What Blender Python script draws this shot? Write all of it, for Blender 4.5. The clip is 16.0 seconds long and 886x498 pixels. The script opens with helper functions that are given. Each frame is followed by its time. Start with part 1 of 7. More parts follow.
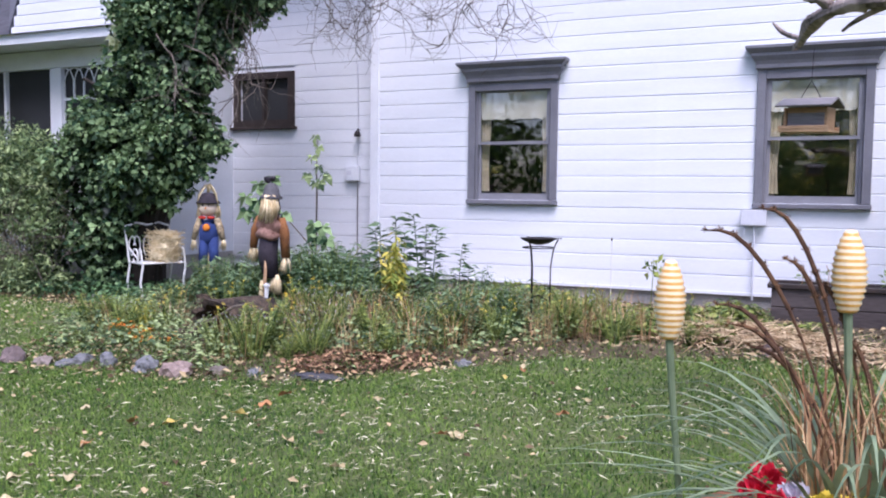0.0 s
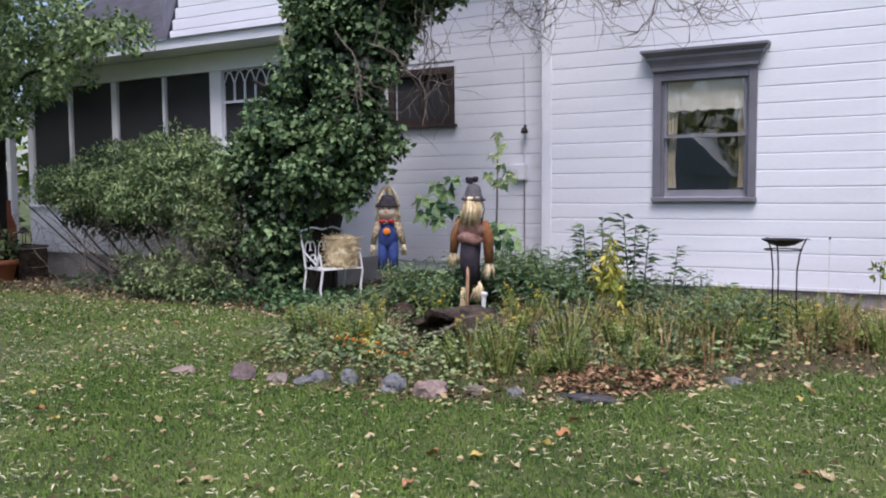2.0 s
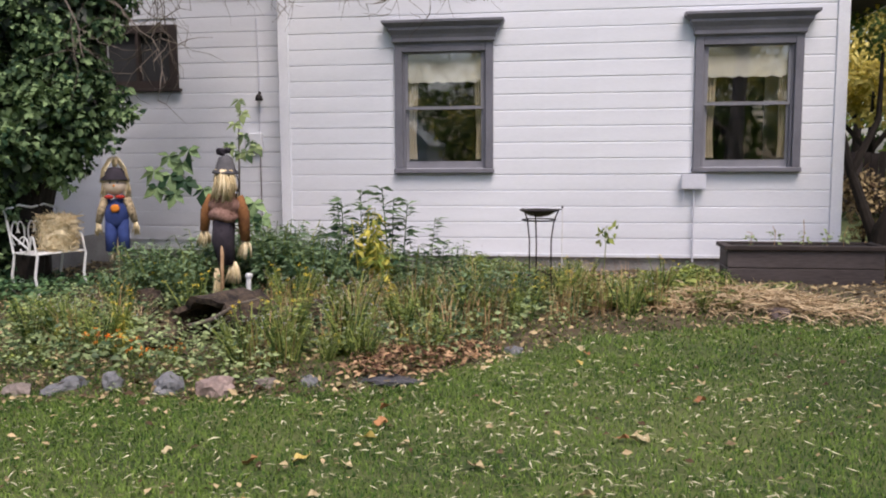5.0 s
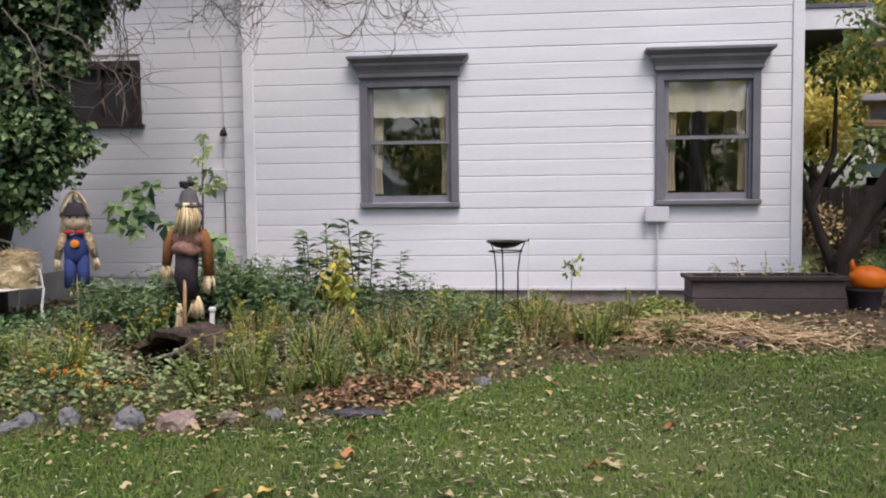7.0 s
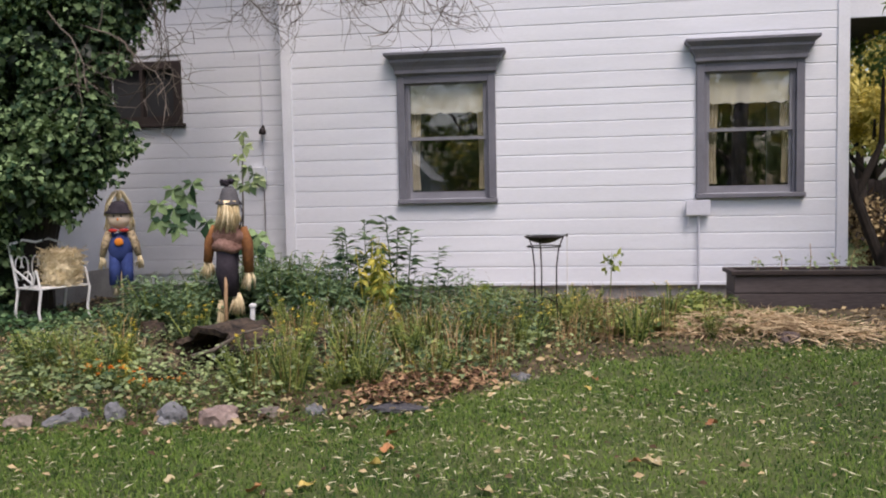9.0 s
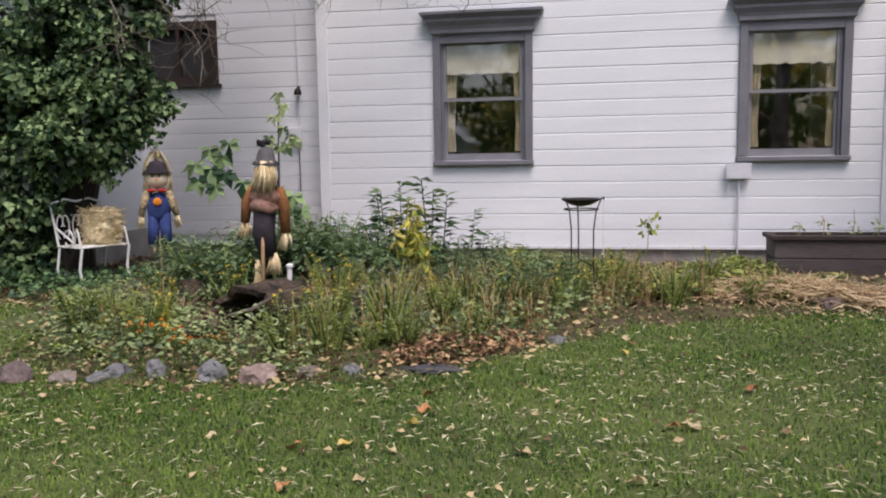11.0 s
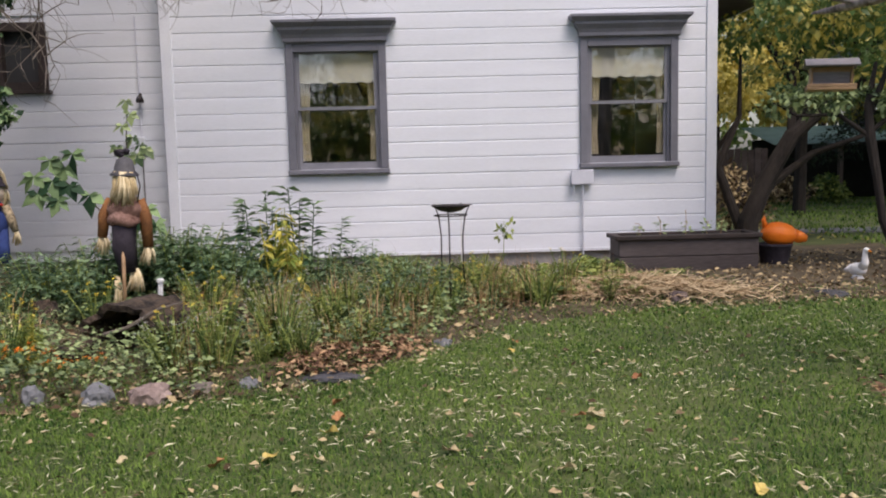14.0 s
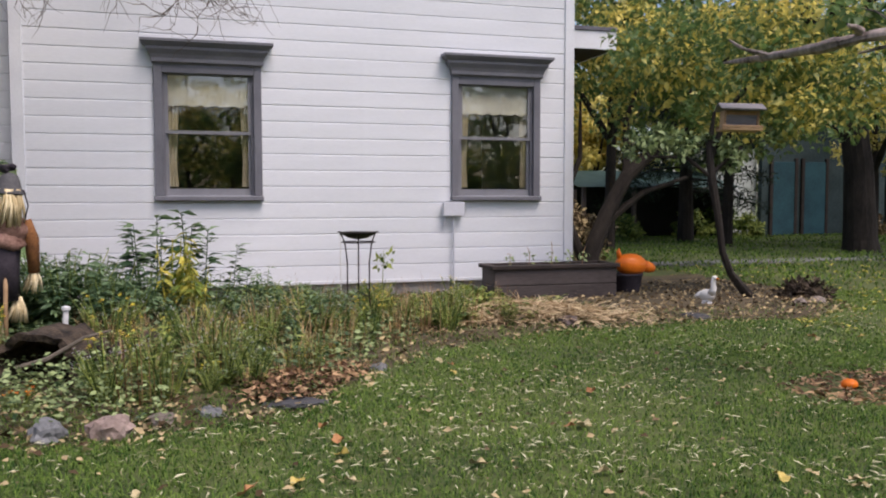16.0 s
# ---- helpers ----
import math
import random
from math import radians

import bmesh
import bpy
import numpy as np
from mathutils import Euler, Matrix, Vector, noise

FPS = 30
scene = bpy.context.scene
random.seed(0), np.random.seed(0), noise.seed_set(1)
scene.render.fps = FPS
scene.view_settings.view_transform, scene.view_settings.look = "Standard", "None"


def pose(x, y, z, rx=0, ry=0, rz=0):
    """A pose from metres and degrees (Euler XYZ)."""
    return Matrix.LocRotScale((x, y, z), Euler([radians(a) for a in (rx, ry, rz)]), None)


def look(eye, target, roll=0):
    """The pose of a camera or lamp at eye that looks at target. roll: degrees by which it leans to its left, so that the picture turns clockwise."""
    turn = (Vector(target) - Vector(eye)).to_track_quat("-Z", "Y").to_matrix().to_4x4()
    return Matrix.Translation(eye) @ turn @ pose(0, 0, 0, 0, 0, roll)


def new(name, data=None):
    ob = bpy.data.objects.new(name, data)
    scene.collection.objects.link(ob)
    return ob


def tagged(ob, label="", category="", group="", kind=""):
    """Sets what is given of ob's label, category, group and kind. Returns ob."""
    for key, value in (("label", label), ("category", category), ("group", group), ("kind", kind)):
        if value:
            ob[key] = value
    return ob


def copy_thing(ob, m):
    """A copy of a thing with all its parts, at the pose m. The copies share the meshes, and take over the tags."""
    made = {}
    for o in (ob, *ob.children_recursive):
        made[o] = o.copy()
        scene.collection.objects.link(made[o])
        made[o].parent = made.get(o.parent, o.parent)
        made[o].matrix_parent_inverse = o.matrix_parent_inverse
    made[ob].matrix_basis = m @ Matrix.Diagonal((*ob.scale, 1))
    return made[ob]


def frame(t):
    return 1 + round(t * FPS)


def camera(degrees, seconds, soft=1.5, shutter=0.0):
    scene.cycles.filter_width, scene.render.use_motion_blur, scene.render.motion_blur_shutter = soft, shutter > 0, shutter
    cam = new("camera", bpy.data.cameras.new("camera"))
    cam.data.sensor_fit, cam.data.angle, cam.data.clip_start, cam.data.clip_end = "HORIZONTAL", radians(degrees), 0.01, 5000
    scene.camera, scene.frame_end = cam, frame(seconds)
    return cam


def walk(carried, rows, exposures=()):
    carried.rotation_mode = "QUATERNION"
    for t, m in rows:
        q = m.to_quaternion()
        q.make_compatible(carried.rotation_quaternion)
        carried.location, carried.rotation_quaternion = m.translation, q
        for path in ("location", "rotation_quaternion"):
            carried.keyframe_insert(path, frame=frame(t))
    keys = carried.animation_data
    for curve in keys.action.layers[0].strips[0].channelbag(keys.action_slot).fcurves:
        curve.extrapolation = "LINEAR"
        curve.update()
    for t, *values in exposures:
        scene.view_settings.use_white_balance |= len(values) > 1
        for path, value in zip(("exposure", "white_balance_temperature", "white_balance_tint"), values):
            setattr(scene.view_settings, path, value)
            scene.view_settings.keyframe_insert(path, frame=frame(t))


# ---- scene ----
cam = camera(56.0, 16.0, 2.0)
EXPOSURES = [(0, 0.95, 5700, 27), (0.7, 0.62, 5700, 26), (2.0, 0.54, 6050, 23), (3.0, 0.56, 6450, 22), (4.5, 0.53, 6700, 21), (8.0, 0.43, 6700, 21), (16, 0.40, 6650, 20)]
PATH = [
    (0, (-0.241, 0.214, 1.352), (-1.055, 2.036, 1.221), 0.63),
    (0.5, (-0.545, 0.204, 1.346), (-1.470, 1.970, 1.195), 3.47),
    (1, (-0.907, 0.189, 1.386), (-1.853, 1.944, 1.226), 1.22),
    (1.5, (-1.297, 0.231, 1.383), (-2.251, 1.984, 1.248), 1.36),
    (2, (-1.701, 0.145, 1.374), (-2.673, 1.888, 1.237), -0.43),
    (2.5, (-2.046, 0.182, 1.402), (-3.069, 1.891, 1.224), -0.75),
    (3, (-2.298, 0.152, 1.370), (-3.259, 1.896, 1.184), -0.94),
    (3.5, (-2.395, 0.031, 1.390), (-3.064, 1.896, 1.117), -1.26),
    (4, (-2.449, 0.165, 1.426), (-3.040, 2.065, 1.222), -2.97),
    (4.5, (-2.397, 0.246, 1.424), (-2.760, 2.199, 1.195), 0.04),
    (7, (-2.405, 0.293, 1.341), (-2.612, 2.279, 1.219), -0.63),
    (7.5, (-2.433, 0.285, 1.347), (-2.796, 2.249, 1.228), -0.81),
    (8, (-2.407, 0.301, 1.341), (-2.808, 2.257, 1.222), -0.68),
    (8.5, (-2.402, 0.299, 1.339), (-2.700, 2.274, 1.222), -1.14),
    (11, (-2.445, 0.320, 1.330), (-2.818, 2.273, 1.112), -0.88),
    (11.5, (-2.483, 0.332, 1.326), (-3.007, 2.250, 1.111), -0.87),
    (12, (-2.504, 0.348, 1.322), (-3.119, 2.239, 1.110), -0.88),
    (12.5, (-2.469, 0.324, 1.332), (-2.975, 2.249, 1.137), -0.14),
    (13, (-2.479, 0.331, 1.332), (-2.789, 2.300, 1.177), 0.98),
    (13.5, (-2.655, 0.262, 1.311), (-2.624, 2.255, 1.146), 1.20),
    (14, (-2.890, 0.210, 1.328), (-2.839, 2.199, 1.124), -1.39),
    (14.5, (-3.100, 0.291, 1.301), (-2.756, 2.252, 1.108), 1.00),
    (15, (-3.328, 0.294, 1.292), (-2.795, 2.218, 1.161), 1.69),
    (15.3, (-3.500, 0.273, 1.243), (-2.845, 2.160, 1.127), -0.50),
    (15.5, (-3.709, 0.268, 1.276), (-3.091, 2.167, 1.167), -0.06),
    (16, (-4.003, 0.312, 1.241), (-3.441, 2.228, 1.123), -0.06),
]
walk(cam, [(t, look(eye, target, roll)) for t, eye, target, roll in PATH], EXPOSURES)

# ---- light: open shade under a bright hazy sky ----
world = bpy.data.worlds.new("sky")
scene.world = world
world.use_nodes = True
_wn = world.node_tree.nodes
_sky = _wn.new("ShaderNodeTexSky")
_sky.sky_type, _sky.sun_disc = "NISHITA", False
_sky.sun_elevation, _sky.sun_rotation = radians(60), radians(152)
_sky.air_density, _sky.dust_density, _sky.ozone_density = 1.0, 2.5, 1.0
world.node_tree.links.new(_sky.outputs[0], _wn["Background"].inputs[0])
_wn["Background"].inputs[1].default_value = 0.13
sun_data = bpy.data.lights.new("sun", "SUN")
sun_data.energy, sun_data.angle, sun_data.color = 2.2, radians(32), (1.0, 0.96, 0.90)
sun = new("sun", sun_data)
sun.matrix_world = look((8, -15, 30), (0, 0, 0))

rng = np.random.default_rng(7)


# ---- materials ----
def mat(name, a, b, scale=6.0, fine=60.0, rough=0.8, bump=0.15, vary=0.0, island=False, metal=0.0, stretch=(1, 1, 1), spec=0.4, trans=0.0, low=0.38, high=0.82):
    """Two colours mixed by coarse and fine noise, fine relief, and an own tone for each object or loose piece."""
    m = bpy.data.materials.new(name)
    m.use_nodes = True
    t = m.node_tree
    n, link = t.nodes, t.links.new
    bsdf = n["Principled BSDF"]
    co = n.new("ShaderNodeTexCoord")
    mp = n.new("ShaderNodeMapping")
    mp.inputs["Scale"].default_value = stretch
    link(co.outputs["Object"], mp.inputs["Vector"])
    big, small = n.new("ShaderNodeTexNoise"), n.new("ShaderNodeTexNoise")
    for node, s, d in ((big, scale, 4.0), (small, fine, 3.0)):
        node.inputs["Scale"].default_value, node.inputs["Detail"].default_value = s, d
        link(mp.outputs["Vector"], node.inputs["Vector"])
    add = n.new("ShaderNodeMath")
    add.operation = "MULTIPLY_ADD"
    link(small.outputs["Fac"], add.inputs[0])
    add.inputs[1].default_value = 0.45
    half = n.new("ShaderNodeMath")
    half.operation = "MULTIPLY"
    link(big.outputs["Fac"], half.inputs[0])
    half.inputs[1].default_value = 0.75
    link(half.outputs[0], add.inputs[2])
    ramp = n.new("ShaderNodeValToRGB")
    ramp.color_ramp.elements[0].position, ramp.color_ramp.elements[1].position = low, high
    ramp.color_ramp.elements[0].color, ramp.color_ramp.elements[1].color = (*a, 1), (*b, 1)
    fac = add.outputs[0]
    if vary:
        src = n.new("ShaderNodeNewGeometry").outputs["Random Per Island"] if island else n.new("ShaderNodeObjectInfo").outputs["Random"]
        sh = n.new("ShaderNodeMath")
        sh.operation = "MULTIPLY_ADD"
        link(src, sh.inputs[0])
        sh.inputs[1].default_value = vary
        sub = n.new("ShaderNodeMath")
        sub.operation = "SUBTRACT"
        link(fac, sub.inputs[0])
        sub.inputs[1].default_value = vary / 2
        link(sub.outputs[0], sh.inputs[2])
        fac = sh.outputs[0]
    link(fac, ramp.inputs["Fac"])
    link(ramp.outputs["Color"], bsdf.inputs["Base Color"])
    bsdf.inputs["Roughness"].default_value, bsdf.inputs["Metallic"].default_value = rough, metal
    bsdf.inputs["Specular IOR Level"].default_value = spec
    if bump:
        bp = n.new("ShaderNodeBump")
        bp.inputs["Strength"].default_value, bp.inputs["Distance"].default_value = bump, 0.01
        link(small.outputs["Fac"], bp.inputs["Height"])
        link(bp.outputs["Normal"], bsdf.inputs["Normal"])
    if trans:
        tr = n.new("ShaderNodeBsdfTranslucent")
        link(ramp.outputs["Color"], tr.inputs["Color"])
        mix = n.new("ShaderNodeMixShader")
        mix.inputs[0].default_value = trans
        link(bsdf.outputs[0], mix.inputs[1])
        link(tr.outputs[0], mix.inputs[2])
        link(mix.outputs[0], n["Material Output"].inputs["Surface"])
    return m


def glass(name):
    m = bpy.data.materials.new(name)
    m.use_nodes = True
    n, link = m.node_tree.nodes, m.node_tree.links.new
    fr, tr, gl, mix = (n.new("ShaderNode" + k) for k in ("Fresnel", "BsdfTransparent", "BsdfGlossy", "MixShader"))
    fr.inputs["IOR"].default_value = 2.1
    tr.inputs["Color"].default_value = (0.95, 0.96, 0.95, 1)
    gl.inputs["Roughness"].default_value = 0.015
    wob = n.new("ShaderNodeTexNoise")
    wob.inputs["Scale"].default_value = 2.2
    bp = n.new("ShaderNodeBump")
    bp.inputs["Strength"].default_value, bp.inputs["Distance"].default_value = 0.025, 0.02
    link(wob.outputs["Fac"], bp.inputs["Height"])
    link(bp.outputs["Normal"], gl.inputs["Normal"])
    link(fr.outputs[0], mix.inputs[0])
    link(tr.outputs[0], mix.inputs[1])
    link(gl.outputs[0], mix.inputs[2])
    link(mix.outputs[0], n["Material Output"].inputs["Surface"])
    return m


M = dict(
    siding=mat("white_siding_paint", (0.67, 0.69, 0.72), (0.78, 0.80, 0.835), 1.3, 26, 0.55, 0.10, 0.12, stretch=(0.5, 1, 3)),
    trim_white=mat("white_trim_paint", (0.65, 0.668, 0.70), (0.77, 0.79, 0.82), 2, 40, 0.5, 0.08),
    grey=mat("grey_trim_paint", (0.13, 0.13, 0.15), (0.20, 0.20, 0.225), 3, 50, 0.5, 0.10, 0.1),
    sash=mat("sash_paint", (0.17, 0.17, 0.19), (0.25, 0.25, 0.27), 3, 50, 0.5, 0.08),
    concrete=mat("old_concrete", (0.20, 0.19, 0.175), (0.42, 0.40, 0.37), 2.5, 40, 0.9, 0.35),
    # Near-black: dimness of rooms, porch and shed put into the colour; also planter soil.
    dark=mat("unlit_inside_and_soil", (0.012, 0.011, 0.010), (0.035, 0.032, 0.03), 1.5, 10, 0.9, 0),
    brownframe=mat("dark_brown_frame", (0.018, 0.013, 0.011), (0.05, 0.035, 0.03), 4, 30, 0.7, 0.1),
    screen=mat("insect_screen", (0.018, 0.019, 0.02), (0.04, 0.042, 0.045), 1.2, 220, 0.75, 0.1),
    shade=mat("cream_roller_blind", (0.80, 0.78, 0.68), (0.90, 0.88, 0.78), 3, 70, 0.85, 0.08),
    curtain=mat("beige_curtain", (0.55, 0.48, 0.36), (0.78, 0.71, 0.56), 8, 60, 0.9, 0.1),
    roof=mat("asphalt_shingle", (0.10, 0.10, 0.12), (0.22, 0.22, 0.25), 4, 60, 0.9, 0.4, 0.25),
    lawn=mat("lawn_soil", (0.030, 0.052, 0.014), (0.125, 0.145, 0.045), 1.4, 38, 0.95, 0.5),
    grass=mat("grass_blade", (0.030, 0.086, 0.017), (0.200, 0.300, 0.060), 0.55, 5, 0.8, 0, 0.55, True, trans=0.25, spec=0.15),
    soil=mat("bed_soil", (0.035, 0.028, 0.016), (0.13, 0.10, 0.058), 3, 40, 0.95, 0.6),
    litter=mat("dry_leaf_litter", (0.07, 0.042, 0.018), (0.50, 0.385, 0.205), 3, 30, 0.85, 0.1, 0.95, True),
    chipleaf=mat("rust_brown_leaf", (0.085, 0.04, 0.02), (0.46, 0.29, 0.155), 3, 30, 0.85, 0.1, 0.95, True),
    straw=mat("dry_straw", (0.30, 0.20, 0.10), (0.66, 0.52, 0.32), 3, 30, 0.85, 0.1, 0.7, True),
    paleleaf=mat("pale_fallen_leaf", (0.20, 0.19, 0.09), (0.62, 0.59, 0.39), 3, 30, 0.7, 0, 0.9, True),
    yleaf=mat("yellow_fallen_leaf", (0.42, 0.30, 0.06), (0.66, 0.52, 0.16), 14, 60, 0.6, 0.1, 0.2),
    oleaf=mat("orange_fallen_leaf", (0.25, 0.10, 0.04), (0.46, 0.23, 0.09), 14, 60, 0.7, 0.1, 0.3),
    tleaf=mat("tan_fallen_leaf", (0.31, 0.24, 0.11), (0.54, 0.46, 0.27), 14, 60, 0.7, 0.1, 0.3),
    ivy=mat("ivy_leaf", (0.022, 0.058, 0.026), (0.24, 0.35, 0.155), 1.1, 6, 0.6, 0, 0.7, True, trans=0.15, spec=0.2),
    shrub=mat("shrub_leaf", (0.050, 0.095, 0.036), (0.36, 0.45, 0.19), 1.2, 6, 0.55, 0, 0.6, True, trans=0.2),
    cover=mat("ground_ivy_leaf", (0.025, 0.07, 0.03), (0.12, 0.22, 0.085), 1.2, 6, 0.5, 0, 0.6, True, trans=0.15),
    herb=mat("herb_leaf", (0.060, 0.115, 0.026), (0.36, 0.42, 0.10), 1.5, 8, 0.6, 0, 0.6, True, trans=0.25),
    blue=mat("milkweed_leaf", (0.035, 0.085, 0.036), (0.21, 0.31, 0.15), 1.5, 8, 0.5, 0, 0.6, True, trans=0.2),
    yellowherb=mat("yellowing_leaf", (0.16, 0.22, 0.03), (0.66, 0.56, 0.10), 3, 12, 0.6, 0, 0.5, True, trans=0.25),
    drygrass=mat("dry_stalk", (0.20, 0.095, 0.04), (0.60, 0.40, 0.20), 3, 20, 0.8, 0, 0.7, True),
    autumn=mat("autumn_leaf", (0.13, 0.215, 0.07), (0.90, 0.75, 0.20), 1.1, 5, 0.45, 0, 0.24, True, trans=0.5, low=0.60, high=0.76),
    # Near-black leaf colour that puts the shade of crown hollows into the foliage.
    hollowshade=mat("hollow_shade_leaf", (0.006, 0.016, 0.006), (0.035, 0.07, 0.026), 1.1, 6, 0.55, 0, 0.6, True),
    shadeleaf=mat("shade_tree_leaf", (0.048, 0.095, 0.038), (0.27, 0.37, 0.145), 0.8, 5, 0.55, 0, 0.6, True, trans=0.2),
    spruce=mat("spruce_needle", (0.006, 0.014, 0.009), (0.035, 0.058, 0.030), 0.8, 5, 0.7, 0, 0.6, True),
    # Pale leaf with sunlight put into its colour.
    limeleaf=mat("sunlit_pale_leaf", (0.30, 0.36, 0.16), (0.72, 0.76, 0.48), 2, 8, 0.5, 0, 0.6, True, trans=0.3),
    rust=mat("rust_checked_cloth", (0.09, 0.036, 0.014), (0.33, 0.14, 0.045), 14, 70, 0.9, 0.2),
    vest=mat("brown_mottled_cloth", (0.09, 0.035, 0.022), (0.40, 0.24, 0.19), 10, 50, 0.85, 0.2),
    greyfelt=mat("grey_felt", (0.05, 0.05, 0.055), (0.13, 0.125, 0.13), 9, 60, 0.9, 0.2),
    redcloth=mat("red_cloth", (0.30, 0.02, 0.015), (0.5, 0.05, 0.03), 9, 60, 0.9, 0.1),
    plaid=mat("plaid_cloth", (0.10, 0.08, 0.05), (0.46, 0.36, 0.22), 24, 90, 0.9, 0.2, low=0.46, high=0.66),
    greencrown=mat("tree_leaf", (0.035, 0.08, 0.016), (0.22, 0.30, 0.06), 0.5, 4, 0.55, 0, 0.6, True, trans=0.3),
    gold=mat("golden_leaf", (0.42, 0.37, 0.08), (0.88, 0.77, 0.26), 0.5, 4, 0.55, 0, 0.6, True, trans=0.5),
    gravel=mat("grey_gravel", (0.12, 0.12, 0.12), (0.28, 0.28, 0.27), 2, 60, 0.95, 0.4),
    bark=mat("dark_bark", (0.008, 0.006, 0.005), (0.04, 0.032, 0.026), 5, 30, 0.95, 0.8, stretch=(1, 1, 0.3)),
    greybark=mat("grey_bark", (0.06, 0.048, 0.042), (0.46, 0.37, 0.33), 9, 34, 0.9, 1.0, stretch=(1, 1, 0.35), low=0.42, high=0.74),
    shagbark=mat("shaggy_grey_bark", (0.11, 0.085, 0.076), (0.66, 0.55, 0.50), 16, 60, 0.9, 1.0, stretch=(1, 1, 0.10), low=0.44, high=0.72),
    twig=mat("bare_twig", (0.06, 0.05, 0.04), (0.20, 0.165, 0.13), 5, 30, 0.9, 0.2),
    stone_grey=mat("grey_slate_stone", (0.09, 0.094, 0.098), (0.24, 0.245, 0.25), 4, 40, 0.85, 0.5),
    stone_pink=mat("pink_granite_stone", (0.15, 0.105, 0.088), (0.40, 0.31, 0.27), 7, 50, 0.85, 0.6),
    stone_tan=mat("tan_stone", (0.14, 0.115, 0.095), (0.30, 0.25, 0.215), 5, 40, 0.85, 0.5),
    stone_dark=mat("dark_flat_stone", (0.03, 0.03, 0.034), (0.09, 0.09, 0.095), 5, 40, 0.8, 0.5),
    stone_red=mat("maroon_stone", (0.075, 0.058, 0.056), (0.19, 0.145, 0.135), 5, 40, 0.85, 0.5),
    iron=mat("dark_iron", (0.012, 0.010, 0.010), (0.04, 0.032, 0.03), 8, 60, 0.55, 0.2, metal=0.5),
    whitemetal=mat("white_painted_iron", (0.60, 0.60, 0.58), (0.78, 0.78, 0.76), 8, 60, 0.5, 0.2),
    planter=mat("weathered_brown_board", (0.045, 0.036, 0.034), (0.115, 0.095, 0.09), 2, 30, 0.8, 0.4, 0.3, stretch=(0.3, 1, 2)),
    woodfeed=mat("cedar_board", (0.26, 0.15, 0.075), (0.52, 0.34, 0.19), 4, 40, 0.75, 0.3, stretch=(0.3, 1, 2)),
    greywood=mat("weathered_grey_wood", (0.14, 0.13, 0.13), (0.30, 0.28, 0.28), 4, 40, 0.85, 0.4, stretch=(0.3, 1, 2)),
    log=mat("old_log", (0.012, 0.009, 0.007), (0.115, 0.082, 0.055), 9, 46, 0.95, 1.0, low=0.45, high=0.8),
    orange=mat("orange_plastic", (0.75, 0.14, 0.008), (0.95, 0.24, 0.015), 4, 40, 0.4, 0.05),
    terracotta=mat("terracotta", (0.33, 0.115, 0.05), (0.48, 0.19, 0.095), 5, 40, 0.8, 0.2),
    redglaze=mat("red_brown_glaze", (0.28, 0.055, 0.02), (0.45, 0.12, 0.04), 5, 40, 0.35, 0.1),
    whitestone=mat("white_plaster", (0.72, 0.71, 0.68), (0.88, 0.87, 0.84), 6, 40, 0.7, 0.2),
    plastic=mat("pale_grey_plastic", (0.56, 0.57, 0.62), (0.66, 0.67, 0.72), 3, 30, 0.5, 0.05),
    teal=mat("teal_shed_board", (0.014, 0.055, 0.075), (0.035, 0.115, 0.145), 1.5, 20, 0.75, 0.2, 0.3),
    tealgrey=mat("grey_teal_wall", (0.024, 0.045, 0.05), (0.075, 0.112, 0.118), 1.0, 12, 0.8, 0.2, 0.3),
    # Pale colour for dappled sun on the barn and the neighbour's white roof.
    palewall=mat("sun_pale_wall_and_roof", (0.42, 0.47, 0.46), (0.70, 0.74, 0.72), 1.2, 12, 0.85, 0.2),
    greenroof=mat("green_metal_roof", (0.06, 0.12, 0.12), (0.12, 0.21, 0.20), 2, 20, 0.5, 0.1),
    fence=mat("old_fence_board", (0.07, 0.05, 0.045), (0.17, 0.13, 0.12), 3, 30, 0.9, 0.3, 0.4),
    red=mat("red_petal", (0.55, 0.010, 0.03), (0.80, 0.03, 0.07), 20, 80, 0.55, 0, 0.4, True, trans=0.2),
    yellow=mat("yellow_petal", (0.72, 0.52, 0.03), (0.90, 0.75, 0.10), 20, 80, 0.55, 0, 0.4, True, trans=0.2),
    white=mat("white_petal", (0.62, 0.58, 0.66), (0.82, 0.79, 0.84), 20, 80, 0.55, 0, 0.4, True, trans=0.2),
    marigold=mat("orange_petal", (0.75, 0.16, 0.01), (0.92, 0.32, 0.02), 20, 80, 0.55, 0, 0.4, True),
    plume=mat("dark_red_plume", (0.05, 0.024, 0.014), (0.22, 0.115, 0.05), 10, 60, 0.9, 0, 0.6, True),
    blade=mat("long_grass_leaf", (0.07, 0.115, 0.06), (0.30, 0.38, 0.22), 3, 12, 0.5, 0, 0.6, True, trans=0.25),
    cream=mat("cream_ribbed_band", (0.80, 0.62, 0.36), (0.90, 0.77, 0.52), 10, 40, 0.45, 0.1),
    cob=mat("amber_ribbed_glass", (0.60, 0.28, 0.04), (0.82, 0.50, 0.14), 10, 40, 0.4, 0.1, spec=0.5),
    raffia=mat("straw_raffia", (0.46, 0.35, 0.18), (0.80, 0.69, 0.45), 12, 80, 0.85, 0.3, 0.4, True),
    denim=mat("blue_denim", (0.012, 0.025, 0.10), (0.04, 0.07, 0.22), 9, 80, 0.9, 0.2),
    face=mat("cream_burlap", (0.66, 0.50, 0.36), (0.80, 0.66, 0.52), 12, 90, 0.9, 0.2),
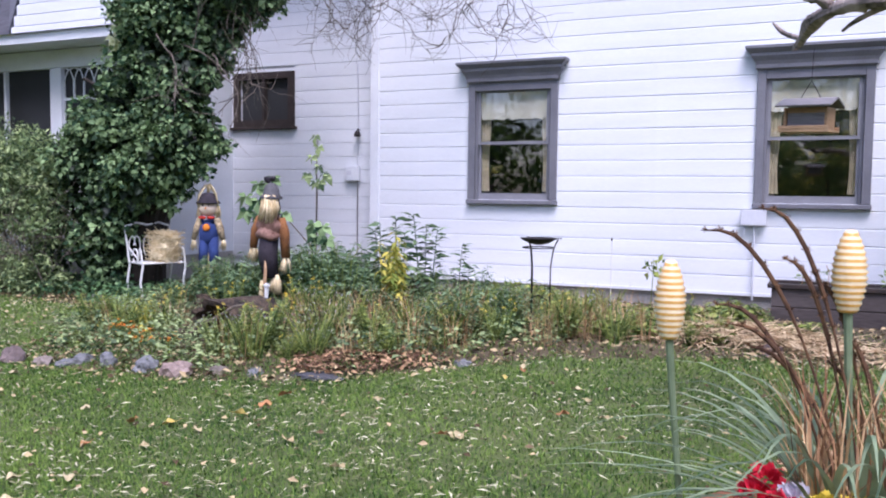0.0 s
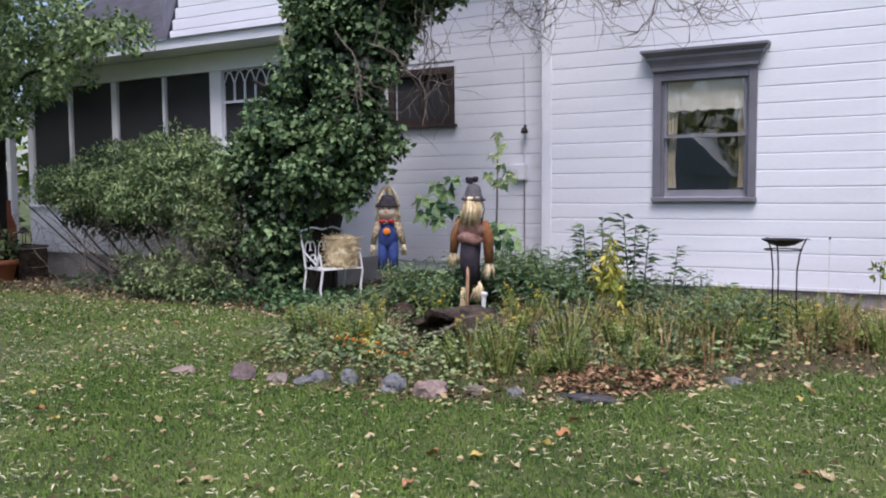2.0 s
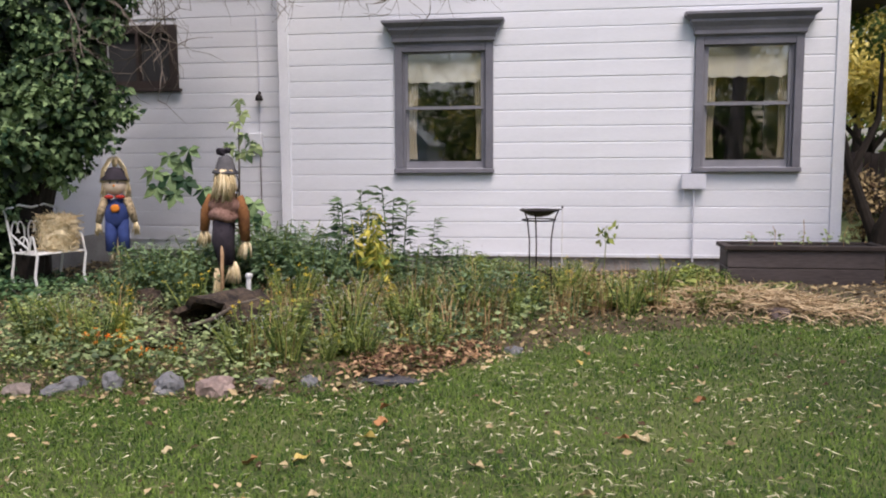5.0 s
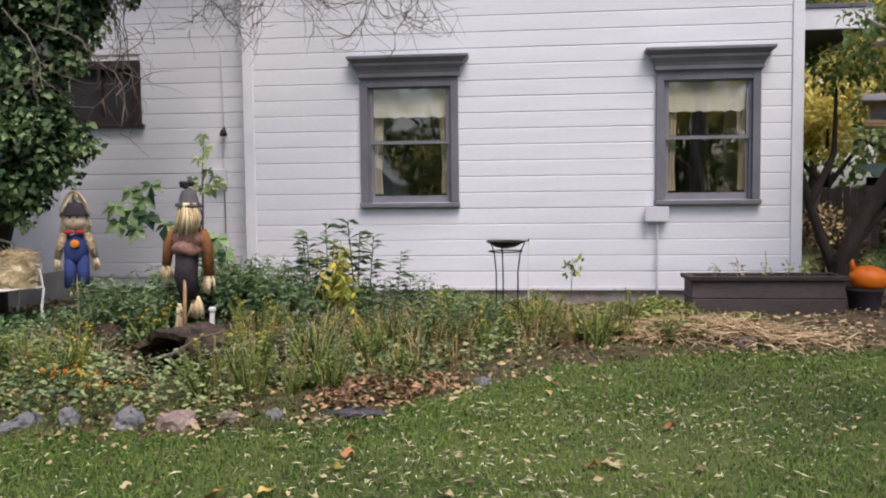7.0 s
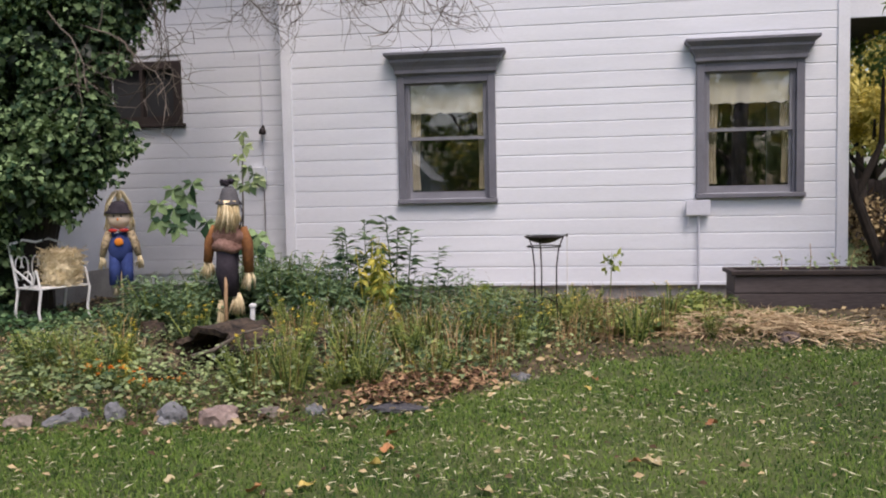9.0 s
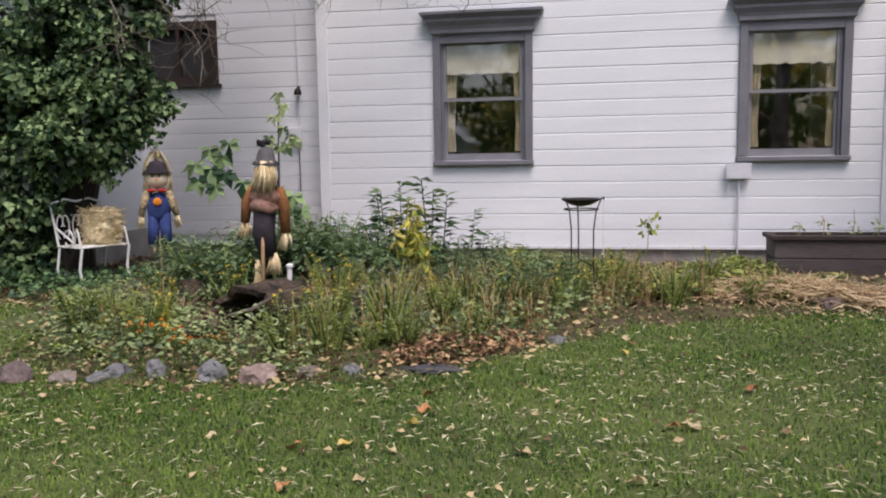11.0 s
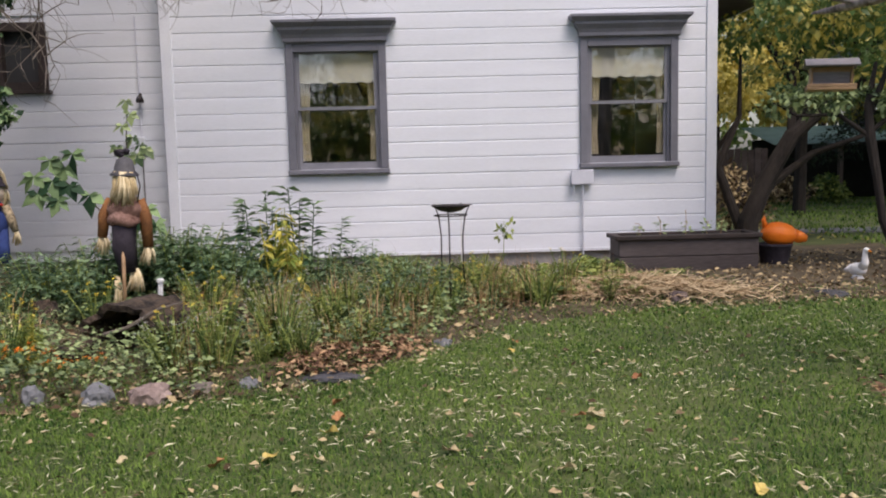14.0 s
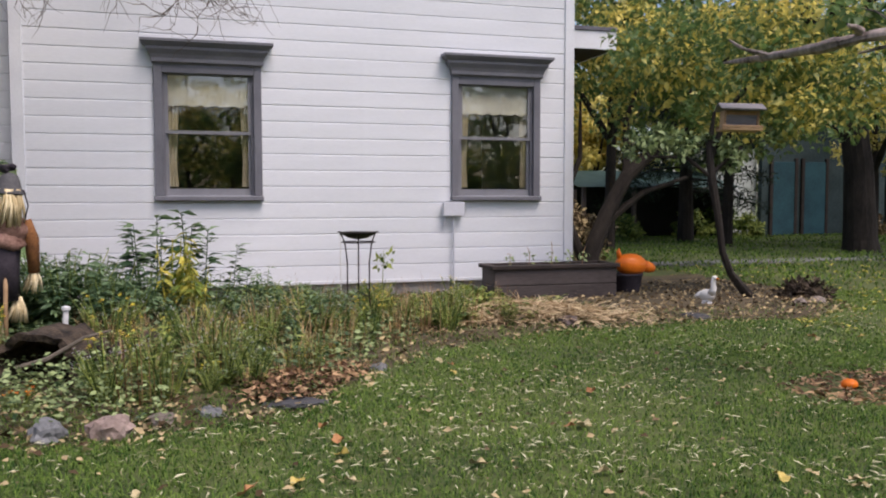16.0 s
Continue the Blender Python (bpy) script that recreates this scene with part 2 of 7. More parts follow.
    hat=mat("dark_felt", (0.012, 0.010, 0.016), (0.05, 0.04, 0.05), 9, 60, 0.9, 0.2),
    pumpkin=mat("orange_felt", (0.62, 0.17, 0.015), (0.80, 0.28, 0.03), 9, 60, 0.9, 0.1),
)
M["glass"] = glass("window_glass")


# ---- mesh helpers ----
def finish(name, bm, material, parent=None, label="", smooth=False):
    me = bpy.data.meshes.new(name)
    bm.to_mesh(me)
    bm.free()
    for m in material if isinstance(material, (list, tuple)) else [material]:
        me.materials.append(m)
    if smooth:
        me.polygons.foreach_set("use_smooth", [True] * len(me.polygons))
    ob = new(name, me)
    if parent:
        ob.parent = parent
    if label:
        ob["label"] = label
    return ob


def part(name, bm, material, parent, label="", smooth=False):
    """One mesh under a thing or under a part."""
    return finish(name, bm, material, parent, label, smooth)


def thing(name, m, label, category, group="", kind=""):
    ob = new(name)
    ob.matrix_world = m
    return tagged(ob, label, category, group, kind)


def box(x0, x1, y0, y1, z0, z1, bevel=0.0, bm=None):
    own = bmesh.new()
    bmesh.ops.create_cube(own, size=1)
    bmesh.ops.scale(own, vec=(x1 - x0, y1 - y0, z1 - z0), verts=own.verts)
    bmesh.ops.translate(own, vec=((x0 + x1) / 2, (y0 + y1) / 2, (z0 + z1) / 2), verts=own.verts)
    if bevel:
        bmesh.ops.bevel(own, geom=own.edges[:], offset=bevel, segments=1, affect="EDGES")
    return own if bm is None else join(bm, own)


def join(bm, other):
    me = bpy.data.meshes.new("tmp")
    other.to_mesh(me)
    other.free()
    bm.from_mesh(me)
    bpy.data.meshes.remove(me)
    return bm


def tube(path, radii, sides=8, bm=None, wobble=0.0):
    """A tapered round stem along a path."""
    bm = bm or bmesh.new()
    pts = [Vector(p) for p in path]
    if not hasattr(radii, "__len__"):
        radii = [radii] * len(pts)
    rings = []
    for i, p in enumerate(pts):
        d = (pts[min(i + 1, len(pts) - 1)] - pts[max(i - 1, 0)]).normalized()
        u = d.cross(Vector((0.31, 0.92, 0.23))).normalized()
        v = d.cross(u)
        ring = []
        for k in range(sides):
            a = 2 * math.pi * k / sides
            r = radii[i] * (1 + wobble * (rng.random() - 0.5))
            ring.append(bm.verts.new(p + r * (math.cos(a) * u + math.sin(a) * v)))
        rings.append(ring)
    for r0, r1 in zip(rings, rings[1:]):
        for k in range(sides):
            bm.faces.new((r0[k], r0[(k + 1) % sides], r1[(k + 1) % sides], r1[k]))
    bm.faces.new(rings[0][::-1])
    bm.faces.new(rings[-1])
    return bm


def lathe(profile, sides=24, bm=None, centre=(0, 0, 0)):
    """A turned body from (radius, height) pairs."""
    bm = bm or bmesh.new()
    c = Vector(centre)
    rings = []
    for r, z in profile:
        rings.append([bm.verts.new(c + Vector((r * math.cos(2 * math.pi * k / sides), r * math.sin(2 * math.pi * k / sides), z))) for k in range(sides)])
    for r0, r1 in zip(rings, rings[1:]):
        for k in range(sides):
            bm.faces.new((r0[k], r0[(k + 1) % sides], r1[(k + 1) % sides], r1[k]))
    bm.faces.new(rings[0][::-1])
    bm.faces.new(rings[-1])
    return bm


def blob(centre, size, rough=0.12, sub=3, seed=0, bm=None):
    """An uneven rounded body."""
    own = bmesh.new()
    bmesh.ops.create_icosphere(own, subdivisions=sub, radius=1)
    off = Vector((seed * 3.7, seed * 1.3, seed * 2.1))
    for v in own.verts:
        v.co *= 1 + rough * (noise.noise(v.co * 1.6 + off) + 0.5 * noise.noise(v.co * 4 + off))
        v.co = Vector((v.co.x * size[0], v.co.y * size[1], v.co.z * size[2])) + Vector(centre)
    return own if bm is None else join(bm, own)


def npmesh(name, verts, faces, material, parent=None):
    """A mesh from arrays of corners and of equal-sided faces."""
    verts, faces = np.asarray(verts, np.float32), np.asarray(faces, np.int32)
    me = bpy.data.meshes.new(name)
    k = faces.shape[1]
    me.vertices.add(len(verts))
    me.vertices.foreach_set("co", verts.ravel())
    me.loops.add(faces.size)
    me.loops.foreach_set("vertex_index", faces.ravel())
    me.polygons.add(len(faces))
    me.polygons.foreach_set("loop_start", np.arange(0, faces.size, k, dtype=np.int32))
    me.update(calc_edges=True)
    me.materials.append(material)
    ob = new(name, me)
    if parent:
        ob.parent = parent
    return ob


def unit(v):
    return v / np.maximum(np.linalg.norm(v, axis=1, keepdims=True), 1e-9)


def leaf_arrays(pos, along, normal, length, width, fold=0.25):
    """Folded leaves: base, two flanks, tip; four triangles with a bent tip."""
    n = len(pos)
    along, normal = unit(along), unit(normal)
    side = unit(np.cross(along, normal))
    normal = np.cross(side, along)
    L, W = np.broadcast_to(length, n)[:, None], np.broadcast_to(width, n)[:, None]
    base = pos
    left = pos + along * L * 0.42 + side * W * 0.5 + normal * W * fold
    right = pos + along * L * 0.42 - side * W * 0.5 + normal * W * fold
    mid = pos + along * L * 0.55
    tip = pos + along * L - normal * L * 0.12
    v = np.stack([base, left, mid, right, tip], 1).reshape(-1, 3)
    o = np.arange(n)[:, None] * 5
    f = np.concatenate([o + [0, 2, 1], o + [1, 2, 4], o + [0, 3, 2], o + [3, 4, 2]], 1).reshape(-1, 3)
    return v, f


def blade_arrays(pos, lean, height, width, bend):
    """Grass blades of two joints that bow over to the side they lean to."""
    n = len(pos)
    H, W, B = (np.broadcast_to(a, n)[:, None] for a in (height, width, bend))
    d = np.stack([np.cos(lean), np.sin(lean), np.zeros(n)], 1)
    s = np.stack([-np.sin(lean), np.cos(lean), np.zeros(n)], 1)
    up = np.array([[0, 0, 1.0]])
    a, b = pos - s * W / 2, pos + s * W / 2
    m = pos + up * H * 0.6 + d * H * B * 0.3
    c, e = m - s * W * 0.4, m + s * W * 0.4
    tip = pos + up * H * (1 - 0.35 * B) + d * H * B
    v = np.stack([a, b, c, e, tip], 1).reshape(-1, 3)
    o = np.arange(n)[:, None] * 5
    f = np.concatenate([o + [0, 1, 3], o + [0, 3, 2], o + [2, 3, 4]], 1).reshape(-1, 3)
    return v, f


def stack(sets):
    vs, fs, k = [], [], 0
    for v, f in sets:
        vs.append(v)
        fs.append(f + k)
        k += len(v)
    return np.concatenate(vs), np.concatenate(fs)


def random_dirs(n, up=0.0):
    d = rng.normal(size=(n, 3))
    d = unit(d)
    d[:, 2] += up
    return unit(d)


def shell_points(centres, radii, n, depth=0.35):
    """Points in the outer layer of a union of uneven ellipsoids, with the way out of it."""
    centres, radii = np.array(centres, float), np.array(radii, float)
    area = (radii ** 1.5).prod(1) ** (2 / 4.5)
    which = rng.choice(len(centres), n, p=area / area.sum())
    d = random_dirs(n)
    lump = 1 + 0.16 * np.sin(d[:, 0] * 5 + which * 2.1) * np.cos(d[:, 2] * 6 + which) + 0.10 * np.sin(d[:, 1] * 11 + d[:, 2] * 9 + which)
    r = (1 - depth * rng.random(n) ** 1.6) * lump
    return centres[which] + d * radii[which] * r[:, None], unit(d / radii[which])


# ---- lie of the land ----
EDGE_X = [-30, -15, -12, -9.5, -8.2, -7.2, -6.5, -5.5, -4.4, -3.4, -2.9, -2.2, -0.7, 0.9, 2.2, 3.2, 3.6]
EDGE_Y = [6.0, 7.0, 7.6, 7.5, 7.4, 6.9, 5.3, 4.72, 4.8, 5.15, 6.0, 6.9, 7.5, 7.7, 7.5, 8.2, 10.0]


def bed_edge(x):
    return np.interp(x, EDGE_X, EDGE_Y)


def rise(x, y):
    """The height of the ground: almost level, with shallow bumps."""
    return 0.014 * np.sin(x * 1.3 + 0.5) * np.cos(y * 1.1) + 0.008 * np.sin(x * 3.1 + y * 2.3)


def bed_rise(x, y):
    inside = np.clip((y - bed_edge(x)) / 0.35, -1, 1)
    return rise(x, y) + 0.055 * inside - 0.004


# ---- ground, to the horizon ----
def ground_sheet():
    xs = np.concatenate([[-220, -90, -40], np.arange(-20, 22, 0.4), [40, 90, 220]])
    ys = np.concatenate([[-220, -80, -30, -12], np.arange(-4, 27, 0.4), [40, 90, 220]])
    gx, gy = np.meshgrid(xs, ys)
    near = (np.abs(gx) < 22) & (gy > -5) & (gy < 28)
    gz = np.where(near, rise(gx, gy), 0)
    v = np.stack([gx, gy, gz], -1).reshape(-1, 3)
    i = np.arange(len(ys) - 1)[:, None] * len(xs) + np.arange(len(xs) - 1)[None]
    i = i.ravel()
    return tagged(npmesh("ground", v, np.stack([i, i + 1, i + 1 + len(xs), i + len(xs)], 1), M["lawn"]), "autumn lawn of mown green grass on level ground", "ground", kind="structure")


def bed_sheet():
    xs = np.arange(-15, 3.7, 0.12)
    rows = np.linspace(0, 1, 34)
    edge = bed_edge(xs) - 0.12 + 0.10 * np.sin(xs * 5.1) + 0.06 * np.sin(xs * 13)
    far = np.where(xs > 0.6, 12.0, 10.6)
    gy = edge[None] + rows[:, None] * (far - edge)[None]
    gx = np.broadcast_to(xs[None], gy.shape)
    gz = bed_rise(gx, gy) + 0.012 * np.sin(gx * 9) * np.cos(gy * 8)
    v = np.stack([gx, gy, gz], -1).reshape(-1, 3)
    i = (np.arange(len(rows) - 1)[:, None] * len(xs) + np.arange(len(xs) - 1)[None]).ravel()
    return tagged(npmesh("garden_bed", v, np.stack([i, i + 1, i + 1 + len(xs), i + len(xs)], 1), M["soil"]), "dark crumbly soil of the flower bed along the house", "ground", kind="structure")


ground_sheet()
bed_sheet()

tagged(finish("path", box(2.6, 30, 14.0, 14.7, -0.05, 0.035, 0.01), M["gravel"]), "narrow grey gravel path across the back lawn", "path", kind="structure")

# ---- main house ----
WY = 10.5          # face of the main wall
LY = 10.85         # face of the set-back wall
TOP = 5.6
W1, W2 = (-4.484, -3.251), (-0.918, 0.31)
SILL, HEAD = 1.29, 2.72   # clear opening


def setting(name, bm, material, label, category="wall"):
    return tagged(finish(name, bm, material), label, category, kind="structure")


def wall_with_holes(name, x0, x1, y0, y1, z0, z1, holes, material, label):
    bm = bmesh.new()
    x = x0
    for h0, h1, b, t in holes:
        box(x, h0, y0, y1, z0, z1, bm=bm)
        box(h0, h1, y0, y1, z0, b, bm=bm)
        box(h0, h1, y0, y1, t, z1, bm=bm)
        x = h1
    box(x, x1, y0, y1, z0, z1, bm=bm)
    return setting(name, bm, material, label)


holes = [(w[0] + 0.105, w[1] - 0.105, SILL, HEAD) for w in (W1, W2)]
wall_main = wall_with_holes("wall_south", -5.9, 0.76, WY + 0.02, WY + 0.16, 0.20, TOP, holes, M["siding"], "white painted wooden house wall with horizontal siding")
wall_left = wall_with_holes("wall_south_set_back", -9.0, -5.9, LY + 0.02, LY + 0.16, 0.20, TOP, [(-8.47, -7.57, 2.45, 3.09)], M["siding"], "white painted set-back house wall behind the ivy")
setting("wall_east", box(0.60, 0.76, WY + 0.16, 15.0, 0.20, TOP), M["siding"], "white painted end wall of the house")
setting("foundation", box(-5.9, 0.72, WY + 0.035, WY + 0.3, -0.2, 0.20), M["concrete"], "stained grey concrete house foundation", "foundation")
setting("foundation_set_back", box(-9.0, -5.9, LY + 0.04, LY + 0.3, -0.2, 0.20), M["concrete"], "stained grey concrete house foundation", "foundation")
setting("corner_board", box(-5.96, -5.83, WY - 0.022, LY + 0.03, 0.21, TOP, 0.004), M["trim_white"], "white painted corner board of the house", "trim")
setting("corner_board_east", box(0.655, 0.785, WY - 0.022, WY + 0.03, 0.21, TOP, 0.004), M["trim_white"], "white painted corner board of the house", "trim")
setting("water_table", box(-5.83, 0.655, WY - 0.02, WY + 0.018, 0.205, 0.245, 0.004), M["trim_white"], "white painted bottom board of the wall", "trim")

# rooms behind the windows, their dimness put into the colour
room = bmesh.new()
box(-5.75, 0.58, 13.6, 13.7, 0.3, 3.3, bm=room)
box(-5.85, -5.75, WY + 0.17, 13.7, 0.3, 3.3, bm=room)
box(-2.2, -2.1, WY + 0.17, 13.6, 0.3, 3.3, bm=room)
setting("inner_walls", room, M["dark"], "inner walls seen through the windows, dimness in their colour")
setting("inner_floor", box(-5.8, 0.6, WY + 0.17, 13.7, 0.2, 0.3), M["dark"], "floor of the rooms behind the windows, dimness in its colour", "floor")
setting("ceiling", box(-5.8, 0.6, WY + 0.17, 13.7, 3.3, 3.4), M["dark"], "ceiling of the rooms behind the windows, dimness in its colour", "ceiling")
roof = bmesh.new()
for sgn in (0, 1):
    y0, y1 = (WY - 0.55, 14.2) if sgn == 0 else (14.2, 18.0)
    z0, z1 = (TOP - 0.2, TOP + 2.3) if sgn == 0 else (TOP + 2.3, TOP - 0.2)
    vs = [roof.verts.new(p) for p in ((-9.2, y0, z0), (1.3, y0, z0), (1.3, y1, z1), (-9.2, y1, z1), (-9.2, y0, z0 + 0.15), (1.3, y0, z0 + 0.15), (1.3, y1, z1 + 0.15), (-9.2, y1, z1 + 0.15))]
    for f in ((0, 3, 2, 1), (4, 5, 6, 7), (0, 1, 5, 4), (1, 2, 6, 5), (2, 3, 7, 6), (3, 0, 4, 7)):
        roof.faces.new([vs[k] for k in f])
setting("roof", roof, M["roof"], "grey shingled house roof", "roof")


def window(name, x0, x1, label):
    """A grey double-hung window: cap moulding, casings, sill, two sashes, glass, blind and curtains."""
    w = thing(name, pose((x0 + x1) / 2, WY, 0), label, "window", kind="structure")
    h = (x1 - x0) / 2
    a = h - 0.105
    for s in (-1, 1):
        part("side_casing", box(min(s * a, s * (h - 0.012)), max(s * a, s * (h - 0.012)), -0.045, 0.02, SILL, HEAD + 0.085, 0.006), M["grey"], w)
        part("jamb", box(min(s * a, s * (a - 0.03)), max(s * a, s * (a - 0.03)), 0.0, 0.15, SILL, HEAD, 0.003), M["grey"], w)
    part("head_casing", box(-a, a, -0.043, 0.02, HEAD - 0.02, HEAD + 0.085, 0.005), M["grey"], w)
    part("sill", box(-h, h, -0.075, 0.14, 1.23, 1.287, 0.008), M["grey"], w)
    cap = part("cap_moulding", bmesh.new(), M["grey"], w)
    bm = bmesh.new()
    prof = [(0.0, 2.80, 0.0), (0.035, 2.82, 0.02), (0.035, 2.86, 0.02), (0.05, 2.90, 0.035), (0.085, 2.955, 0.075), (0.085, 2.985, 0.075), (0.115, 3.015, 0.115), (0.135, 3.035, 0.135), (0.135, 3.065, 0.135)]
    rows = []
    for out, z, side in prof:
        rows.append([bm.verts.new((s * (h - 0.012 + side), y, z)) for s, y in ((-1, 0.02), (-1, -0.05 - out), (1, -0.05 - out), (1, 0.02))])
    for r0, r1 in zip(rows, rows[1:]):
        for k in range(3):
            bm.faces.new((r0[k], r0[k + 1], r1[k + 1], r1[k]))
    bm.faces.new(rows[0][::-1])
    bm.faces.new(rows[-1])
    bm.to_mesh(cap.data)
    bm.free()
    mid = 2.03
    for nm, y, z0, z1 in (("upper_sash", 0.012, mid - 0.02, HEAD), ("lower_sash", 0.050, SILL, mid + 0.025)):
        bm = bmesh.new()
        i = a - 0.03
        box(-i, -i + 0.032, y, y + 0.035, z0, z1, bm=bm)
        box(i - 0.032, i, y, y + 0.035, z0, z1, bm=bm)
        box(-i + 0.032, i - 0.032, y, y + 0.035, z0, z0 + (0.085 if nm == "lower_sash" else 0.032), bm=bm)
        box(-i + 0.032, i - 0.032, y, y + 0.035, z1 - 0.035, z1, bm=bm)
        sash = part(nm, bm, M["sash"], w)
        pane = part("pane", box(-i + 0.033, i - 0.033, y + 0.012, y + 0.017, z0 + 0.03, z1 - 0.03), M["glass"], sash, "clear old window glass")
        pane.visible_shadow = False
    bm = bmesh.new()
    i, bottom = a - 0.06, 2.35
    n = 48
    cols = []
    for k in range(n + 1):
        x = -i + 2 * i * k / n
        dip = -0.018 * abs(math.sin(k / n * math.pi * 5)) - 0.004 * math.sin(k * 0.9)
        cols.append([bm.verts.new((x, 0.058 + 0.003 * math.sin(k * 0.5), z)) for z in (2.715, 2.5, bottom + dip)])
    for c0, c1 in zip(cols, cols[1:]):
        for r in range(2):
            bm.faces.new((c0[r], c0[r + 1], c1[r + 1], c1[r]))
    part("roller_blind", bm, M["shade"], w, "cream blind with a scalloped hem, drawn down a third", True)
    for s in (-1, 1):
        bm = bmesh.new()
        cols = []
        for k in range(25):
            u = k / 24
            x0c, x1c = s * (a - 0.04), s * (a - (0.19 if s < 0 else 0.16))
            col = []
            for j, z in enumerate((2.7, 2.3, 2.0, 1.7, 1.40)):
                pull = 1 - 0.30 * (1 - abs(j - 3) / 3) if j else 1
                col.append(bm.verts.new((x0c + (x1c - x0c) * u * pull, 0.112 + 0.018 * math.sin(u * 22), z)))
            cols.append(col)
        for c0, c1 in zip(cols, cols[1:]):
            for r in range(4):
                bm.faces.new((c0[r], c0[r + 1], c1[r + 1], c1[r]))
        part("curtain", bm, M["curtain"], w, "pale beige curtain hanging in folds", True)
    return w


window("window_1", *W1, "grey framed double-hung window with cream blind half lowered")
window("window_2", *W2, "grey framed double-hung window with cream blind and curtains")

# dark screened window of the set-back wall
dw = thing("window_3", pose(-8.02, LY, 0), "small dark brown framed window behind bare vines", "window", kind="structure")
bm = bmesh.new()
for x0, x1, z0, z1 in ((-0.56, -0.45, 2.355, 3.18), (0.45, 0.56, 2.355, 3.18), (-0.45, 0.45, 3.08, 3.18), (-0.45, 0.45, 2.355, 2.455), (-0.02, 0.02, 2.455, 3.08)):
    box(x0, x1, -0.03, 0.12, z0, z1, bm=bm)
part("frame", bm, M["brownframe"], dw)
part("screen", box(-0.45, 0.45, 0.06, 0.07, 2.455, 3.08), M["screen"], dw, "dark insect screen")
part("sill", box(-0.60, 0.60, -0.07, 0.12, 2.31, 2.352, 0.005), M["brownframe"], dw)

# roof of the back porch, past the house corner
porch_roof = thing("back_porch_roof", pose(0, 0, 0), "low back porch roof with cream fascia and dark soffit", "roof", kind="structure")
part("fascia", box(0.765, 1.86, 11.42, 11.46, 3.42, 3.68, 0.004), M["trim_white"], porch_roof)
part("soffit", box(0.765, 1.86, 11.462, 15.5, 3.42, 3.46), M["brownframe"], porch_roof)
part("deck", box(0.765, 1.90, 11.40, 15.5, 3.682, 3.74, 0.006), M["roof"], porch_roof)
part("side_fascia", box(1.862, 1.90, 11.42, 15.5, 3.42, 3.68, 0.004), M["trim_white"], porch_roof)

# ---- porch wing ----
PY = 9.0
wing = thing("porch_wing", pose(0.13, 0, 0), "white screened porch wing with concrete base and gable", "porch", kind="structure")
part("foundation", box(-14.75, -8.75, PY + 0.03, 12.0, -0.2, 0.43), M["concrete"], wing)
part("knee_wall", box(-14.70, -10.42, PY, PY + 0.12, 0.43, 1.16, 0.005), M["trim_white"], wing)
part("rail", box(-14.74, -10.40, PY - 0.03, PY + 0.14, 1.162, 1.21, 0.006), M["trim_white"], wing)
part("beam", box(-14.75, -8.75, PY - 0.01, PY + 0.16, 3.10, 3.36, 0.006), M["trim_white"], wing)
for x, w in ((-15.22, 0.10), (-14.62, 0.13), (-13.6, 0.06), (-12.55, 0.12), (-11.48, 0.05), (-10.44, 0.22), (-8.85, 0.2)):
    part("post", box(x - w / 2, x + w / 2, PY - 0.005, PY + 0.115, 0.44 if x < -14 else 1.212, 3.098, 0.006), M["trim_white"], wing)
for x0, x1 in ((-14.55, -13.63), (-13.57, -12.61), (-12.49, -11.51), (-11.45, -10.56)):
    part("screen", box(x0, x1, PY + 0.05, PY + 0.06, 1.212, 3.098), M["screen"], wing, "dark insect screen")
part("side_wall", box(-8.95, -8.75, PY + 0.125, LY + 0.02, 0.43, 3.36), M["siding"], wing)
part("lower_wall", box(-10.33, -8.95, PY, PY + 0.12, 0.43, 2.05, 0.004), M["siding"], wing)
# Porch inside is coloured near black for the shade behind the screens.
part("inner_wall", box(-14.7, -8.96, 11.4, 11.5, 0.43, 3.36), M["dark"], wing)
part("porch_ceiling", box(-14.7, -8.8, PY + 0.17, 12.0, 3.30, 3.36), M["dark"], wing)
lat = part("lattice_window", box(-10.33, -8.95, PY + 0.07, PY + 0.08, 2.052, 3.098), M["screen"], wing, "dark panes behind white lattice bars")
bm = bmesh.new()
for k in range(8):
    x = -10.31 + k * 0.193
    box(x - 0.011, x + 0.011, PY + 0.03, PY + 0.055, 2.66 if k % 3 else 2.06, 2.90, bm=bm)
box(-10.33, -8.95, PY + 0.028, PY + 0.057, 2.64, 2.675, bm=bm)
box(-10.33, -8.95, PY + 0.028, PY + 0.057, 2.06, 2.10, bm=bm)
for k in range(7):
    x = -10.31 + k * 0.193
    for s in (-1, 1):
        c = x + 0.0965
        arc = [(c - s * 0.0965 + s * 0.193 * (j / 6) ** 1.0 * 0.5 + s * 0.0965 * (j / 6) ** 2 * 0.0, PY + 0.042, 2.90 + 0.17 * math.sin(j / 6 * math.pi / 2)) for j in range(7)]
        tube(arc, 0.010, 5, bm)
        tube([(c, PY + 0.042, 3.07), (c + s * 0.0965, PY + 0.042, 3.10)], 0.010, 5, bm)
part("lattice", bm, M["trim_white"], lat, "white curved lattice bars")
bm = bmesh.new()
box(-11.05, -8.45, 8.50, 8.55, 3.37, 3.50, bm=bm)
box(-15.1, -11.05, 8.50, 8.55, 3.37, 3.43, bm=bm)
box(-15.1, -8.45, 8.55, PY + 0.16, 3.37, 3.40, bm=bm)
part("eave", bm, M["trim_white"], wing)
bm = bmesh.new()
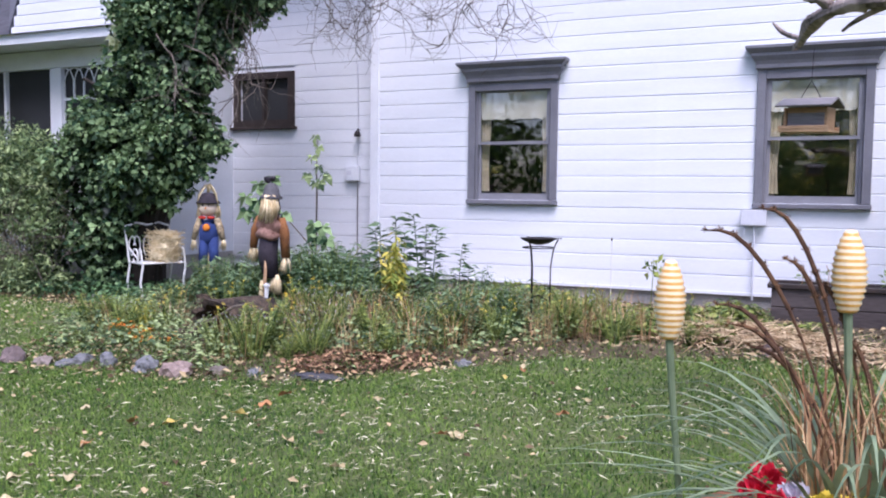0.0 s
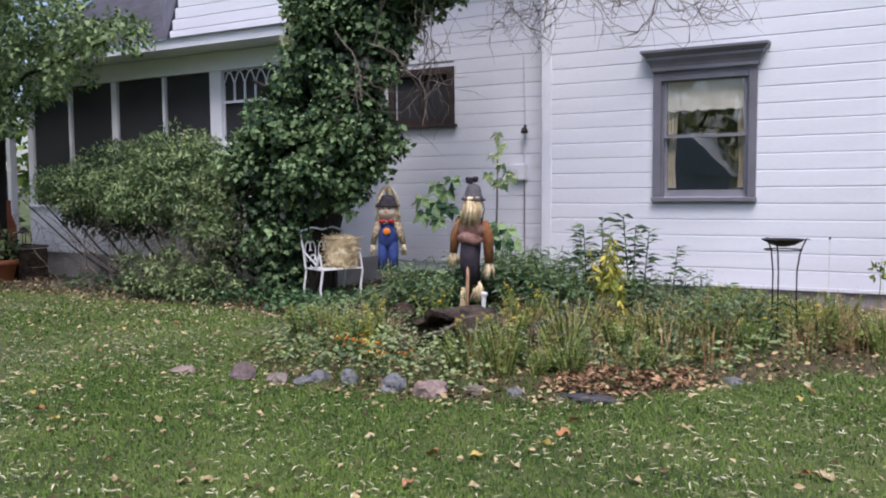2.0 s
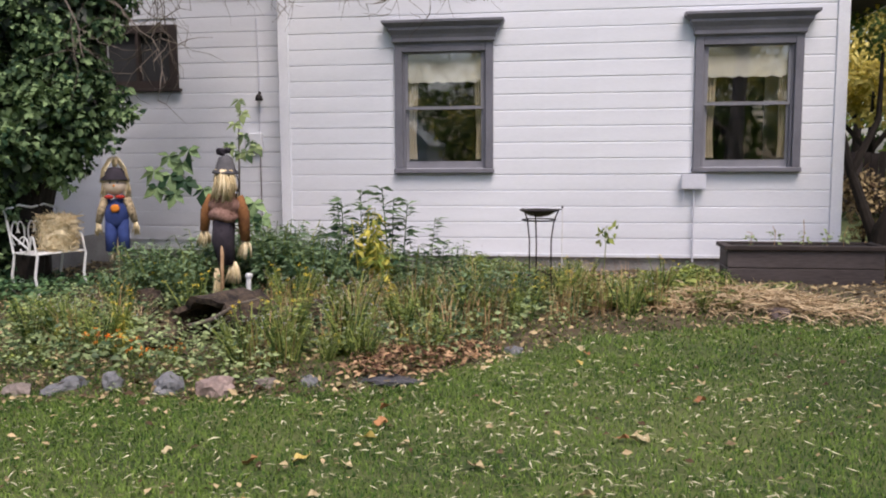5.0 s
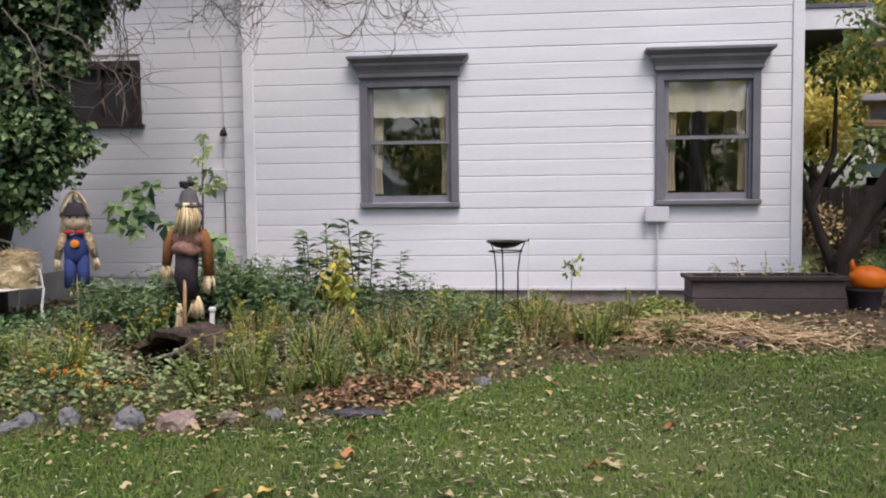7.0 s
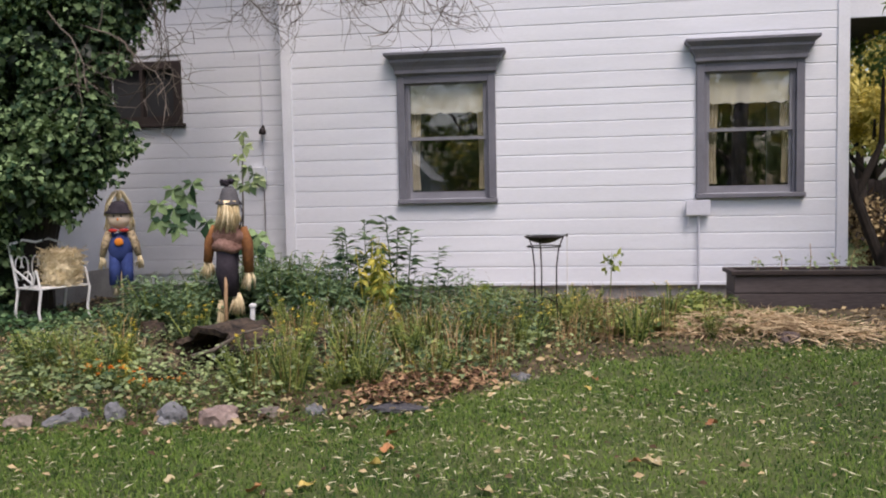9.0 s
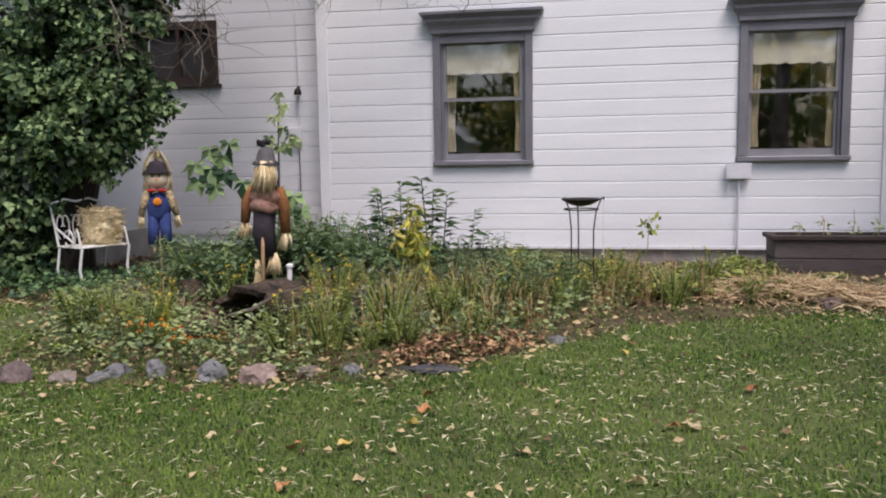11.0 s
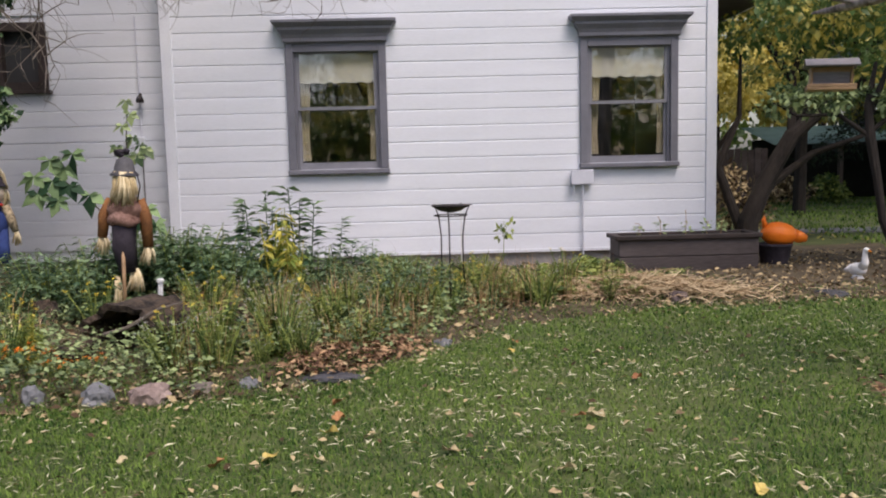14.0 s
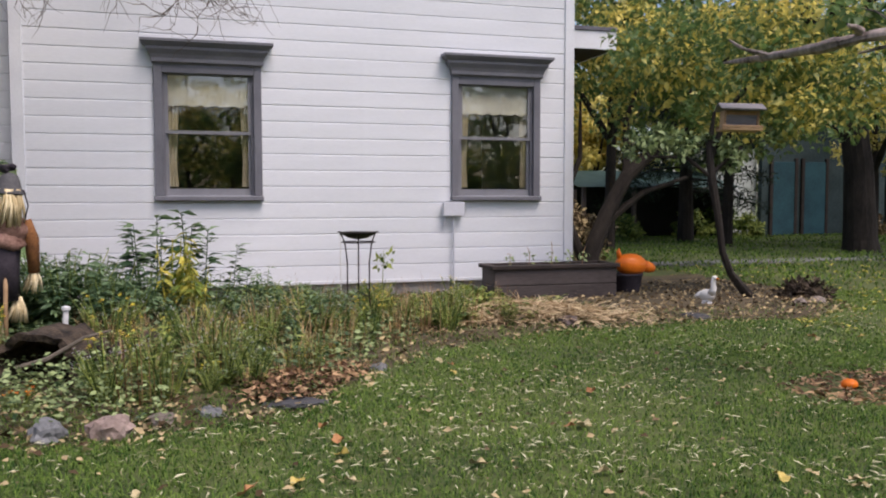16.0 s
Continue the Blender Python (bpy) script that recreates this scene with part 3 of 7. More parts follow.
gv = [bm.verts.new(p) for p in ((-11.25, 8.95, 3.52), (-8.55, 8.95, 3.52), (-8.55, 8.95, 5.2), (-10.5, 8.95, 5.4), (-11.25, 9.15, 3.52), (-8.55, 9.15, 3.52), (-8.55, 9.15, 5.2), (-10.5, 9.15, 5.4))]
for f in ((0, 1, 2, 3), (7, 6, 5, 4), (0, 4, 5, 1), (1, 5, 6, 2), (2, 6, 7, 3), (3, 7, 4, 0)):
    bm.faces.new([gv[k] for k in f])
part("gable", bm, M["siding"], wing)
bm = bmesh.new()
gv = [bm.verts.new(p) for p in ((-15.2, 8.45, 3.505), (-8.4, 8.45, 3.505), (-8.4, 8.93, 3.62), (-15.2, 8.93, 3.62), (-15.2, 12.2, 6.0), (-10.4, 12.2, 6.0), (-10.55, 8.93, 5.45), (-11.3, 8.93, 3.62))]
for f in ((0, 1, 2, 3),):
    bm.faces.new([gv[k] for k in f])
bm.faces.new([gv[k] for k in (3, 7, 6, 5, 4)])
bmesh.ops.solidify(bm, geom=bm.faces[:], thickness=0.06)
part("roof", bm, M["roof"], wing)

# ---- planter against the house ----
pl = thing("planter_box", pose(0, 0, 0), "long weathered brown wooden planter box with dark rim", "planter")
for z0, z1 in ((0.0, 0.205), (0.212, 0.405)):
    part("front_board", box(-0.64, 0.97, 9.60, 9.635, z0, z1, 0.006), M["planter"], pl)
    part("back_board", box(-0.64, 0.97, 10.03, 10.06, z0, z1, 0.006), M["planter"], pl)
    for x in (-0.64, 0.935):
        part("side_board", box(x, x + 0.035, 9.637, 10.028, z0, z1, 0.006), M["planter"], pl)
for x0, x1, y0, y1 in ((-0.68, 1.0, 9.565, 9.66), (-0.68, 1.0, 10.0, 10.09), (-0.68, -0.59, 9.662, 9.998), (0.91, 1.0, 9.662, 9.998)):
    part("rim", box(x0, x1, y0, y1, 0.407, 0.455, 0.006), M["brownframe"], pl)
part("soil", box(-0.60, 0.93, 9.64, 10.025, 0.36, 0.43), M["dark"], pl)


# ---- rocks of the bed's border ----
def rock(x, y, size, material, label, seed, tilt=0):
    size = [0.70 * k * (0.85 + 0.3 * abs(math.sin(seed * 3.7 + i))) for i, k in enumerate(size)]
    size[2] *= 1.2
    bm = blob((0, 0, size[2] * 0.22), size, 0.36, 3, seed)
    for v in bm.verts:
        v.co.z = max(v.co.z, -0.03)
        v.co += 0.010 * Vector((noise.noise(v.co * 22), noise.noise(v.co * 22 + Vector((5, 0, 0))), noise.noise(v.co * 22 + Vector((0, 5, 0)))))
    ob = finish("rock", bm, material)
    ob.matrix_world = pose(x, y, float(rise(x, y)) + 0.0, 0, tilt, 50 * math.sin(seed * 1.9))
    return tagged(ob, label, "rock", "border rocks")


ROCKS = [
    (-6.55, 4.72, (0.13, 0.09, 0.05), "stone_pink", "small pinkish border rock in fallen leaves"),
    (-6.02, 4.80, (0.15, 0.12, 0.13), "stone_red", "rounded maroon border rock by the lawn"),
    (-5.70, 4.82, (0.15, 0.10, 0.07), "stone_tan", "low tan border rock among dry leaves"),
    (-5.40, 4.88, (0.20, 0.11, 0.07), "stone_grey", "long blue-grey slate border rock"),
    (-5.13, 4.92, (0.09, 0.08, 0.10), "stone_grey", "small grey stone beside the slate"),
    (-4.76, 4.92, (0.17, 0.11, 0.09), "stone_grey", "flat blue-grey border rock at the lawn edge"),
    (-4.46, 4.92, (0.17, 0.13, 0.12), "stone_pink", "rough pink granite border rock"),
    (-4.22, 5.08, (0.11, 0.09, 0.08), "stone_tan", "small pale tan border rock"),
    (-3.95, 5.18, (0.14, 0.09, 0.05), "stone_grey", "low grey border stone in the leaf litter"),
    (-3.48, 5.25, (0.27, 0.15, 0.045), "stone_dark", "flat dark slate slab at the lawn edge"),
    (-2.75, 6.25, (0.12, 0.08, 0.05), "stone_grey", "small grey stone at the bed's edge"),
    (-0.55, 7.75, (0.16, 0.12, 0.10), "stone_red", "dark rock in the straw heap"),
    (0.95, 7.85, (0.20, 0.12, 0.07), "stone_dark", "flat dark rock on the mulch"),
    (2.9, 8.35, (0.18, 0.14, 0.10), "stone_tan", "brown rock by the leaning trunk"),
    (2.55, 8.2, (0.14, 0.11, 0.09), "stone_tan", "small tan rock by the leaning trunk"),
]
for i, (x, y, size, m, label) in enumerate(ROCKS):
    rock(x, y, size, M[m], label, i + 1)


# ---- scarecrows: one plain mesh each ----
def piece(bm, own, index):
    for f in own.faces:
        f.material_index = index
        f.smooth = True
    return join(bm, own)


def straw_bundle(bm, index, centre, n, length, spread, down=True, width=0.008):
    own = bmesh.new()
    for _ in range(n):
        a, r = rng.random() * 6.28, spread * rng.random()
        top = Vector(centre) + Vector((0.3 * r * math.cos(a), 0.3 * r * math.sin(a), 0))
        tip = Vector(centre) + Vector((r * math.cos(a), r * math.sin(a), (-1 if down else 1) * length * (0.7 + 0.4 * rng.random())))
        tube([top, (top + tip) / 2 + Vector((0.01, 0, 0)), tip], [width, width, width * 0.4], 4, own)
    return piece(bm, own, index)


def scarecrow_patched():
    mats = [M[k] for k in ("vest", "raffia", "greyfelt", "face", "brownframe", "rust", "hat", "woodfeed")]
    bm = bmesh.new()
    piece(bm, tube([(0.02, -0.10, -0.02), (0.0, -0.085, 0.42), (-0.01, -0.05, 0.84)], [0.018, 0.017, 0.015], 8), 7)
    piece(bm, blob((0, 0, 0.98), (0.15, 0.10, 0.14), 0.16, 3, 2), 0)
    piece(bm, blob((-0.01, -0.02, 0.90), (0.135, 0.10, 0.09), 0.2, 3, 12), 0)
    piece(bm, tube([(-0.02, 0, 0.87), (-0.01, 0, 0.66), (0.02, 0.01, 0.44)], [0.10, 0.098, 0.078], 14, wobble=0.30), 6)
    for s, hand in ((-1, 0.70), (1, 0.62)):
        piece(bm, tube([(s * 0.11, 0, 1.06), (s * 0.165, 0, 0.92), (s * 0.185, -0.01, hand + 0.04)], [0.045, 0.05, 0.042], 10, wobble=0.25), 5)
        straw_bundle(bm, 1, (s * 0.185, -0.01, hand + 0.06), 46, 0.17, 0.075)
    straw_bundle(bm, 1, (0.075, 0.0, 0.47), 60, 0.19, 0.085)
    straw_bundle(bm, 1, (-0.07, -0.02, 0.40), 50, 0.36, 0.06)
    piece(bm, blob((0, -0.01, 1.21), (0.098, 0.092, 0.13), 0.05, 3, 4), 1)
    straw_bundle(bm, 1, (0, -0.075, 1.30), 150, 0.27, 0.10)
    straw_bundle(bm, 1, (-0.05, -0.05, 1.30), 60, 0.27, 0.08)
    straw_bundle(bm, 1, (0.05, -0.05, 1.30), 60, 0.27, 0.08)
    piece(bm, tube([(0.10, -0.05, 1.30), (0.135, -0.05, 1.18), (0.11, -0.06, 1.05)], 0.006, 6), 6)
    piece(bm, lathe([(0.075, 1.285), (0.116, 1.262), (0.119, 1.272), (0.088, 1.305), (0.078, 1.35), (0.062, 1.40), (0.02, 1.425)], 20), 2)
    piece(bm, blob((-0.035, 0, 1.455), (0.05, 0.03, 0.032), 0.7, 3, 7), 6)
    piece(bm, blob((0.02, 0, 1.47), (0.03, 0.025, 0.02), 0.7, 3, 9), 6)
    ob = finish("scarecrow", bm, mats)
    ob.matrix_world = pose(-5.46, 7.4, 0.03, 2, 3, 8)
    return tagged(ob, "straw-haired scarecrow in brown vest and rust sleeves on a stick", "scarecrow", "scarecrows")


def scarecrow_blue():
    mats = [M[k] for k in ("denim", "raffia", "hat", "face", "pumpkin", "plaid", "redcloth")]
    bm = bmesh.new()
    piece(bm, tube([(0, 0, -0.05), (0, 0, 1.2)], 0.014, 8), 1)
    piece(bm, blob((0, 0, 0.86), (0.125, 0.085, 0.17), 0.10, 3, 3), 0)
    for s in (-1, 1):
        piece(bm, tube([(s * 0.055, 0, 0.80), (s * 0.062, 0, 0.62), (s * 0.068, -0.01, 0.46)], [0.066, 0.062, 0.058], 10, wobble=0.15), 0)
        piece(bm, tube([(s * 0.06, -0.05, 0.98), (s * 0.07, -0.03, 1.07)], 0.016, 6), 0)
        piece(bm, tube([(s * 0.10, 0, 1.03), (s * 0.15, -0.01, 0.90), (s * 0.185, -0.02, 0.77)], [0.048, 0.043, 0.032], 10, wobble=0.2), 5)
        straw_bundle(bm, 1, (s * 0.19, -0.02, 0.79), 30, 0.15, 0.045)
        straw_bundle(bm, 1, (s * 0.068, -0.01, 0.47), 22, 0.12, 0.045)
        straw_bundle(bm, 1, (s * 0.115, -0.01, 1.22), 34, 0.19, 0.05)
        piece(bm, blob((s * 0.036, -0.118, 1.20), (0.011, 0.008, 0.014), 0, 1, 1), 2)
        piece(bm, blob((s * 0.055, -0.075, 1.045), (0.05, 0.022, 0.022), 0.2, 2, 5), 6)
        tube_path = [(s * 0.125, -0.03, 1.20), (s * 0.10, -0.02, 1.34), (s * 0.03, 0, 1.455)]
        for q in range(7):
            off = 0.012 * (q - 3)
            piece(bm, tube([(x + off * 0.7, y - 0.012 * q + 0.03, z) for x, y, z in tube_path], 0.006, 5), 1)
    piece(bm, blob((0, -0.098, 0.925), (0.048, 0.014, 0.045), 0.05, 2, 8), 4)
    piece(bm, blob((0, -0.12, 1.165), (0.012, 0.012, 0.014), 0, 2, 3), 4)
    piece(bm, blob((0, -0.02, 1.17), (0.118, 0.10, 0.108), 0.03, 3, 6), 3)
    piece(bm, lathe([(0.10, 1.235), (0.150, 1.222), (0.152, 1.232), (0.118, 1.262), (0.108, 1.31), (0.075, 1.345), (0.03, 1.36)], 22), 2)
    straw_bundle(bm, 1, (0, 0, 1.36), 40, 0.11, 0.05, False)
    ob = finish("scarecrow", bm, mats)
    ob.matrix_world = pose(-6.98, 8.3, 0.03, 0, 0, 22) @ Matrix.Scale(0.965, 4)
    return tagged(ob, "scarecrow doll in blue overalls with a pumpkin patch", "scarecrow", "scarecrows")


scarecrow_patched()
scarecrow_blue()


# ---- white garden chair ----
def garden_chair():
    b = thing("garden_chair", pose(-7.66, 8.15, 0.05, 0, 0, 66), "ornate white painted iron garden chair by the ivy", "chair")
    for x in (-0.27, 0.27):
        part("leg", tube([(x, -0.22, 0), (x - 0.02, -0.2, 0.2), (x + 0.01, -0.21, 0.42)], 0.014, 8), M["whitemetal"], b)
        part("leg", tube([(x, 0.22, 0), (x - 0.02, 0.2, 0.2), (x + 0.01, 0.19, 0.42)], 0.014, 8), M["whitemetal"], b)
        part("back_post", tube([(x, 0.19, 0.42), (x * 1.03, 0.23, 0.65), (x * 1.08, 0.27, 0.86), (x * 0.95, 0.28, 0.88)], 0.013, 8), M["whitemetal"], b)
        bm = bmesh.new()
        tube([(x, -0.21 + 0.01 * k, 0.42 + 0.19 * math.sin(k / 12 * math.pi)) if k < 12 else (x, 0.22, 0.62) for k in range(13)], 0.011, 6, bm)
        tube([(x, 0.08 * math.cos(a), 0.52 + 0.08 * math.sin(a)) for a in np.linspace(0, 5.6, 16)], 0.009, 6, bm)
        part("armrest", bm, M["whitemetal"], b)
    for k in range(6):
        part("slat", box(-0.28, 0.28, -0.21 + k * 0.072, -0.16 + k * 0.072, 0.42, 0.435, 0.004), M["whitemetal"], b)
    bm = bmesh.new()
    for k in range(3):
        cx = -0.18 + k * 0.18
        for s in (-1, 1):
            tube([(cx + s * (0.035 + 0.035 * math.cos(a)), 0.24, 0.62 + 0.09 * math.sin(a) + 0.02 * a) for a in np.linspace(-1.5, 4.2, 14)], 0.008, 6, bm)
    part("scrollwork", bm, M["whitemetal"], b)
    part("top_rail", tube([(-0.29, 0.27, 0.86), (-0.14, 0.27, 0.91), (0, 0.27, 0.88), (0.14, 0.27, 0.91), (0.29, 0.27, 0.86)], 0.013, 8), M["whitemetal"], b)


garden_chair()
bale = box(-0.15, 0.15, -0.12, 0.12, 0.0, 0.345, 0.05)
bmesh.ops.subdivide_edges(bale, edges=bale.edges[:], cuts=3, use_grid_fill=True)
for v_ in bale.verts:
    v_.co += 0.045 * Vector((noise.noise(v_.co * 9), noise.noise(v_.co * 9 + Vector((4, 0, 0))), max(0.0, noise.noise(v_.co * 9 + Vector((0, 4, 0))))))
for _ in range(1500):
    side = int(rng.integers(3))
    q_ = Vector(((rng.random() - 0.5) * 0.31, (rng.random() - 0.5) * 0.25, 0.345 * rng.random()))
    q_[side] = (0.155, 0.125, 0.35)[side] * (1 if side == 2 or rng.random() < 0.5 else -1)
    tube([q_, q_ + Vector((0.04 * rng.normal(), 0.03 * rng.normal(), 0.025 * rng.normal()))], 0.0035, 3, bale)
cush = finish("straw_bale", bale, M["raffia"])
cush.matrix_world = pose(-7.58, 8.2, 0.486, 0, 0, 4)
tagged(cush, "small square straw bale sitting on the garden chair", "bale")


# ---- bird bath ----
def bird_bath():
    b = thing("bird_bath", pose(-2.62, 7.75, 0.05), "dark iron bird bath with shallow bowl on slender legs", "bird bath")
    part("bowl", lathe([(0.02, 0.835), (0.09, 0.850), (0.165, 0.890), (0.178, 0.902), (0.160, 0.897), (0.085, 0.862), (0.015, 0.845)], 28), M["iron"], b, smooth=True)
    for k in range(3):
        a = k * math.pi * 2 / 3 + 0.35
        c, s = math.cos(a), math.sin(a)
        part("leg", tube([(0.13 * c, 0.13 * s, 0), (0.115 * c, 0.115 * s, 0.35), (0.115 * c, 0.115 * s, 0.62), (0.14 * c, 0.14 * s, 0.80), (0.19 * c, 0.19 * s, 0.905), (0.215 * c, 0.215 * s, 0.895)], 0.0065, 7), M["iron"], b)
    part("ring", tube([(0.15 * math.cos(a), 0.15 * math.sin(a), 0.81) for a in np.linspace(0, 6.283, 22)], 0.006, 6), M["iron"], b)
    part("brace", tube([(-0.11, -0.04, 0.3), (0, 0, 0.36), (0.11, 0.04, 0.3)], 0.006, 6), M["iron"], b)


bird_bath()


# ---- stakes and wall fittings ----
def stake(x, y, h, r, material, label, lean=3):
    s = thing("garden_stake", pose(x, y, 0, 0, lean, 0), label, "stake", "garden stakes")
    part("rod", tube([(0, 0, -0.05), (0, 0, h)], r, 8), material, s)
    part("cap", lathe([(r * 0.8, h), (r * 1.5, h + 0.005), (r * 1.5, h + 0.025), (r * 0.7, h + 0.032)], 10), M["iron"] if r < 0.015 else material, s)


stake(-4.93, 6.62, 0.47, 0.020, M["whitemetal"], "short white painted stake among the flowers")
stake(-2.42, 9.95, 0.83, 0.007, M["whitemetal"], "thin white stake near the bird bath", 0)
stake(-10.42, 5.5, 0.36, 0.035, M["iron"], "short dark path light post on the lawn", 0)

ub = thing("utility_box", pose(-0.895, WY, 1.115), "pale grey utility box mounted on the house wall", "utility box")
part("case", box(-0.135, 0.135, -0.085, -0.021, -0.075, 0.095, 0.012), M["plastic"], ub)
part("lid", box(-0.14, 0.14, -0.097, -0.0865, -0.08, 0.10, 0.008), M["plastic"], ub)
part("conduit", tube([(0.01, -0.045, -0.075), (0.01, -0.045, -0.5), (0.01, -0.045, -0.95)], 0.012, 8), M["plastic"], ub)
part("side_conduit", tube([(-0.10, -0.045, -0.075), (-0.105, -0.045, -0.20), (-0.13, -0.04, -0.21)], 0.010, 8), M["plastic"], ub)
cb = thing("cable_box", pose(-6.42, LY, 1.62), "small cream cable box on the set-back wall", "cable box")
part("case", box(-0.12, 0.11, -0.08, -0.021, -0.09, 0.13, 0.01), M["trim_white"], cb)
part("meter", box(-0.09, -0.01, -0.088, -0.081, 0.0, 0.06), M["plastic"], cb)
part("cable", tube([(0.07, -0.04, 0.12), (0.075, -0.035, 0.8), (0.06, -0.035, 1.6)], 0.008, 6), M["plastic"], cb)
part("pipe", tube([(0.07, -0.04, -0.09), (0.07, -0.04, -0.8), (0.08, -0.04, -1.4)], 0.008, 8), M["greywood"], cb)
wl = thing("wall_lamp", pose(-6.33, LY, 2.24), "small dark bell-shaped fitting on the house wall", "lamp")
part("bracket", tube([(0, -0.021, 0.03), (0, -0.07, 0.04), (0, -0.08, 0.01)], 0.012, 8), M["iron"], wl)
part("bell", lathe([(0.012, 0.02), (0.035, 0.0), (0.05, -0.05), (0.045, -0.07)], 14, centre=(0, -0.085, 0)), M["iron"], wl, smooth=True)

# ---- old logs and dark tub in the bed ----
hollow = thing("hollow_log", pose(-5.02, 5.98, 0.20, 0, -6, -14), "dark rotten hollow log with a broken open end", "log", "old logs")
bm = bmesh.new()
rings = []
for q, (y, k_) in enumerate(((0.0, 1.0), (0.15, 1.0), (0.35, 0.95), (0.6, 0.9), (0.62, 0.1))):
    rings.append([bm.verts.new(((0.29 * k_ + 0.05 * noise.noise((a * 2, y * 4, 1.0))) * math.cos(a), y + (0.09 * noise.noise((a * 3, 0.0, 7.0)) if q == 0 else 0), (0.21 * k_ + 0.045 * noise.noise((a * 2.5, y * 4, 5.0))) * math.sin(a))) for a in np.linspace(0, 2 * math.pi, 33)[:-1]])
rings.insert(0, [bm.verts.new((v.co.x * 0.80, v.co.y + 0.012, v.co.z * 0.78)) for v in rings[0]])
rings.insert(0, [bm.verts.new((v.co.x * 0.92, 0.42, v.co.z * 0.92)) for v in rings[0]])
rings.insert(0, [bm.verts.new((v.co.x * 0.05, 0.44, v.co.z * 0.05)) for v in rings[0]])
for r0, r1 in zip(rings, rings[1:]):
    for k in range(32):
        bm.faces.new((r0[k], r0[(k + 1) % 32], r1[(k + 1) % 32], r1[k]))
part("bark_shell", bm, M["log"], hollow)
part("broken_branch", tube([(-0.05, -0.10, 0.02), (0.14, -0.08, 0.05), (0.36, -0.02, 0.15), (0.5, 0.05, 0.17)], [0.012, 0.016, 0.013, 0.006], 7, wobble=0.2), M["twig"], hollow, "pale thin broken branch")


# ---- right-hand side: goose, feeder, tree with the limb ----
goose_bm = bmesh.new()
piece(goose_bm, blob((0, 0, 0.13), (0.15, 0.085, 0.10), 0.06, 3, 3), 0)
piece(goose_bm, tube([(-0.10, 0, 0.14), (-0.20, 0, 0.10), (-0.25, 0, 0.09)], [0.06, 0.035, 0.01], 10), 0)
piece(goose_bm, tube([(0.08, 0, 0.16), (0.13, 0, 0.25), (0.12, 0, 0.36), (0.13, 0, 0.41)], [0.075, 0.05, 0.035, 0.035], 12), 0)
piece(goose_bm, blob((0.145, 0, 0.425), (0.05, 0.036, 0.038), 0.05, 2, 2), 0)
piece(goose_bm, tube([(0.185, 0, 0.42), (0.235, 0, 0.405)], [0.018, 0.006], 8), 1)
piece(goose_bm, lathe([(0.08, -0.02), (0.09, 0.0), (0.06, 0.05)], 16), 0)
goose = finish("goose_statue", goose_bm, [M["whitestone"], M["pumpkin"]])
goose.matrix_world = pose(1.60, 8.62, 0.05, 0, 0, -70) @ Matrix.Scale(0.70, 4)
tagged(goose, "white plaster goose garden statue on the mulch", "statue")


def bird_feeder():
    k = 0.74
    b = thing("bird_feeder", pose(-0.30, 5.45, 1.725, 0, 2, -20), "wooden bird feeder with grey pitched roof hung by wire", "bird feeder")
    b.scale = (k, k, k)
    part("tray", box(-0.19, 0.19, -0.12, 0.12, 0.0, 0.022, 0.004), M["woodfeed"], b)
    for y0, y1 in ((-0.122, -0.108), (0.108, 0.122)):
        part("tray_lip", box(-0.19, 0.19, y0, y1, 0.023, 0.05, 0.003), M["woodfeed"], b)
    for x in (-0.165, 0.145):
        part("end_board", box(x, x + 0.02, -0.085, 0.085, 0.024, 0.19, 0.003), M["woodfeed"], b)
    part("seed_window", box(-0.143, 0.143, -0.062, -0.058, 0.04, 0.18), M["greywood"], b, "dull grey seed panel")
    part("seed_window", box(-0.143, 0.143, 0.058, 0.062, 0.04, 0.18), M["greywood"], b, "dull grey seed panel")
    part("frame_rail", box(-0.143, 0.143, -0.072, -0.063, 0.15, 0.19, 0.002), M["woodfeed"], b)
    for s in (-1, 1):
        bm = box(-0.21, 0.21, 0, 0.16, 0, 0.016, 0.003)
        bmesh.ops.transform(bm, matrix=pose(0, 0, 0.255, -24, 0, 0) if s > 0 else pose(0, 0, 0.255, -24, 0, 0), verts=bm.verts)
        if s < 0:
            bmesh.ops.transform(bm, matrix=pose(0, 0, 0, 0, 0, 180), verts=bm.verts)
        part("roof_board", bm, M["greywood"], b)
    part("wire", tube([(-0.08, 0, 0.262), (0, 0.0, 0.40), (0.0, 0, 0.64)], 0.003, 5), M["iron"], b)
    part("wire", tube([(0.08, 0, 0.262), (0, 0.0, 0.40)], 0.003, 5), M["iron"], b)


bird_feeder()


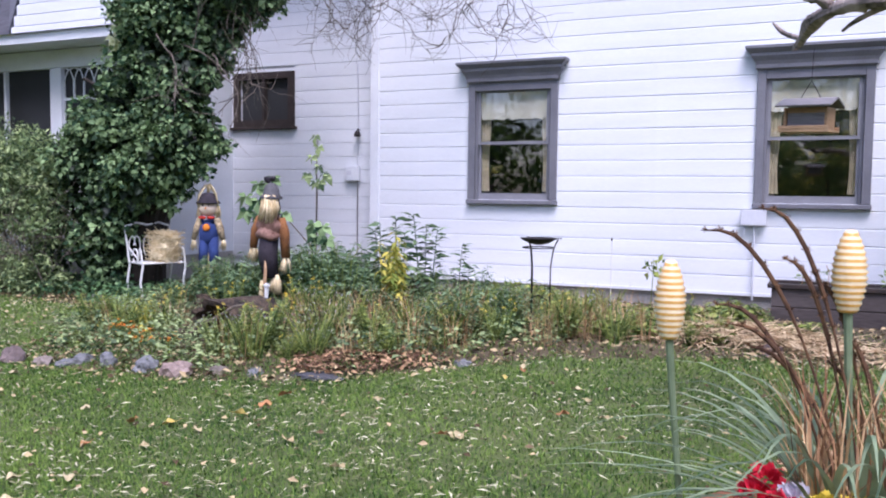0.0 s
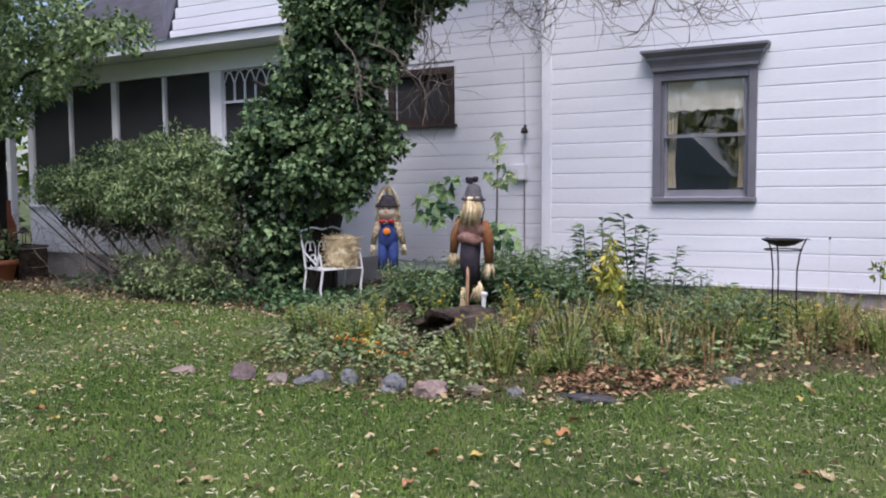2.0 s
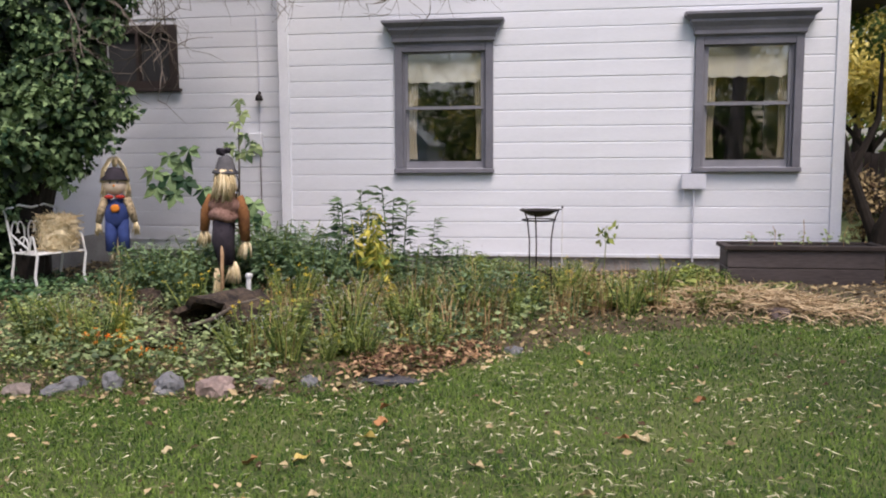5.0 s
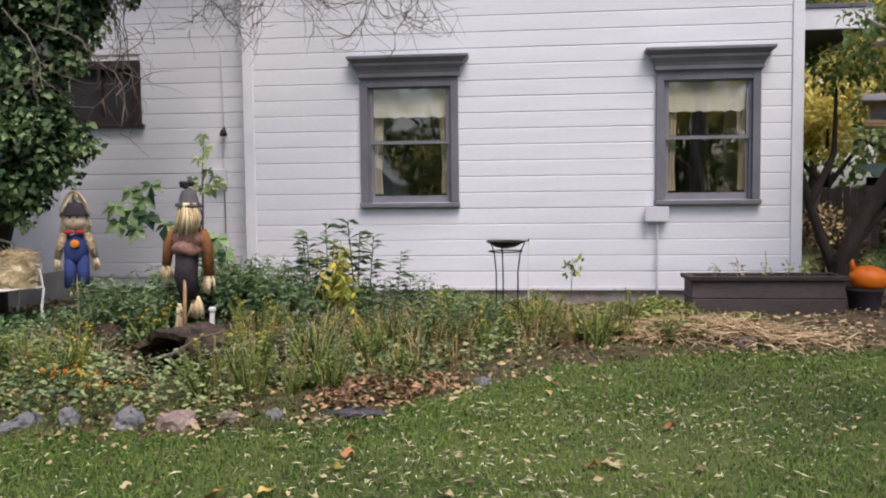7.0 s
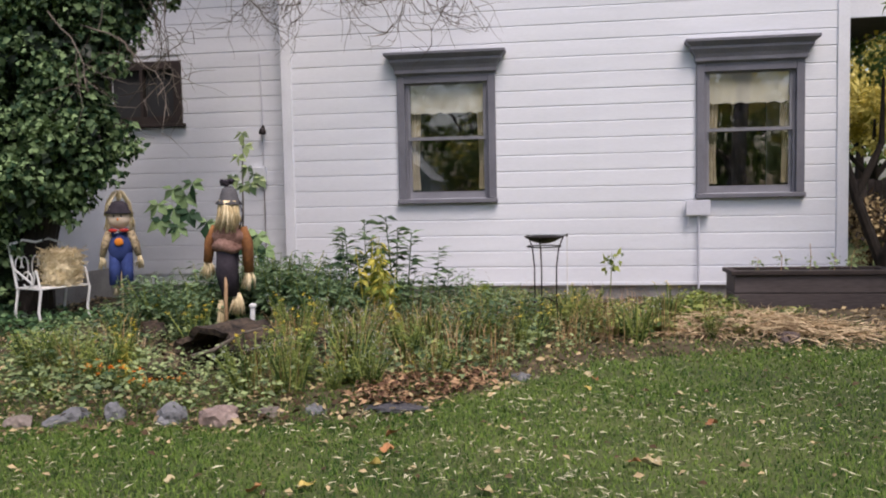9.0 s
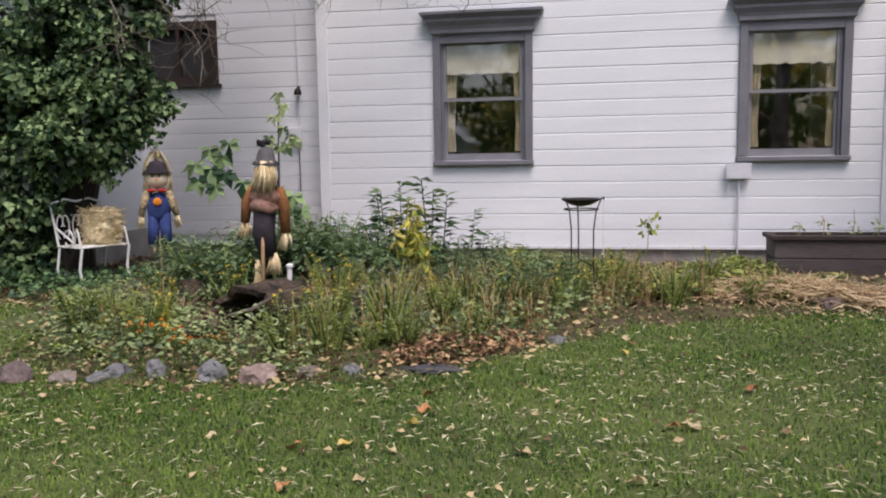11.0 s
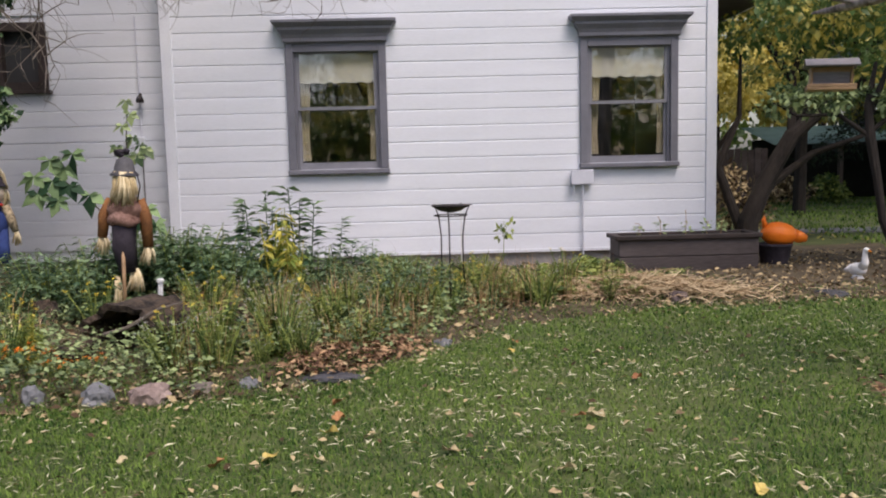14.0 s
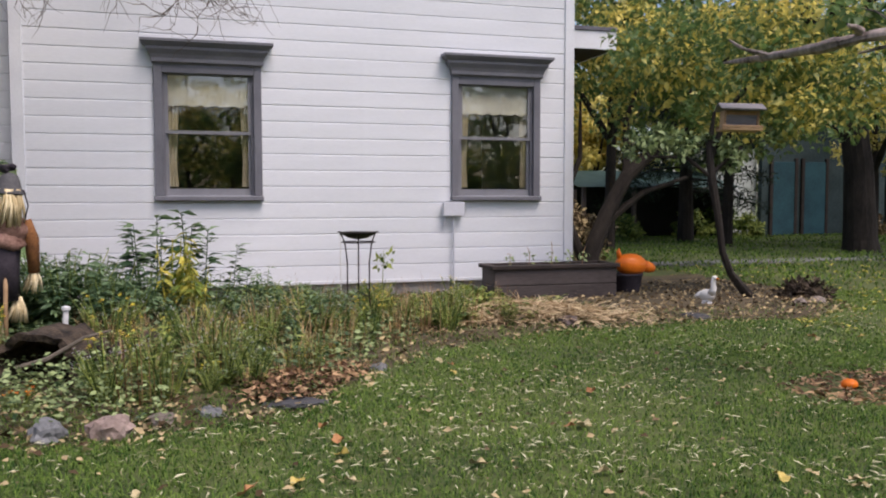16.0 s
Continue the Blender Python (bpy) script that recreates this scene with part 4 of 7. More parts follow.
def crown(parent, name, centres, radii, n, material, length, depth=0.5, up=0.2, width=0.55, clump=0.0, per=80):
    """A crown of single leaves, in the outer layers of uneven lumps or in tufts spread over them."""
    if clump:
        c, o = shell_points(centres, radii, max(12, n // per), depth * 0.8)
        which = rng.integers(len(c), size=n)
        d = random_dirs(n, 0.15)
        size = clump * (0.6 + 0.8 * rng.random(len(c)))
        p = c[which] + d * (size[which] * (0.35 + 0.65 * rng.random(n) ** 0.6))[:, None] * [1, 1, 0.7]
        out = unit(d + 0.5 * o[which])
    else:
        p, out = shell_points(centres, radii, n, depth)
    along = unit(out + 0.9 * rng.normal(size=(n, 3)) + [0, 0, -0.35])
    nrm = unit(out * 0.8 + 0.6 * rng.normal(size=(n, 3)) + [0, 0, up + 0.3])
    L = length * (0.55 + 0.75 * rng.random(n))
    v, f = leaf_arrays(p, along, nrm, L, L * width)
    return npmesh(name, v, f, material, parent)


def limbs(paths, material, parent, name="limb", sides=9, wob=0.25):
    for path, r0, r1 in paths:
        n = len(path)
        part(name, tube(path, [r0 + (r1 - r0) * i / (n - 1) for i in range(n)], sides, wobble=wob), material, parent)


def gnarled(path, radii, parent, name, seed, sides=18, ridge=0.13, knots=0.20, material="greybark"):
    """An old limb with bark ridges that run along it, swellings and a little wandering."""
    g = np.random.default_rng(seed)
    steps, pts, rad = 6, [], []
    for k in range(len(path) - 1):
        p0, p1, p2, p3 = (Vector(path[min(max(k + d, 0), len(path) - 1)]) for d in (-1, 0, 1, 2))
        for s in range(steps):
            u = s / steps
            pts.append(0.5 * (2 * p1 + (p2 - p0) * u + (2 * p0 - 5 * p1 + 4 * p2 - p3) * u * u + (3 * p1 - p0 - 3 * p2 + p3) * u ** 3))
            rad.append(radii[k] + (radii[k + 1] - radii[k]) * u)
    pts.append(Vector(path[-1]))
    rad.append(radii[-1])
    rid = ridge * g.normal(size=sides)
    swell, drift, rings = 0.0, Vector((0, 0, 0)), []
    bm = bmesh.new()
    for i, p in enumerate(pts):
        d = (pts[min(i + 1, len(pts) - 1)] - pts[max(i - 1, 0)]).normalized()
        a = d.cross(Vector((0.31, 0.92, 0.23))).normalized()
        b = d.cross(a)
        rid = 0.82 * rid + 0.57 * ridge * g.normal(size=sides)
        swell = 0.7 * swell + 0.5 * knots * float(g.normal())
        drift = 0.75 * drift + Vector(g.normal(size=3).tolist()) * (0.06 * rad[i])
        r = rad[i] * (1 + max(-0.2, min(0.3, swell)))
        rings.append([bm.verts.new(p + drift + float(r * (1 + rid[k])) * (math.cos(2 * math.pi * k / sides) * a + math.sin(2 * math.pi * k / sides) * b)) for k in range(sides)])
    for r0, r1 in zip(rings, rings[1:]):
        for k in range(sides):
            bm.faces.new((r0[k], r0[(k + 1) % sides], r1[(k + 1) % sides], r1[k]))
    bm.faces.new(rings[0][::-1])
    bm.faces.new(rings[-1])
    ob = part(name, bm, M[material], parent)
    ob.data.shade_smooth()
    return ob


for seed, (path, r, label) in enumerate((
    ([(-4.62, 6.20, 0.06), (-4.5, 6.42, 0.11), (-4.35, 6.7, 0.17), (-4.22, 6.95, 0.16)], 0.095, "rotten dark log lying in the flower bed"),
    ([(-5.5, 6.0, 0.05), (-5.38, 5.92, 0.09), (-5.22, 5.85, 0.08)], 0.07, "dark short log beside the hollow log"),
    ([(-5.95, 6.9, 0.0), (-6.0, 7.03, 0.14), (-6.02, 7.1, 0.26)], 0.075, "dark leaning stump in the flower bed"),
)):
    lg = thing("log", pose(0, 0, 0), label, "log", "old logs")
    gnarled(path, [r * k for k in (0.9, 1.1, 1.0, 0.75)[:len(path)]], lg, "trunk", 40 + seed, 22, 0.17, 0.22, "log")

feeder_tree = thing("tree", pose(0, 0, 0), "old grey-barked tree with one long arching limb", "tree", "trees")
gnarled([(0.75, 4.10, -0.12), (0.75, 4.1, 0.04), (0.74, 4.1, 0.35), (0.75, 4.1, 0.8), (0.76, 4.11, 1.2), (0.80, 4.12, 1.55), (0.83, 4.12, 1.9), (0.85, 4.12, 2.3), (0.86, 4.15, 3.0), (1.0, 4.3, 4.2), (1.1, 4.5, 5.5)],
        [0.25, 0.20, 0.175, 0.17, 0.165, 0.145, 0.125, 0.115, 0.11, 0.09, 0.05], feeder_tree, "trunk", 4, 64, 0.085, 0.05, "shagbark")
gnarled([(0.80, 4.12, 1.42), (0.72, 4.11, 1.74), (0.56, 4.10, 1.96), (0.36, 4.14, 2.10), (0.14, 4.2, 2.185), (-0.04, 4.27, 2.215), (-0.17, 4.38, 2.205), (-0.28, 4.55, 2.18), (-0.33, 4.95, 2.185), (-0.36, 5.25, 2.20), (-0.40, 5.50, 2.21)],
        [0.10, 0.080, 0.060, 0.050, 0.044, 0.039, 0.034, 0.029, 0.022, 0.016, 0.007], feeder_tree, "limb", 9, 30, 0.12, 0.22)
for path, r0, r1 in (
    ([(-0.04, 4.27, 2.23), (-0.05, 4.26, 2.28), (-0.07, 4.24, 2.31)], 0.026, 0.014),
    ([(0.54, 4.09, 1.99), (0.52, 4.06, 2.05), (0.53, 4.03, 2.09)], 0.03, 0.014),
    ([(-0.20, 4.42, 2.21), (-0.27, 4.40, 2.25), (-0.33, 4.39, 2.26)], 0.026, 0.010),
    ([(-0.34, 5.05, 2.19), (-0.43, 5.2, 2.25), (-0.50, 5.3, 2.33)], 0.020, 0.007),
    ([(0.06, 4.23, 2.19), (-0.10, 4.35, 2.14), (-0.16, 4.5, 2.12)], 0.018, 0.006),
    ([(0.85, 4.18, 3.3), (0.4, 4.4, 3.9), (-0.2, 4.7, 4.5)], 0.06, 0.02),
    ([(1.0, 4.3, 4.2), (1.7, 4.2, 4.8), (2.4, 4.2, 5.3)], 0.06, 0.02),
):
    gnarled(path, [r0, (r0 + r1) / 2, r1], feeder_tree, "limb", int(r0 * 1000), 10)
crown(feeder_tree, "foliage", [(2.0, 5.8, 5.4), (0.8, 6.2, 5.7), (-0.4, 6.2, 5.4)], [(1.4, 1.4, 0.8), (1.5, 1.5, 0.9), (1.0, 1.0, 0.6)], 1500, M["autumn"], 0.10, 0.7, clump=0.28)
crown(feeder_tree, "low_shoot", [(-0.02, 4.7, 2.42), (0.25, 4.6, 2.40)], [(0.20, 0.14, 0.10), (0.2, 0.14, 0.10)], 240, M["autumn"], 0.08)
part("shoot_stem", tube([(-0.05, 4.27, 2.22), (-0.03, 4.5, 2.38), (0.02, 4.7, 2.45)], 0.006, 5), M["twig"], feeder_tree)

# thin leaning trunk behind the goose, joining the crown above
lean = thing("tree", pose(0, 0, 0), "slender dark leaning tree with yellowing leaves", "tree", "trees")
part("trunk", tube([(2.48, 8.9, -0.05), (2.36, 8.92, 0.10), (2.15, 8.95, 0.35), (2.05, 8.98, 0.62), (2.0, 9.0, 1.0), (1.93, 9.05, 1.5), (1.92, 9.1, 1.85), (2.05, 9.2, 2.3)], [0.08, 0.058, 0.045, 0.042, 0.045, 0.055, 0.04, 0.02], 10, wobble=0.2), M["bark"], lean)
limbs([
    ([(1.93, 9.05, 1.5), (1.6, 9.1, 1.75), (1.2, 9.2, 1.75), (0.98, 9.3, 1.9)], 0.028, 0.008),
    ([(1.92, 9.05, 1.55), (2.4, 9.1, 1.9), (3.0, 9.2, 2.15)], 0.03, 0.01),
    ([(1.93, 9.1, 1.7), (2.1, 9.0, 2.3), (2.6, 8.9, 2.9)], 0.04, 0.012),
], M["bark"], lean)
crown(lean, "foliage", [(2.6, 9.2, 3.1), (1.6, 9.6, 3.0), (3.9, 9.2, 3.0), (2.9, 9.1, 2.3)], [(1.0, 0.9, 0.6), (0.6, 0.7, 0.5), (1.1, 0.9, 0.7), (1.0, 0.7, 0.4)], 7500, M["autumn"], 0.11, 0.8, clump=0.26, per=60)

# Darker green leaves imitate the shade under the crown.
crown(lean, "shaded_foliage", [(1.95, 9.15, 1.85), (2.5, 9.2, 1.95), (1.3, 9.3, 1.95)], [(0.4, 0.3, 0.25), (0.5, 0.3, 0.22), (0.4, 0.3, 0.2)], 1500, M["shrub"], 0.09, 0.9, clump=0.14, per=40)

# many-stemmed tree behind the house corner
back = thing("tree", pose(0, 0, 0), "dark many-stemmed tree behind the house corner", "tree", "trees")
part("trunk", tube([(1.75, 12.0, -0.1), (1.8, 12.0, 0.4), (2.05, 12.0, 1.0), (2.4, 12.0, 1.6), (3.1, 12.0, 2.2), (4.0, 12.1, 2.6)], [0.17, 0.14, 0.12, 0.11, 0.09, 0.05], 12, wobble=0.2), M["bark"], back)
limbs([
    ([(1.85, 12.0, 0.6), (2.2, 12.1, 0.95), (2.8, 12.2, 1.35), (3.6, 12.2, 1.6)], 0.08, 0.03),
    ([(1.75, 12.1, 0.2), (1.45, 12.3, 1.2), (1.25, 12.4, 2.0), (1.35, 12.5, 3.0)], 0.08, 0.03),
    ([(1.45, 12.3, 1.2), (1.8, 12.4, 1.9), (1.85, 12.5, 2.8)], 0.06, 0.02),
    ([(2.4, 12.0, 1.6), (2.5, 12.2, 2.5), (2.9, 12.3, 3.4)], 0.07, 0.02),
    ([(3.1, 12.0, 2.2), (3.6, 12.1, 3.0), (4.4, 12.2, 3.6)], 0.05, 0.02),
], M["bark"], back)
crown(back, "foliage", [(3.2, 12.2, 3.6), (4.6, 12.4, 3.4), (1.9, 12.8, 3.9), (5.8, 12.6, 3.1), (3.6, 12.2, 2.7)], [(1.3, 1.1, 0.9), (1.3, 1.1, 0.9), (0.8, 0.9, 0.9), (1.1, 1.0, 0.8), (1.3, 0.9, 0.5)], 12000, M["autumn"], 0.12, 0.85, clump=0.30, per=70)

# ---- distance on the right ----
barn = thing("barn", pose(0, 0, 0), "teal painted wooden barn with two dark doors", "building")
part("wall", box(14.0, 24.0, 24.0, 24.2, 0, 4.2), M["tealgrey"], barn)
part("upper_wall", box(10.6, 13.998, 24.35, 24.5, 2.902, 4.2), M["tealgrey"], barn)
# Pale section stands in for dappled sunlight on the barn wall.
part("side_wall", box(12.5, 13.998, 24.3, 24.5, 0, 2.9), M["palewall"], barn, "pale wall section imitating dappled sun on the barn")
part("roof", box(10.2, 24.4, 23.6, 30, 4.25, 4.45), M["greenroof"], barn)
for x in (14.4, 15.65, 19.2):
    d = part("door", box(x, x + 0.85, 23.93, 23.995, 0.05, 2.5, 0.01), M["teal"], barn, "dark teal plank door")
    part("door_frame", box(x - 0.12, x - 0.002, 23.92, 23.998, 0.0, 2.62, 0.01), M["brownframe"], d)
    part("door_frame", box(x + 0.852, x + 0.97, 23.92, 23.998, 0.0, 2.62, 0.01), M["brownframe"], d)
shed = thing("shed", pose(0, 0, 0), "small open shed with shade-dark wall colour and green metal roof", "shed")
# Near-black walls imitate the shade inside the open shed.
part("back_wall", box(7.2, 12.4, 25.3, 25.4, 0, 1.8), M["dark"], shed)
part("side_wall", box(12.3, 12.4, 23.4, 25.298, 0, 1.6), M["dark"], shed)
for x in (7.2, 8.9, 10.6, 12.3):
    part("post", box(x - 0.06, x + 0.06, 23.3, 23.42, 0, 1.62, 0.01), M["fence"], shed)
bm = bmesh.new()
gv = [bm.verts.new(p) for p in ((6.9, 23.1, 1.62), (12.6, 23.1, 1.62), (12.6, 25.6, 2.2), (6.9, 25.6, 2.2))]
bm.faces.new(gv)
bmesh.ops.solidify(bm, geom=bm.faces[:], thickness=0.06)
part("roof", bm, M["greenroof"], shed)
fence = thing("fence", pose(0, 0, 0), "old brown board fence at the back of the yard", "fence")
for k in range(58):
    x = -4 + k * 0.17
    part("board", box(x, x + 0.155, 21.0 + 0.01 * math.sin(k * 2.2), 21.025 + 0.01 * math.sin(k * 2.2), 0, 1.5 + 0.03 * math.sin(k * 1.7), 0.004), M["fence"], fence)
for z in (0.35, 1.15):
    part("rail", box(-4, 5.86, 21.04, 21.09, z, z + 0.09), M["fence"], fence)

# orange pumpkin windsock, black pot and reddish shrub beyond the planter
op = thing("plant_pot", pose(1.28, 9.9, 0.03), "black nursery pot beside the planter box", "pot")
part("body", lathe([(0.14, 0), (0.155, 0.05), (0.19, 0.23), (0.20, 0.24), (0.20, 0.27), (0.18, 0.27), (0.17, 0.15)], 24), M["hat"], op, smooth=True)
pk = bmesh.new()
own = bmesh.new()
bmesh.ops.create_uvsphere(own, u_segments=40, v_segments=14, radius=1)
for v_ in own.verts:
    a = math.atan2(v_.co.y, v_.co.z)
    rib = 1 + 0.07 * abs(math.sin(a * 5))
    v_.co = Vector((v_.co.x * 0.26, v_.co.y * 0.17 * rib, v_.co.z * 0.17 * rib))
piece(pk, own, 0)
piece(pk, tube([(0.22, 0, 0), (0.33, 0, -0.02), (0.40, 0, -0.03)], [0.10, 0.085, 0.05], 12), 0)
piece(pk, tube([(-0.2, 0, 0.08), (-0.24, 0, 0.19), (-0.23, 0, 0.24)], [0.05, 0.03, 0.012], 8), 0)
pump = finish("plastic_pumpkin", pk, M["orange"])
pump.matrix_world = pose(1.30, 9.84, 0.41, 0, 6, -6) @ Matrix.Scale(0.8, 4)
tagged(pump, "ribbed bright orange plastic pumpkin lying on a pot", "pumpkin")
small_p = thing("small_pumpkin", pose(0.07, 4.74, 0.033), "tiny orange pumpkin on leaf mulch under the tree", "pumpkin")
small_p.scale = (0.72, 0.72, 0.72)
own = bmesh.new()
bmesh.ops.create_uvsphere(own, u_segments=30, v_segments=10, radius=1)
for v_ in own.verts:
    rib = 1 + 0.08 * abs(math.sin(math.atan2(v_.co.y, v_.co.x) * 4))
    v_.co = Vector((v_.co.x * 0.07 * rib, v_.co.y * 0.07 * rib, v_.co.z * 0.05))
part("body", own, M["orange"], small_p, smooth=True)
part("stem", tube([(0, 0, 0.045), (0.005, 0, 0.07), (0.015, 0, 0.08)], 0.009, 7), M["twig"], small_p)

# ---- left: pot, bottle vase, step, trunk with driftwood ----
tp = thing("flower_pot", pose(-13.95, 8.0, 0.02), "round terracotta flower pot near the porch", "pot")
part("bowl", lathe([(0.17, 0), (0.2, 0.03), (0.26, 0.28), (0.285, 0.28), (0.285, 0.36), (0.255, 0.36), (0.22, 0.2)], 24), M["terracotta"], tp, smooth=True)
crown(tp, "foliage", [(0, 0, 0.55)], [(0.28, 0.28, 0.28)], 260, M["shrub"], 0.09)
st = thing("wooden_step", pose(-14.15, 8.5, 0.0), "old wooden crate step by the porch", "step")
for k in range(3):
    part("board", box(-0.35, 0.35, -0.25, -0.22, 0.02 + k * 0.17, 0.18 + k * 0.17, 0.006), M["log"], st)
part("top_board", box(-0.37, 0.37, -0.26, 0.26, 0.53, 0.57, 0.006), M["log"], st)
part("side_board", box(-0.35, -0.32, -0.215, 0.25, 0.02, 0.52, 0.004), M["log"], st)
part("side_board", box(0.32, 0.35, -0.215, 0.25, 0.02, 0.52, 0.004), M["log"], st)
vs_ = finish("bottle_vase", lathe([(0.10, 0), (0.13, 0.08), (0.125, 0.3), (0.06, 0.5), (0.05, 0.68), (0.065, 0.72), (0.05, 0.72)], 20), M["redglaze"], smooth=True)
vs_.matrix_world = pose(-14.3, 8.42, 0.57)
tagged(vs_, "tall red-brown glazed bottle vase on the step", "vase")
lan = thing("lantern", pose(-13.95, 8.45, 0.57), "small dark metal lantern on the step", "lantern")
part("base", box(-0.09, 0.09, -0.09, 0.09, 0, 0.03, 0.006), M["iron"], lan)
for sx in (-0.075, 0.075):
    for sy in (-0.075, 0.075):
        part("post", tube([(sx, sy, 0.03), (sx, sy, 0.2)], 0.008, 6), M["iron"], lan)
part("hood", lathe([(0.12, 0.20), (0.06, 0.27), (0.02, 0.30)], 4), M["iron"], lan)

left_tree = thing("tree", pose(0, 0, 0), "shady green tree with dark trunk near the porch", "tree", "trees")
part("trunk", tube([(-14.1, 8.0, -0.1), (-14.05, 8.0, 0.2), (-14.0, 8.0, 1.2), (-13.85, 7.95, 2.1), (-13.5, 7.7, 3.0), (-13.2, 7.5, 4.2)], [0.26, 0.19, 0.17, 0.15, 0.11, 0.05], 14, wobble=0.2), M["bark"], left_tree)
limbs([([(-13.85, 7.95, 2.1), (-13.2, 7.6, 2.7), (-12.2, 7.4, 3.0), (-10.6, 7.4, 3.3)], 0.07, 0.015), ([(-14.0, 8.0, 1.7), (-14.6, 7.5, 2.5), (-15.2, 7.1, 3.2)], 0.07, 0.02), ([(-13.7, 7.8, 2.6), (-13.0, 7.2, 3.3), (-12.0, 6.9, 3.9)], 0.06, 0.02)], M["bark"], left_tree)
crown(left_tree, "foliage", [(-13.4, 7.3, 3.3), (-12.3, 7.4, 3.15), (-14.0, 7.2, 2.55), (-14.9, 7.0, 3.2), (-14.6, 6.7, 4.3), (-12.8, 6.9, 4.1), (-11.3, 7.3, 3.35), (-10.4, 7.4, 3.32), (-12.9, 7.2, 2.55)], [(1.2, 0.8, 0.75), (1.0, 0.6, 0.5), (0.7, 0.5, 0.55), (1.1, 0.9, 1.2), (1.3, 1.0, 0.8), (1.3, 0.9, 0.6), (0.8, 0.5, 0.34), (0.55, 0.4, 0.22), (0.7, 0.5, 0.40)], 26000, M["shadeleaf"], 0.085, 0.9, clump=0.26, per=80)
stump = thing("tree_stump", pose(-13.52, 7.42, 0), "tall cut tree stump with pale grey bark near the porch", "stump")
part("trunk", tube([(0.05, 0, -0.1), (0.03, 0, 0.15), (0, 0, 0.6), (-0.02, 0, 1.16)], [0.17, 0.125, 0.105, 0.10], 14, wobble=0.12), M["twig"], stump)
part("cut_face", lathe([(0.094, 1.158), (0.094, 1.172), (0.02, 1.176)], 16, centre=(-0.02, 0, 0)), M["straw"], stump, "pale sawn top")
dr = finish("driftwood", tube([(0, 0, 0), (0.12, -0.02, 0.05), (0.26, -0.02, 0.12), (0.33, -0.01, 0.28), (0.31, 0, 0.42)], [0.035, 0.06, 0.06, 0.035, 0.010], 9, wobble=0.2), M["whitestone"])
dr.matrix_world = pose(-13.66, 7.34, 1.20)
tagged(dr, "pale bleached driftwood lying on the cut stump", "driftwood")


# ---- ivy-clad tree and shrubs by the porch ----
ivy = thing("ivy_tree", pose(0, 0, 0), "large dark green ivy-clad tree against the house", "tree", "trees")
part("trunk", tube([(-8.15, 8.45, -0.1), (-8.1, 8.45, 0.6), (-7.95, 8.5, 1.4), (-7.8, 8.55, 2.4), (-7.6, 8.6, 3.6), (-7.2, 8.6, 4.8)], [0.28, 0.22, 0.2, 0.18, 0.14, 0.08], 14, wobble=0.3), M["bark"], ivy)
limbs([([(-7.95, 8.5, 1.4), (-7.5, 8.3, 1.9), (-7.1, 8.2, 2.0)], 0.07, 0.02), ([(-7.7, 8.55, 3.0), (-7.0, 8.6, 3.6), (-6.2, 8.7, 4.0)], 0.08, 0.02), ([(-7.9, 8.5, 2.2), (-8.6, 8.4, 2.6), (-9.0, 8.3, 2.8)], 0.06, 0.02)], M["bark"], ivy)
IVY_C = [(-7.45, 8.55, 3.9), (-6.95, 8.7, 4.3), (-7.55, 8.4, 2.95), (-7.70, 8.35, 2.1), (-8.35, 8.35, 2.15), (-8.5, 8.35, 1.15), (-8.45, 8.35, 0.5), (-7.38, 8.25, 1.85), (-7.8, 8.45, 3.3), (-7.15, 8.5, 3.35), (-6.6, 8.6, 3.75), (-7.4, 8.2, 2.5), (-7.95, 8.0, 1.5), (-8.75, 8.1, 1.7), (-7.7, 8.3, 1.5)]
IVY_R = [(0.72, 0.8, 0.9), (0.9, 0.8, 0.7), (0.58, 0.65, 0.55), (0.5, 0.55, 0.42), (0.62, 0.6, 0.65), (0.6, 0.6, 0.6), (0.5, 0.5, 0.55), (0.36, 0.42, 0.30), (0.45, 0.6, 0.7), (0.45, 0.5, 0.4), (0.45, 0.4, 0.3), (0.32, 0.4, 0.28), (0.4, 0.35, 0.3), (0.42, 0.4, 0.42), (0.26, 0.3, 0.16)]
crown(ivy, "foliage", IVY_C, IVY_R, 46000, M["ivy"], 0.082, 0.75, 0.35, 0.75, clump=0.25, per=150)
# Dark leaves imitate the shade in the ivy's hollows.
crown(ivy, "inner_foliage", IVY_C, [(a * 0.80, b * 0.80, c * 0.80) for a, b, c in IVY_R], 14000, M["hollowshade"], 0.12, 0.5, 0.3, 0.85)
crown(ivy, "hanging_foliage", [(-7.35, 8.25, 1.45), (-7.1, 8.3, 1.62), (-6.95, 8.35, 2.0), (-7.5, 8.2, 1.2)], [(0.10, 0.12, 0.20), (0.12, 0.14, 0.16), (0.14, 0.14, 0.22), (0.12, 0.14, 0.12)], 900, M["ivy"], 0.075, 0.9, 0.2, 0.75, clump=0.09, per=30)
# Pale leaves imitate sun on the ivy's upper left edge.
crown(ivy, "pale_foliage", [(-8.05, 8.1, 3.95), (-8.12, 8.1, 3.55), (-8.15, 8.1, 3.2)], [(0.20, 0.2, 0.3), (0.16, 0.2, 0.25), (0.10, 0.15, 0.2)], 900, M["limeleaf"], 0.075, 0.9, 0.3, 0.75, clump=0.10, per=40)


